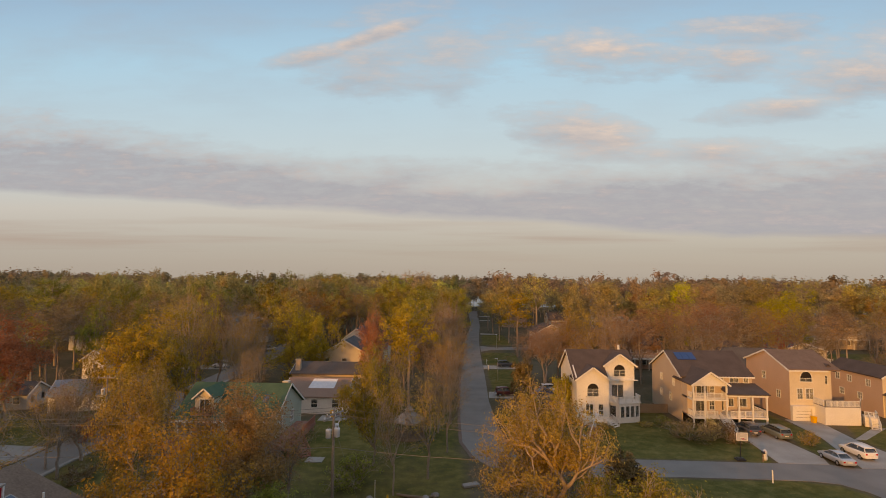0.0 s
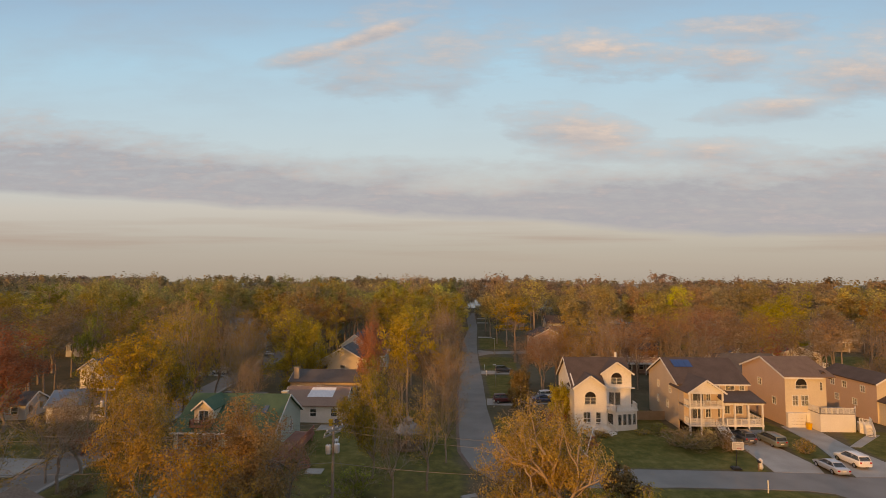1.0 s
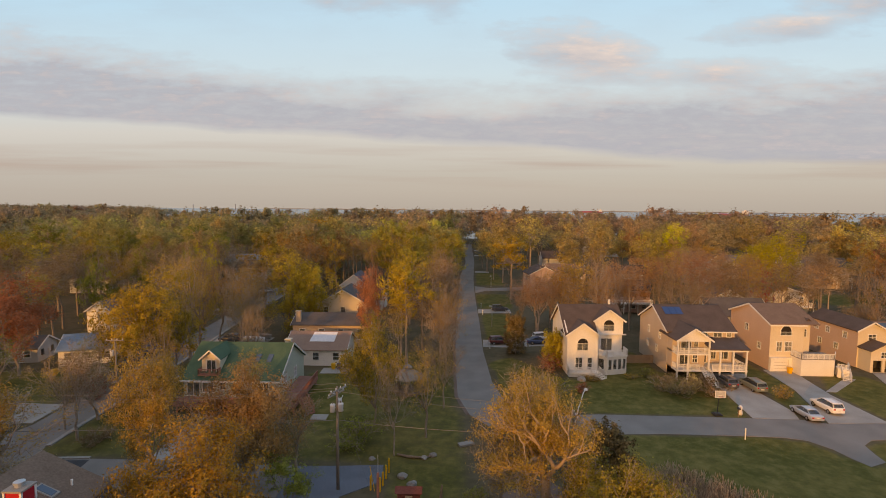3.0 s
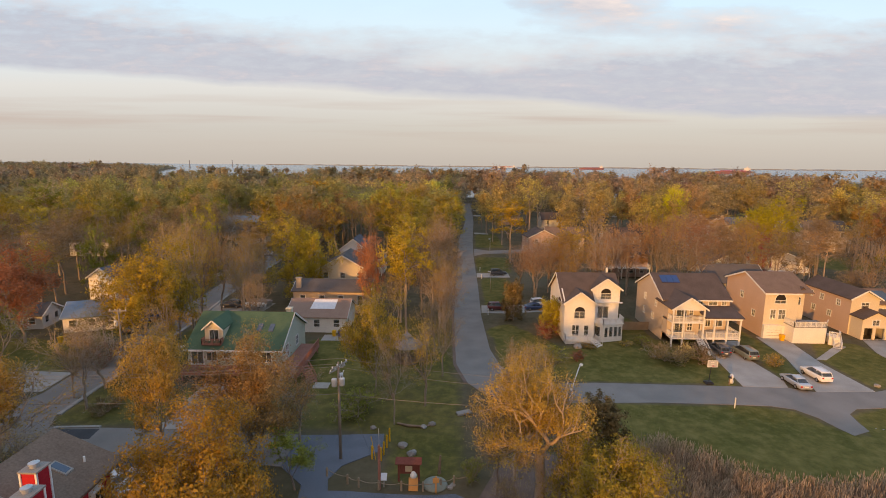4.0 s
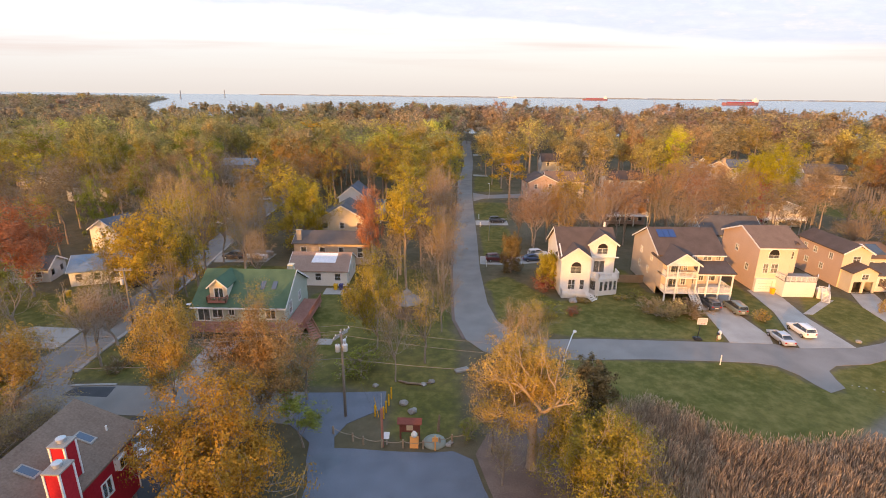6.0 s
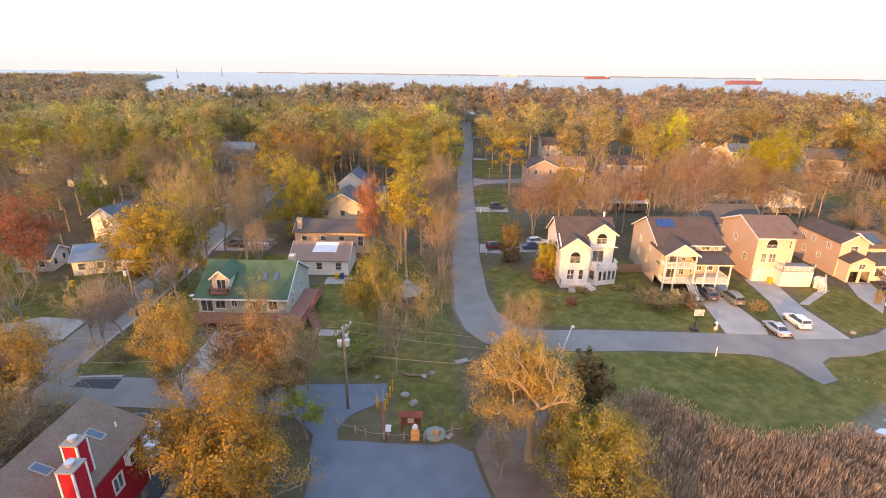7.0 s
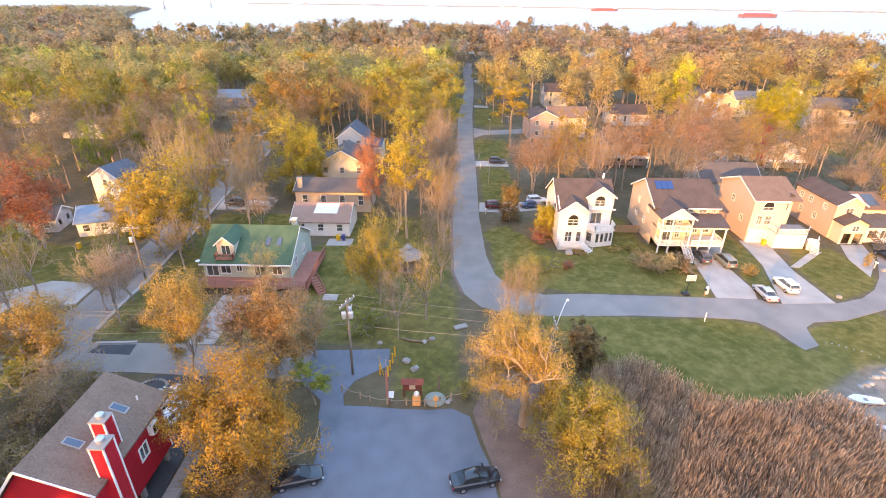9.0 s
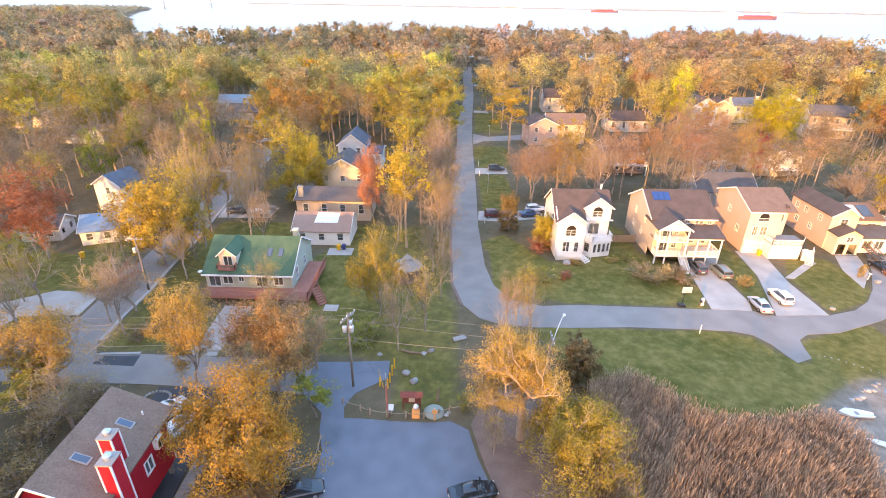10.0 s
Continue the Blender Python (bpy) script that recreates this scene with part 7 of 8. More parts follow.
sp = [(52.4 + k * 0.72, 57.4 - k * 0.42 + 0.3 * math.sin(k * 0.5)) for k in range(9)]
steps = thing("stepping_stones", (54, 56, 0), "line of pale stepping stones across the lawn", "garden path")
for x, y in sp:
    part("stepping_stone", Mesh().lathe([(0.15, -0.1), (0.15, -0.03), (0.12, -0.02)], 8, (x, y, -0.02)), STONE, steps)
dock = thing("dock", (57, 50.5, 0), "small grey-blue floating dock in the inlet", "dock")
part("deck", Mesh().box(56.0, 58.4, 49.6, 51.4, -0.3, -0.12), PALE_ROOF, dock)
for x in (56.1, 58.3):
    part("pile", Mesh().tube([(x, 49.8, -1.5), (x, 49.8, 0.9)], 0.1, 8), BROWN_WOOD, dock)


# ---- trees ----
class Wood:
    """Tapered limbs gathered in arrays."""

    def __init__(self):
        self.v, self.q, self.n = [], [], 0

    def limb(self, pts, r0, r1, sides):
        pts = np.asarray(pts, float)
        k = len(pts)
        d = np.gradient(pts, axis=0)
        d /= np.linalg.norm(d, axis=1)[:, None] + 1e-9
        ref = np.where(np.abs(d[:, 2:3]) > 0.9, [[1.0, 0, 0]], [[0, 0, 1.0]])
        s = np.cross(d, ref)
        s /= np.linalg.norm(s, axis=1)[:, None] + 1e-9
        u = np.cross(s, d)
        r = np.linspace(r0, r1, k)[:, None, None]
        a = np.arange(sides) * 2 * np.pi / sides
        ring = pts[:, None] + r * (s[:, None] * np.cos(a)[None, :, None] + u[:, None] * np.sin(a)[None, :, None])
        self.v.append(ring.reshape(-1, 3))
        i, j = np.meshgrid(np.arange(k - 1), np.arange(sides), indexing="ij")
        a0, a1 = i * sides + j, i * sides + (j + 1) % sides
        self.q.append(np.stack([a0, a1, a1 + sides, a0 + sides], -1).reshape(-1, 4) + self.n)
        self.n += k * sides


    def sprig(self, a, b, r):
        """A hair-thin twig: one narrow blade."""
        d = b - a
        s = np.cross(d, [0.3, 0.9, 0.2])
        s *= r / (np.linalg.norm(s) + 1e-9)
        self.v.append(np.array([a - s, a + s, b + s * 0.5, b - s * 0.5]))
        self.q.append(np.arange(4)[None] + self.n)
        self.n += 4


def unit(v):
    return v / (math.sqrt(float(v @ v)) + 1e-9)


def grow(seed, h, rad, clear, levels=4, forks=5, leader=False, limbs=12, rise=0.75, ratio=0.74, thick=1.0, twigs=3, twig=0.8, wild=0.26):
    """A tree's wood and its twigs. It forks again and again from a trunk that is clear up to a share of its height;
    leader: the trunk goes on to the top, with limbs all round it."""
    g = np.random.default_rng(seed)
    parts, tips = [], []
    r0 = 0.0125 * h * thick

    def branch(p, d, length, r, level):
        pts = [p]
        for _ in range(3):
            d = unit(d + g.normal(0, wild * 0.55, 3) + np.array([0, 0, 0.07]))
            pts.append(pts[-1] + d * length / 3)
        parts.append((pts, r, r * 0.66, level))
        if level == 0:
            tips.append((pts[1], pts[3], d))
            return
        side = unit(np.cross(d, g.normal(0, 1, 3)))
        for k, s in enumerate((1, -1)):
            branch(pts[3], unit(d + side * s * g.uniform(0.3, 0.72) + g.normal(0, wild * 0.5, 3)), length * ratio * g.uniform(0.78, 1.15), r * 0.66, level - 1)
        if g.random() < 0.75:
            other = unit(np.cross(d, side) * g.choice((-1, 1)) + d * 0.7 + g.normal(0, 0.3, 3))
            branch(pts[1], other, length * ratio * g.uniform(0.6, 0.95), r * 0.5, level - 1)

    n = 7
    t = np.linspace(0, 1, n)
    top = 0.88 if leader else clear
    wander = np.cumsum(g.normal(0, h * 0.011, (n, 2)), axis=0) * t[:, None]
    trunk = np.stack([wander[:, 0], wander[:, 1], h * top * t], 1)
    parts.append((list(trunk), r0, r0 * (0.22 if leader else 0.8), levels + 1))
    if leader:
        for i in range(limbs):
            s = clear / top + (1 - clear / top) * (i + g.uniform(0, 0.8)) / limbs
            rel = (s * top - clear) / (1 - clear)
            p = np.array([np.interp(s, t, trunk[:, c]) for c in range(3)])
            az = i * 2.4 + g.uniform(-0.5, 0.5)
            env = rad * math.sqrt(max(0.06, 1 - ((rel - 0.4) / 0.66) ** 2))
            branch(p, unit(np.array([math.cos(az), math.sin(az), rise + 0.6 * rel])), env * 0.42 * g.uniform(0.75, 1.15), r0 * 0.42 * (1.1 - 0.7 * rel), levels)
    else:
        for i in range(forks):
            az = (i + g.uniform(-0.3, 0.3)) * 6.283 / forks
            p = trunk[-1] - np.array([0, 0, g.uniform(0, 0.22) * clear * h])
            out = g.uniform(0.55, 1.1) if i else 0.15
            branch(p, unit(np.array([math.cos(az) * out, math.sin(az) * out, rise + 0.35])), (1 - clear) * h * 0.3 * g.uniform(0.85, 1.1), r0 * g.uniform(0.42, 0.62), levels)
    ends = np.array([q[1] for q in tips])
    reach = np.percentile(np.hypot(ends[:, 0], ends[:, 1]), 93)
    peak = np.percentile(ends[:, 2], 98)
    k, foot = rad / reach, clear * h * 0.8
    kz = (h * 0.975 - foot) / (peak - foot)

    def fitted(p):
        p = np.array(p, float)
        return np.array([p[0] * k, p[1] * k, p[2] if p[2] < foot else foot + (p[2] - foot) * kz])

    wood, out = Wood(), []
    for pts, ra, rb, level in parts:
        pts = np.array([fitted(p) for p in pts])
        if level > 1:
            wood.limb(pts if level > 2 else pts[[0, 2, 3]], max(ra, 0.03), max(rb, 0.022), 6 if level > levels else 4 if level > 3 else 3)
        elif level == 1:
            wood.limb(pts[[0, 3]], max(ra, 0.026), 0.016, 3)
        else:
            wood.sprig(pts[0], pts[3], 0.017)
    for p, q, d in tips:
        p, q = fitted(p), fitted(q)
        out.append((p, q))
        for _ in range(twigs):
            o = p + (q - p) * g.uniform(0.1, 1.0)
            e = o + unit(d + g.normal(0, 0.75, 3)) * twig * g.uniform(0.5, 1.2)
            wood.sprig(o, e, 0.013)
            out.append((o, e))
    return wood, np.array(out)


def leaves(ends, count, size, spread, seed):
    """Young leaves gathered in tufts round the twigs, each a small blade turned outwards."""
    g = np.random.default_rng(seed)
    full = g.gamma(1.6, 1.0, len(ends))
    i = g.choice(len(ends), count, p=full / full.sum())
    t = g.uniform(0.3, 1.1, (count, 1))
    off = g.normal(0, spread, (count, 3))
    p = ends[i, 0] + (ends[i, 1] - ends[i, 0]) * t + off
    mid = ends[:, 1].mean(axis=0)
    out = (p - mid) / (np.abs(ends[:, 1] - mid).max(axis=0) + 1e-6) * 1.1 + off / spread * 0.4 + g.normal(0, 0.26, (count, 3))
    a = np.cross(out, g.normal(0, 1, (count, 3)))
    a /= np.linalg.norm(a, axis=1)[:, None] + 1e-9
    b = np.cross(a, out)
    b /= np.linalg.norm(b, axis=1)[:, None] + 1e-9
    s = size * g.uniform(0.6, 1.3, (count, 1))
    v = np.stack([p - a * s, p + b * s * 0.62 + a * s * 0.25, p - b * s * 0.62 + a * s * 0.4], 1).reshape(-1, 3)
    return v, np.arange(count * 3).reshape(-1, 3)


NONE = np.zeros((0, 3), np.int32)
NO_QUADS = np.zeros((0, 4), np.int32)


class Kind:
    """One grown pattern of tree: the wood and the leaves, each one mesh that its trees share."""

    def __init__(self, seed, h, rad, clear, count, size, spread, bark=None, **more):
        wood, ends = grow(seed, h, rad, clear, **more)
        self.h, self.rad = h, rad
        self.wood_v, self.wood_q = np.concatenate(wood.v), np.concatenate(wood.q)
        self.leaf_v, self.leaf_t = leaves(ends, count, size, spread, seed + 50)
        self.trunk = fast_mesh("trunk", self.wood_v, self.wood_q, NONE, [bark or BARK])
        self.crown = fast_mesh("crown", self.leaf_v, NO_QUADS, self.leaf_t, [LEAF["orange"]])


def tree(kind, x, y, h, rad, colour, label="", group="trees", rz=0.0, name="tree", category="tree", z=-0.12):
    ob = new(name)
    ob.empty_display_size = 0.3
    sz, sr = h / kind.h, rad / kind.rad
    ob.matrix_basis = pose(x, y, z, 0, 0, rz)
    for nm, me in (("trunk", kind.trunk), ("crown", kind.crown)):
        c = new(nm, me)
        c.parent = ob
        c.scale = (sr, sr, sz)
        if nm == "crown":
            c.material_slots[0].link = "OBJECT"
            c.material_slots[0].material = LEAF[colour]
    return tagged(ob, label or LABELS[colour], category, group)


LABELS = {
    "gold": "spring tree with bright golden young leaves", "orange": "tall tree with sparse orange buds", "olive": "tall tree with thin olive-yellow leaves",
    "russet": "bare-limbed tree with russet buds", "rose": "slender tree with rosy buds", "amber": "broad tree in amber young leaf", "crimson": "slender tree in bright red young leaf", "coral": "slender tree in coral-pink young leaf", "red": "rounded tree with dark red young leaves",
    "lime": "broad tree in fresh lime-green leaf", "green": "tree with thin green spring leaves", "brown": "nearly bare tree with fine brown twigs",
    "dark": "dense dark evergreen tree", "purple": "low shrub with purple leaves", "blossom": "small tree with pale blossom",
}
TALL = [Kind(k, 22, 5.0, c, 3400, 0.25, 0.34, levels=3, leader=True, limbs=11, rise=0.7, twigs=0) for k, c in ((11, 0.36), (12, 0.44), (13, 0.3), (14, 0.4))]
ROUND = [Kind(k, 17, 6.0, 0.26, 4600, 0.24, 0.36, levels=4, forks=4, rise=0.7, twigs=0) for k in (21, 22, 23)]
BROAD = [Kind(k, 15, 6.0, 0.2, 15000, 0.16, 0.30, levels=5, forks=5, rise=0.6, twigs=1) for k in (25, 26, 27)]
SPARSE = [Kind(k, 16, 4.2, 0.34, 3000, 0.11, 0.26, levels=4, forks=5, rise=1.0, twigs=3, twig=0.9) for k in (31, 32, 33)]
STEMS = [Kind(k, 18, 3.6, 0.5, 2300, 0.16, 0.30, levels=3, leader=True, limbs=9, rise=1.2, twigs=3, twig=1.1, thick=0.85) for k in (35, 36, 37)]
GLOBE = [Kind(k, 18, 6.6, 0.18, 19000, 0.2, 0.42, levels=5, forks=6, rise=0.6, twigs=1) for k in (65, 66)]
BUSH = [Kind(k, 3.0, 1.9, 0.05, 2000, 0.10, 0.13, levels=4, forks=6, rise=0.5, twigs=1, twig=0.3, thick=1.2) for k in (41, 42)]
CEDAR = Kind(51, 7, 2.2, 0.04, 6500, 0.17, 0.17, levels=2, leader=True, limbs=40, rise=-0.1, twigs=2, twig=0.4)
OAK = Kind(61, 15.2, 5.6, 0.4, 25000, 0.105, 0.24, PALE_BARK, levels=5, forks=5, rise=0.85, thick=3.0, ratio=0.8, twigs=2, twig=0.7, wild=0.36)
GOLD = Kind(62, 12, 6.6, 0.05, 44000, 0.135, 0.3, levels=6, forks=7, rise=0.42, thick=1.5, twigs=1)
OLIVE = Kind(63, 9.4, 5.0, 0.05, 44000, 0.12, 0.3, levels=6, forks=7, rise=0.45, thick=1.2, twigs=1)

prng = random.Random(17)
NEAR = []


def put(kinds, rows, colour, **more):
    for x, y, h, rad in rows:
        k = kinds[prng.randrange(len(kinds))] if isinstance(kinds, list) else kinds
        tree(k, x, y, h, rad, colour, rz=prng.uniform(0, 360), **more)
        NEAR.append((x, y, rad))


tree(OAK, 8.8, 41.2, 15.2, 5.6, "orange", "tall pale-barked oak with orange buds, lit by low sun", rz=20)
tree(GOLD, -19.3, 36.4, 12.0, 6.6, "amber", "broad multi-stemmed tree in golden young leaf", rz=70)
tree(OLIVE, 13.4, 36.4, 9.4, 5.2, "olive", "dense low tree in olive-yellow young leaf", rz=10)
tree(CEDAR, 17.2, 50.6, 6.8, 2.6, "dark", "dense brown-green cedar beside the lawn", rz=0)
NEAR += [(8.2, 40.4, 4), (-18.9, 36.4, 7), (13.6, 36.2, 5), (17.2, 50.6, 2.5)]
# round the lot and the gazebo
put(SPARSE, [(7.2, 46.0, 14, 3.2), (5.1, 43.4, 9.5, 2.4), (5.7, 38.8, 5.5, 2.0), (-6.2, 56.3, 11.5, 2.4), (-0.6, 70.5, 11, 2.8), (11.5, 46.5, 10, 3)], "brown")
put(SPARSE, [(9.2, 62.0, 9.0, 2.4), (12.6, 61.6, 9.5, 2.6), (-2.7, 61.1, 12.4, 3.8), (11.0, 64.5, 6.5, 2.2)], "orange")
put(BROAD, [(-9.8, 64.6, 14.6, 4.4)], "olive")
put(ROUND, [(-14.4, 43.6, 6.2, 2.9)], "green")
# along the lane
put(TALL, [(-7.6, 88.6, 20.4, 5.0), (-9.4, 95.5, 18.5, 4.6), (19.4, 158, 20.6, 8.2)], "gold")
put(BROAD, [(-15.9, 101.5, 16.6, 3.9)], "coral")
put(SPARSE, [(-0.4, 84, 12, 3.8), (-1.6, 92, 16, 4.2), (-0.2, 104, 17, 4.6), (-5.6, 101, 17, 4.4), (-2.0, 113, 18, 4.8), (-9.6, 108, 16, 4.0), (-3.4, 124, 19, 5.0)], "russet")
put(TALL, [(-10, 122, 20, 5.4), (-2.8, 139, 21, 5.8), (-12.6, 137, 21, 5.8), (-1.6, 156, 21, 6.0), (-11.5, 158, 22, 6.2)], "olive")
put(TALL, [(-3, 178, 21, 6.4), (-1.2, 200, 21, 6.8), (-14, 186, 22, 6.6), (-23, 172, 21, 6.0), (-26, 262, 22, 9.5)], "gold")
# between the two streets
put(GLOBE, [(-34.5, 113.5, 18.5, 7.2)], "gold")
put(TALL, [(-48.4, 198, 25.5, 8.0)], "gold")
put(ROUND, [(-51, 163, 21, 7.6), (-43, 152, 20, 6.0), (-58, 175, 20, 6.6)], "orange")
put(STEMS, [(-24, 151, 19, 4.4), (-18, 163, 20, 4.6), (-31, 160, 20, 4.8), (-38, 176, 21, 5.2), (-27, 180, 20, 4.6)], "russet")
put(SPARSE, [(-41.6, 101, 17, 4.4), (-42.4, 110, 16, 4.4), (-39.3, 92, 17, 3.8)], "orange")
put(SPARSE, [(-46.6, 87.5, 21.5, 5.0), (-48.4, 94.5, 20, 4.6), (-47.6, 101, 17, 4.4)], "orange")
put(SPARSE, [(-27.8, 66.6, 9.5, 2.8)], "gold")
put(GLOBE, [(-49.8, 78.8, 17.8, 6.8)], "gold")
put(BROAD, [(-30.6, 48.6, 14.2, 4.6)], "orange")
put(BROAD, [(-20.2, 48.4, 13.2, 6.0)], "russet")
put(SPARSE, [(-25.2, 50.2, 10.5, 4.4), (-16.4, 52.0, 9.5, 3.4), (-20.2, 58.0, 8.0, 3.2)], "rose")
put(BROAD, [(-17.2, 31.4, 5.0, 3.6)], "russet")
# west of the left street
put(BROAD, [(-46.4, 45.6, 12.0, 5.2)], "orange")
put(SPARSE, [(-45.6, 58.6, 11.5, 3.8), (-41, 41.0, 7.5, 4.2), (-53.5, 43.5, 11, 4.6), (-60, 58.0, 10.5, 3.8)], "brown")
put(BROAD, [(-73.0, 81.5, 16.6, 8.2)], "red")
put(STEMS, [(-66, 116, 17, 4), (-71, 121, 18, 4.4), (-85, 104, 16, 4.6), (-79, 126, 18, 4.2), (-90, 113, 17, 4.6), (-62, 122, 17, 3.8), (-97, 127, 19, 5), (-84, 138, 19, 4.6), (-73, 134, 19, 4.4), (-66, 139, 19, 4.2), (-103, 110, 17, 5), (-110, 122, 18, 5)], "brown")
put(STEMS, [(-83, 97, 15, 4.4), (-93, 96, 15, 4.6), (-76, 114, 17, 4.2), (-100, 140, 20, 5)], "olive")
put(SPARSE, [(-61.5, 64.5, 13, 4.0), (-55.8, 74, 9, 3.0)], "green")
put(SPARSE, [(-49.4, 61.5, 10.5, 3.2), (-58.2, 80.5, 11, 3.4)], "orange")
put(ROUND, [(-66, 66.5, 12, 4.0), (-77, 124, 19, 4.4), (-80.5, 112, 17, 4.2), (-68, 130, 18, 3.8)], "green")
put(ROUND, [(-63.6, 129.5, 20, 4.0)], "lime")
put(ROUND, [(-102, 141, 21, 6.4), (-92, 152, 20, 6.0), (-112, 150, 21, 6.6)], "olive")
put(SPARSE, [(-88, 128, 18, 7), (-98, 118, 16, 7), (-90, 106, 15, 5.5), (-106, 132, 19, 8), (-72, 142, 18, 6), (-85, 118, 16, 5), (-62, 146, 18, 5), (-95, 104, 15, 5), (-70, 152, 19, 5.4), (-79, 134, 18, 5.6)], "brown")
put(ROUND, [(-92, 180, 22, 8.0), (-104, 196, 21, 8.0), (-80, 170, 20, 7.0)], "green")
# behind the raised houses
put(ROUND, [(32, 126, 18.0, 7.4)], "orange")
put(ROUND, [(46.4, 128, 17.0, 6.4), (80.9, 222, 20, 6.8)], "rose")
put(STEMS, [(38, 121, 15, 3.8), (43, 119, 15.5, 3.6), (52, 127, 17, 4.2), (57, 123, 16, 3.8), (62, 129, 19, 4.4), (66, 125, 17, 4.0), (70, 131, 18.5, 4.2), (75, 126, 16, 4.0), (61, 137, 18, 4.4), (69, 139, 18, 4.6), (79, 134, 17, 4.2)], "rose")
put(STEMS, [(72.4, 122, 18, 4.0), (84, 128, 16, 3.6), (27, 119, 15, 4.0), (35, 115, 13, 3.6)], "orange")
put(SPARSE, [(20.5, 115, 13.5, 4.8), (24.5, 121, 15, 4.6), (17.5, 120, 12, 4.0), (98, 118, 7.5, 5), (106, 116, 7, 5), (112, 122, 8, 6), (103, 111, 6.5, 4.6), (119, 117, 8, 6)], "rose")
put(GLOBE, [(82.5, 190, 22.0, 7.0), (101.5, 161, 21.0, 8.4)], "lime")
put(BROAD, [(82.5, 131, 14.0, 2.6)], "crimson", label="slender tree in bright red young leaf")
put(CEDAR, [(13.2, 98.0, 8.5, 2.2)], "dark", name="evergreen_tree")
put(CEDAR, [(19.2, 90.5, 7.0, 2.0), (20.0, 93.0, 5.5, 1.7)], "olive", name="evergreen_tree", label="feathery golden-green conifer beside a white house")
put(SPARSE, [(-47.3, 64.6, 8.5, 4.4), (-41, 41.0, 6.5, 4.2), (-19.9, 47.2, 8.0, 4.0), (-24.9, 47.0, 8.5, 3.4), (-34.7, 85.5, 12, 3.2), (-2.2, 79, 9.5, 3.6), (55, 131, 14, 4.6), (63, 128, 14, 4.4), (71, 126, 13, 4.4)], "brown")
put(SPARSE, [(-43.4, 104.5, 14, 4.4), (-44.2, 74.6, 11, 3.6), (-45.4, 46.0, 10, 6.6), (-0.9, 92, 14, 4.2), (-41.5, 97, 13, 4)], "orange")
put(ROUND, [(-51.0, 99.5, 15, 5.6), (-46.8, 43.2, 7.0, 4.8), (-46.2, 82.5, 14, 3.8)], "olive")
put(SPARSE, [(29, 127, 14, 6.0), (20.5, 117, 13.5, 4.8), (24.5, 121, 15, 4.6), (36, 118, 13, 4.6), (42, 122, 15, 4.4), (98, 118, 6.5, 5), (106, 116, 6, 5), (112, 122, 7, 6), (100, 110, 5.5, 4.6)], "rose")
put(SPARSE, [(-0.6, 104, 16, 4.4), (-9.6, 91.5, 12, 3.4), (-1.6, 117, 17, 4.6), (-3.4, 131, 18, 5.0)], "brown")
put(SPARSE, [(-3.5, 109, 15, 4.2), (-1.0, 98, 13, 3.8)], "russet")
put(BUSH, [(-41, 34, 3.2, 2.6), (-43, 38.5, 3.6, 3.0), (-40.5, 29.5, 3.0, 2.6), (-46, 35.5, 3.4, 3.2), (-40.8, 44.6, 2.8, 2.6)], "brown", name="shrub", category="shrub", group="shrubs", label="tangled brown thicket beside the red house")
put(BUSH, [(15.5, 76.5, 2.8, 3.2)], "olive", name="shrub", category="shrub", group="shrubs", label="big round olive shrub beside the lane")
put(BUSH, [(18.2, 88.6, 2.8, 2.3)], "purple", name="shrub", category="shrub", group="shrubs")
put(BUSH, [(-11.0, 58.5, 3.6, 3.0), (2.8, 45.6, 2.6, 1.2), (34.2, 85.0, 1.8, 1.4), (42.5, 86.2, 1.6, 1.6)], "green", name="shrub", category="shrub", group="shrubs", label="rounded green garden shrub")
put(BUSH, [(35.2, 77.6, 3.0, 3.2), (40.8, 78.0, 2.7, 2.8), (-42.5, 58, 2.0, 2.0)], "brown", name="shrub", category="shrub", group="shrubs", label="grey-brown bare garden shrub")
put(BUSH, [(38.5, 77.4, 3.4, 1.3)], "blossom", name="shrub", category="shrub", group="shrubs", label="small shrub with pale blossom")
put(BUSH, [(52.0, 76.2, 2.2, 1.2), (74.8, 80.5, 2.6, 1.0), (24.2, 83.2, 0.9, 1.6), (31.5, 84.8, 0.8, 1.4)], "orange", name="shrub", category="shrub", group="shrubs", label="low orange-brown garden shrub")
put(BUSH, [(-52.6, 72.5, 3.4, 2.2), (80.4, 81.2, 1.2, 1.0), (21.2, 77.5, 1.6, 1.3)], "red", name="shrub", category="shrub", group="shrubs", label="low red-leaved garden shrub")

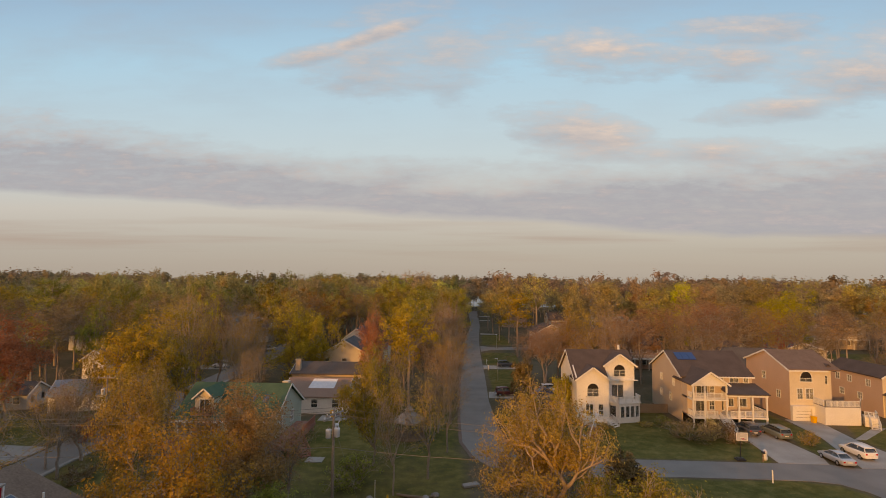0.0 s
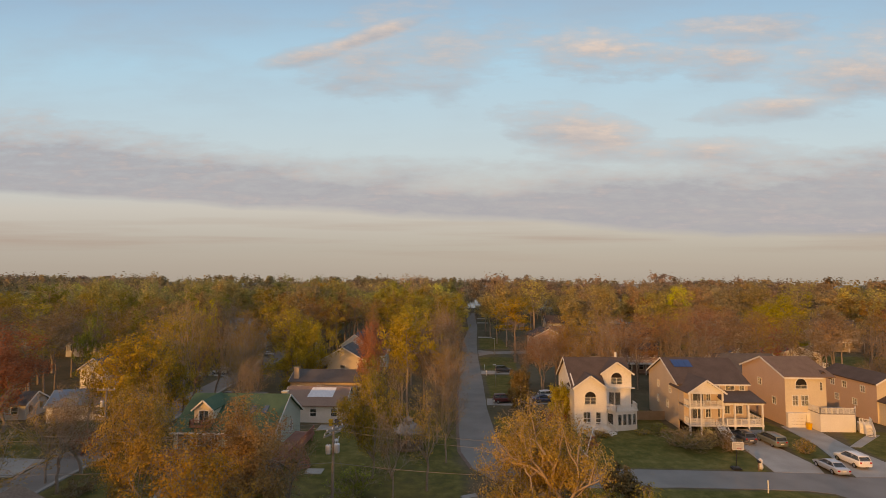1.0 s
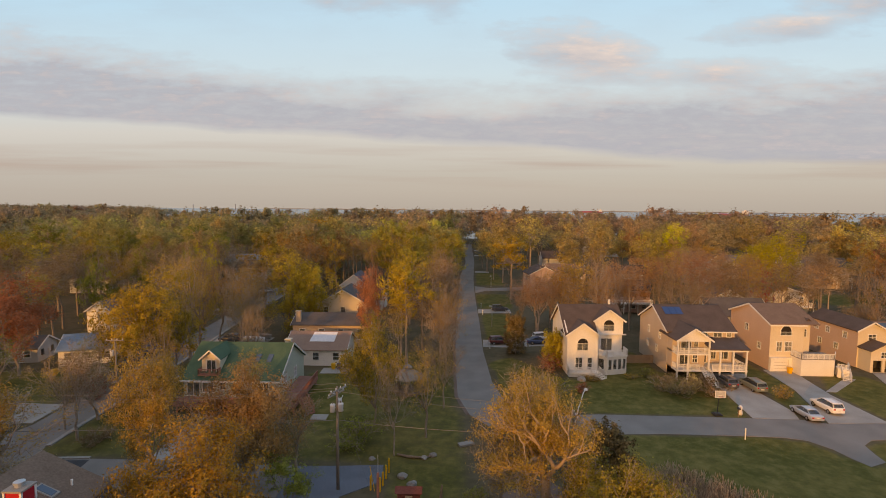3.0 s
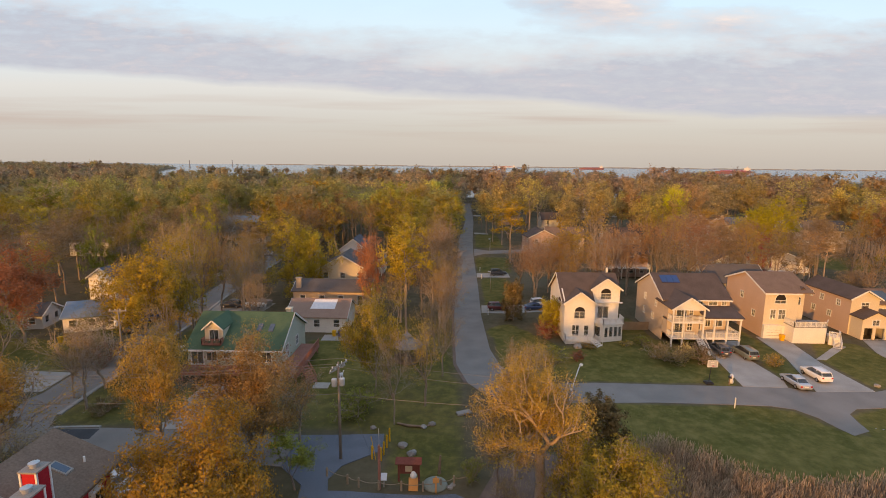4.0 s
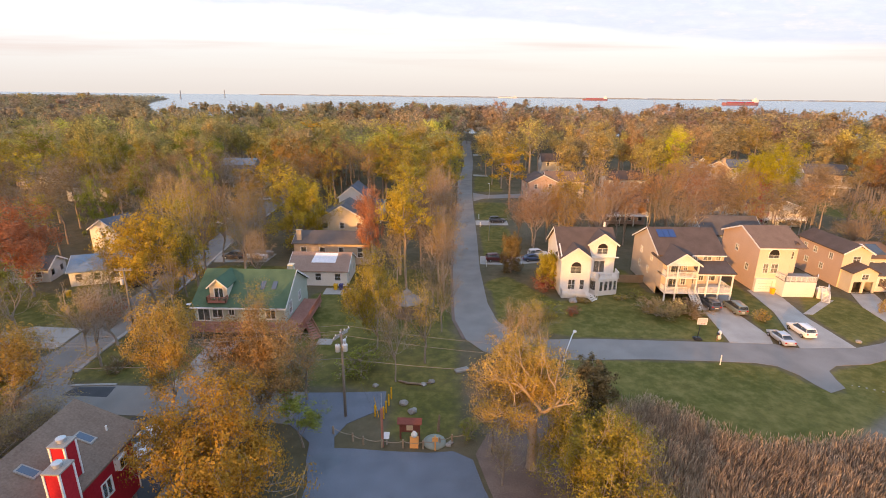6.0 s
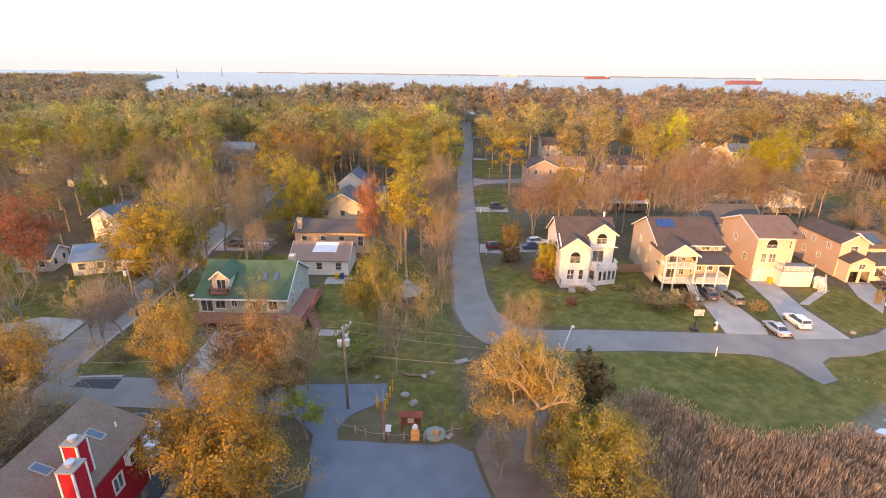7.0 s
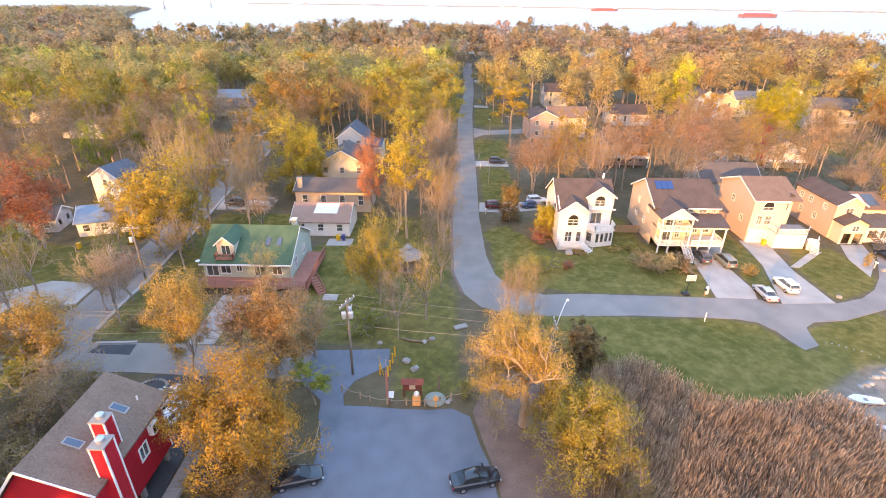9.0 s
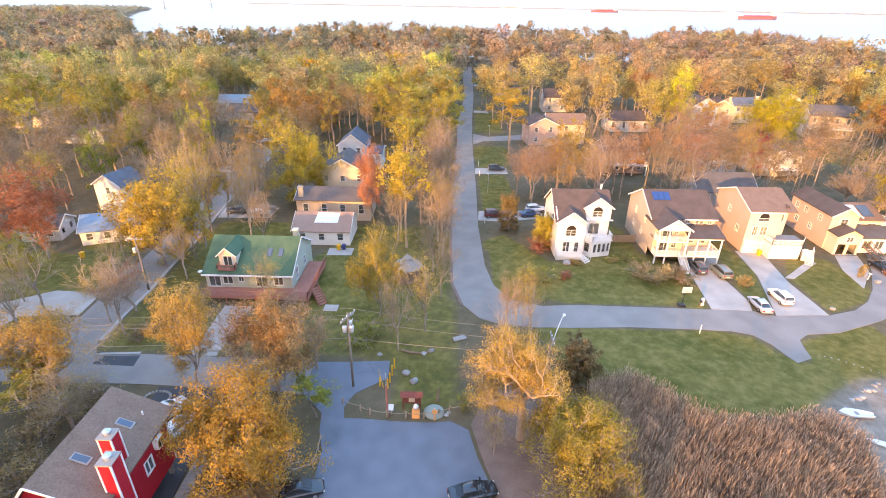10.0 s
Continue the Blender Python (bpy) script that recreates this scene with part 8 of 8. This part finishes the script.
# kept free of trees: roads, lots, lawns, houses
FREE = LAWNS[:6] + [LOT, INLET] + [
    [(-20, 60), (0, 60), (0, 97), (-20, 97)],
    [(-1.5, 60), (9.5, 60), (11, 100), (11, 160), (14, 210), (16, 325), (6, 325), (0, 210), (-1, 160), (-1, 100)],
    [(0, 58), (95, 58), (95, 92), (60, 92), (8, 84)], [(19, 84), (56, 84), (56, 103), (19, 103)], [(55, 84), (89, 84), (89, 107), (55, 107)],
    [(-41, 60), (-17.5, 60), (-17.5, 84), (-41, 84)], [(-90, 46), (-14, 46), (-14, 55.5), (-90, 55.5)], [(-38.5, 22), (-22.5, 22), (-22.5, 48), (-38.5, 48)],
    [(-57.5, 54), (-47, 54), (-48.5, 95), (-52, 135), (-53, 185), (-64, 185), (-59, 130), (-57.5, 95)], [(-29.5, 86), (-17, 86), (-17, 98), (-29.5, 98)],
    [(-34, 84), (-11, 84), (-13, 150), (-34, 150)], [(-34, 111), (-23, 111), (-23, 126), (-34, 126)], [(-31, 131), (-18, 131), (-18, 149), (-31, 149)],
    [(-80, 96), (-66, 96), (-66, 117), (-80, 117)], [(-73, 80), (-60, 80), (-60, 96), (-73, 96)], [(-70, 72), (-57, 72), (-57, 100), (-76, 104)], [(-72, 56), (-55, 58), (-55, 71), (-72, 72)], [(-52, 86), (-28, 85), (-28, 110), (-52, 110)],
    [(7, 95), (26, 95), (26, 112), (7, 112)], [(42, 134), (58, 134), (58, 150), (42, 150)], [(86, 128), (102, 128), (102, 150), (86, 150)], [(25, 166), (48, 166), (48, 182), (25, 182)],
    [(58, 188), (78, 188), (78, 202), (58, 202)], [(90, 190), (130, 190), (130, 222), (90, 222)], [(130, 178), (150, 178), (150, 200), (130, 200)], [(9, 166), (28, 172), (28, 188), (9, 188)],
    [(3, 18), (52, 18), (55, 60), (20, 60), (3, 56)], [(-26, 18), (-8, 18), (-8, 47), (-26, 47)], [(-14, 55), (2, 50), (3, 62), (0, 72), (-14, 72)], [(-14, 43), (4, 43), (4, 58), (-14, 58)], [(-92, 182), (-70, 182), (-70, 208), (-92, 208)],
]


def free(x, y):
    a, b = np.array([x]), np.array([y])
    return not any(inside(a, b, poly)[0] for poly in FREE)


def pick(x, y):
    """The colour of a tree's buds, in broad drifts."""
    v = noise.noise(Vector((x * 0.021, y * 0.021, 3.3))) + 0.4 * noise.noise(Vector((x * 0.09, y * 0.09, 1.3))) + prng.uniform(-0.5, 0.5) + max(-0.34, min(0.13, x * 0.004 - 0.06))
    u = prng.random()
    if 15 < x < 150 and 100 < y < 150:
        return "rose" if u < 0.34 else "brown" if u < 0.75 else "russet" if u < 0.9 else "orange"
    if x < -40 and y > 85:
        return "brown" if u < 0.32 else "olive" if u < 0.58 else "green" if u < 0.74 else "orange" if u < 0.87 else "gold"
    if v > 0.36:
        return "rose" if u < 0.4 else "russet" if u < 0.75 else "brown"
    if v > 0.12:
        return "russet" if u < 0.3 else "orange" if u < 0.7 else "brown"
    if v > -0.12:
        return "orange" if u < 0.55 else "gold" if u < 0.72 else "olive"
    if v > -0.34:
        return "olive" if u < 0.6 else "brown" if u < 0.8 else "gold"
    return "green" if u < 0.45 else "olive"


HOUSE_SPOTS = [(-324, 388, 14), (-247, 292, 13), (-206, 325, 10), (-71, 292, 10), (-100, 440, 11), (36, 171, 13), (68, 192, 10), (103, 202, 16), (122, 212, 9), (140, 188, 10), (-80, 192, 10), (47, 228, 9), (150, 230, 9), (78, 300, 9), (98, 305, 9), (-31, 262, 9), (-330, 470, 12), (-352, 468, 12), (-240, 380, 10), (35, 330, 8), (30, 260, 8)]


def hides(x, y, a, b, r):
    """Whether a tree would stand on a house or close in front of it."""
    far = math.hypot(a, b)
    along = ((a - x) * a + (b - y) * b) / far
    across = abs((a - x) * b - (b - y) * a) / far
    return -12 < along < 40 and across < r * 0.72


taken = [(x, y, r * 0.75) for x, y, r in NEAR]
spots = []
for gy_ in range(28, 165, 8):
    for gx_ in range(-150, 150, 8):
        x, y = gx_ + prng.uniform(-3.4, 3.4), gy_ + prng.uniform(-3.4, 3.4)
        if abs(x) > 0.93 * y + 16 or not free(x, y) or any((x - a) ** 2 + (y - b) ** 2 < (r + 2.2) ** 2 for a, b, r in taken):
            continue
        if prng.random() < (0.26 if x > 15 else 0.1) or any(hides(x, y, a, b, r) for a, b, r in HOUSE_SPOTS):
            continue
        spots.append((x, y))
spots.sort(key=lambda p: p[1] + abs(p[0]) * 0.25)
near_spots, mid_spots = spots[:150], spots[150:]
for x, y in near_spots:
    colour = pick(x, y)
    roll = prng.random()
    low = 0.62 if y < 60 else 1.0
    if 15 < x < 150 and 100 < y < 150:
        roll = 0.9
    if roll < 0.5:
        tree(TALL[prng.randrange(4)], x, y, prng.uniform(17, 24) * low, prng.uniform(4.2, 6.0) * (0.8 if y < 60 else 1), colour, rz=prng.uniform(0, 360), group="woodland trees")
    elif roll < 0.75:
        tree(ROUND[prng.randrange(3)], x, y, prng.uniform(15, 20) * low, prng.uniform(4.5, 6.5) * (0.8 if y < 60 else 1), colour, rz=prng.uniform(0, 360), group="woodland trees")
    else:
        tree((SPARSE + STEMS)[prng.randrange(6)], x, y, prng.uniform(13, 19) * low, prng.uniform(3.2, 5.0), colour if prng.random() < 0.7 else "brown", rz=prng.uniform(0, 360), group="woodland trees")


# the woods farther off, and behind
# distance haze painted into the leaf colours: grey mixed in, more for the far palette
HAZED_LEAF = {}
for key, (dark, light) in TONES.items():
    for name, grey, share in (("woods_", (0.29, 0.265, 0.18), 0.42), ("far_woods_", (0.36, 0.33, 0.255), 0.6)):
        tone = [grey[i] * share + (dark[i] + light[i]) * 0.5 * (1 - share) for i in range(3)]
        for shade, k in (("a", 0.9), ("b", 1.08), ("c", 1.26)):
            HAZED_LEAF[name + key + shade] = leafy(name + key, [c * 0.9 * k for c in tone], [c * 1.2 * k for c in tone], 0.5)
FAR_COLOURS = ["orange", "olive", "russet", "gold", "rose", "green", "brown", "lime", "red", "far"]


def pick_far(x, u):
    """Mixed woods: greener towards the west, more orange towards the east."""
    row = [("olive", 30), ("green", 26), ("brown", 24), ("orange", 12), ("lime", 6), ("rose", 2)] if x < -70 else \
        [("olive", 22), ("orange", 24), ("brown", 16), ("green", 14), ("gold", 12), ("rose", 6), ("lime", 6)] if x < 5 else \
        [("orange", 34), ("gold", 12), ("olive", 12), ("brown", 13), ("rose", 12), ("russet", 10), ("lime", 4), ("red", 3)]
    for name, share in row:
        u -= share / 100
        if u < 0:
            return name
    return "orange"


WOOD_KINDS = [Kind(k, 21, 5.6, c, 1800, 0.42, 0.58, levels=2, leader=lead, limbs=11, forks=8, rise=0.6, twigs=0) for k, c, lead in ((111, 0.4, True), (112, 0.32, False), (113, 0.45, True), (114, 0.3, False), (115, 0.38, True))]
WOOD_KINDS += [Kind(k, 19, 4.6, 0.42, 900, 0.28, 0.5, levels=2, leader=True, limbs=12, rise=0.9, twigs=1, twig=1.2) for k in (117, 118)]
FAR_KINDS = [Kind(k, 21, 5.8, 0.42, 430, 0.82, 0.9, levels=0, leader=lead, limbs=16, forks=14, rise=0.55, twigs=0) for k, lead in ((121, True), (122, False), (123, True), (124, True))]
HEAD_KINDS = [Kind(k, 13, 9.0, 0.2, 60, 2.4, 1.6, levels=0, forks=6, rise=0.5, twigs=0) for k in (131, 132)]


def woods(name, spots, kinds, label, seed, tall=(16, 23), only=None, wide=(4.8, 7.0), palette="woods_"):
    """Many far trees in one mesh, each one of the grown patterns, turned and sized."""
    g = np.random.default_rng(seed)
    V, T, TM, Q, QM = [], [], [], [], []
    n = 0
    for x, y in spots:
        c = FAR_COLOURS.index(only or pick_far(x, g.random())) + len(FAR_COLOURS) * int(g.integers(0, 3))
        kind = kinds[int(g.integers(0, len(kinds)))]
        h = g.uniform(*tall) * (1.1 if g.random() < 0.08 else 1) * (0.8 if 60 < y < 130 else 1)
        sr, sz, a = g.uniform(*wide) / kind.rad, h / kind.h, g.uniform(0, 6.283)
        m = np.array([[sr * math.cos(a), -sr * math.sin(a), 0], [sr * math.sin(a), sr * math.cos(a), 0], [0, 0, sz]])
        at = np.array([x, y, -0.15])
        V += [kind.leaf_v @ m.T + at, kind.wood_v @ m.T + at]
        T.append(kind.leaf_t + n)
        TM.append(np.full(len(kind.leaf_t), c))
        n += len(kind.leaf_v)
        Q.append(kind.wood_q + n)
        QM.append(np.full(len(kind.wood_q), 3 * len(FAR_COLOURS)))
        n += len(kind.wood_v)
    me = fast_mesh(name, np.concatenate(V), np.concatenate(Q), np.concatenate(T), [HAZED_LEAF[palette + c + shade] for shade in "abc" for c in FAR_COLOURS] + [BARK], np.concatenate(QM), np.concatenate(TM))
    return tagged(new(name, me), label, "woods", kind="stuff")


far_spots, edge_spots = [], list(mid_spots)
for step_y in range(70):
    for step_x in range(150):
        wide_step = 9.6 if step_y < 20 else 12.0
        x = -720 + step_x * wide_step + (step_y % 2) * 5 + prng.uniform(-3.6, 3.6)
        y = 60 + min(step_y, 20) * 9.6 + max(0, step_y - 20) * 12.0 + prng.uniform(-3.6, 3.6)
        near_zone = y < 168 and abs(x) < 153
        if near_zone or abs(x) > 0.93 * y + 30 or y > float(coast(np.array([x]))[0]) - 6 or not free(x, y):
            continue
        if any(hides(x, y, a, b, r) for a, b, r in HOUSE_SPOTS) or prng.random() < (0.24 if x > 15 else 0.12):
            continue
        (edge_spots if y < 250 and abs(x) < 190 else far_spots).append((x, y))
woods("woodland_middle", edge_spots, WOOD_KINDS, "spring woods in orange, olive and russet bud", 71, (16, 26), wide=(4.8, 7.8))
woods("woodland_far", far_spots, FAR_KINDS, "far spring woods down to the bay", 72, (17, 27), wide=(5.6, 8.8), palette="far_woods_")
pen = []
for gy_ in range(730, 1900, 26):
    for gx_ in range(-1300, -400, 26):
        x, y = gx_ + prng.uniform(-11, 11), gy_ + prng.uniform(-11, 11)
        if y < float(coast(np.array([x]))[0]) - 12 and abs(x) < 0.93 * y + 20:
            pen.append((x, y))
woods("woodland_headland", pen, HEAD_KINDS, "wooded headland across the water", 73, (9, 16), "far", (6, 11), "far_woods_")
# out of view to the left and behind: added to shade the left ground
behind = []
for gy_ in range(-110, 56, 9):
    for gx_ in range(-170, -36, 9):
        x, y = gx_ + prng.uniform(-4, 4), gy_ + prng.uniform(-4, 4)
        if abs(x) > 0.93 * y + 18 and x < -40 - max(0, -y) * 0.2 and free(x, y):
            behind.append((x, y))
woods("woodland_behind", behind, HEAD_KINDS, "unseen woods that shade the ground round the red house", 74, (8, 12))
# belt behind the camera, never in view, added to shade lot and reeds
south = []
for gy_ in range(-80, -38, 8):
    for gx_ in range(-100, -22, 8):
        x, y = gx_ + prng.uniform(-3, 3), gy_ + prng.uniform(-3, 3)
        if prng.random() < 0.85:
            south.append((x, y))
woods("woodland_south", south, HEAD_KINDS, "unseen belt of woods that shades the lot from the south", 75, (18, 22))

# underwood between the nearer trees
under = []
for x, y in near_spots:
    for _ in range(2):
        a, b = x + prng.uniform(-4, 4), y + prng.uniform(-4, 4)
        if free(a, b):
            under.append((a, b))
g = np.random.default_rng(81)
V, Q, QM, n = [], [], [], 0
for x, y in under:
    k = 70
    s0 = g.uniform(0.7, 1.6)
    p = np.array([x, y, s0 * 0.8]) + g.normal(0, 1, (k, 3)) * np.array([s0, s0, s0 * 0.5])
    p[:, 2] = np.abs(p[:, 2])
    u = g.normal(0, 1, (k, 3))
    u /= np.linalg.norm(u, axis=1)[:, None]
    w_ = np.cross(u, g.normal(0, 1, (k, 3)))
    w_ /= np.linalg.norm(w_, axis=1)[:, None] + 1e-9
    s = 0.3 * g.uniform(0.4, 1.2, (k, 1))
    V.append(np.stack([p - u * s, p + w_ * s * 0.25, p + u * s, p - w_ * s * 0.25], 1).reshape(-1, 3))
    Q.append(np.arange(k * 4).reshape(-1, 4) + n)
    QM.append(np.full(k, g.choice([0, 0, 1, 2])))
    n += k * 4
tagged(new("undergrowth", fast_mesh("undergrowth", np.concatenate(V), np.concatenate(Q), NONE, [LEAF["brown"], LEAF["russet"], LEAF["olive"]], np.concatenate(QM))), "tangled brown undergrowth between the trees", "undergrowth", kind="stuff")

# ---- reeds ----
REEDS = [(13, 27), (16.5, 42), (17.2, 47.3), (20, 49.6), (23.8, 50.8), (27, 48.2), (29.5, 44.6), (32.5, 43.3), (38, 43.5), (42.4, 44.6), (45.2, 43), (46.2, 40), (43.5, 35.5), (45, 30), (46, 24), (20, 20)]
g = np.random.default_rng(91)
n = 58000
rx, ry = g.uniform(12, 47, n), g.uniform(20, 51, n)
ok = inside(rx, ry, REEDS)
rx, ry = rx[ok], ry[ok]
n = len(rx)
drift = np.sin(rx * 0.42 + 1.3 * np.sin(ry * 0.31)) * 0.6 + np.sin(rx * 1.1 + ry * 0.8) * 0.4
rh = g.uniform(1.7, 2.9, n) * (1.0 + 0.09 * drift)
bend = np.stack([g.normal(0.12, 0.2, n) + 0.1 * np.sin(ry * 0.5 + rx * 0.23), g.normal(0.05, 0.2, n) + 0.08 * np.sin(rx * 0.61 - ry * 0.2)], 1)
az = g.uniform(0, 6.28, n)
wv = np.stack([np.cos(az), np.sin(az), 0 * az], 1)
p0 = np.stack([rx, ry, np.full(n, -0.25)], 1)
p2 = p0 + np.stack([bend[:, 0], bend[:, 1], rh], 1)
tip = p2 + np.stack([bend[:, 0] * 0.55, bend[:, 1] * 0.55, g.uniform(0.25, 0.6, n)], 1)
wide = 0.02
V = np.stack([p0 - wv * wide, p0 + wv * wide, p2 + wv * 0.015, p2 - wv * 0.015, p2 * 0.45 + tip * 0.55 + wv * 0.032, p2 * 0.45 + tip * 0.55 - wv * 0.032, tip], 1).reshape(-1, 3)
k = np.arange(n)[:, None] * 7
Q = np.concatenate([k + np.array([[0, 1, 2, 3]]), k + np.array([[3, 2, 4, 5]])])
T = k + np.array([[5, 4, 6]])
reed_leaf = leafy("dry_reed_blades", (0.30, 0.19, 0.13), (0.48, 0.325, 0.23), 0.5)
# darker copy of the blades: shade among the reeds painted as a colour
reed_shade = leafy("shade_reed_blades", (0.21, 0.135, 0.10), (0.34, 0.23, 0.17), 0.5)
plume = leafy("reed_plumes", (0.34, 0.23, 0.16), (0.49, 0.345, 0.25), 0.5)
# blades that take the darker colour: random drifts, more of them as x grows
in_shade = 2 * (g.uniform(-0.6, 0.6, n) + drift - (rx - 26) * 0.05 < 0)
qm = np.concatenate([in_shade, np.ones(n)]).astype(int)
tagged(new("reed_bed", fast_mesh("reed_bed", V, Q, T, [reed_leaf, plume, reed_shade], qm, np.ones(n, int))), "tall dry tan reeds with feathery plumes", "reeds", kind="stuff")
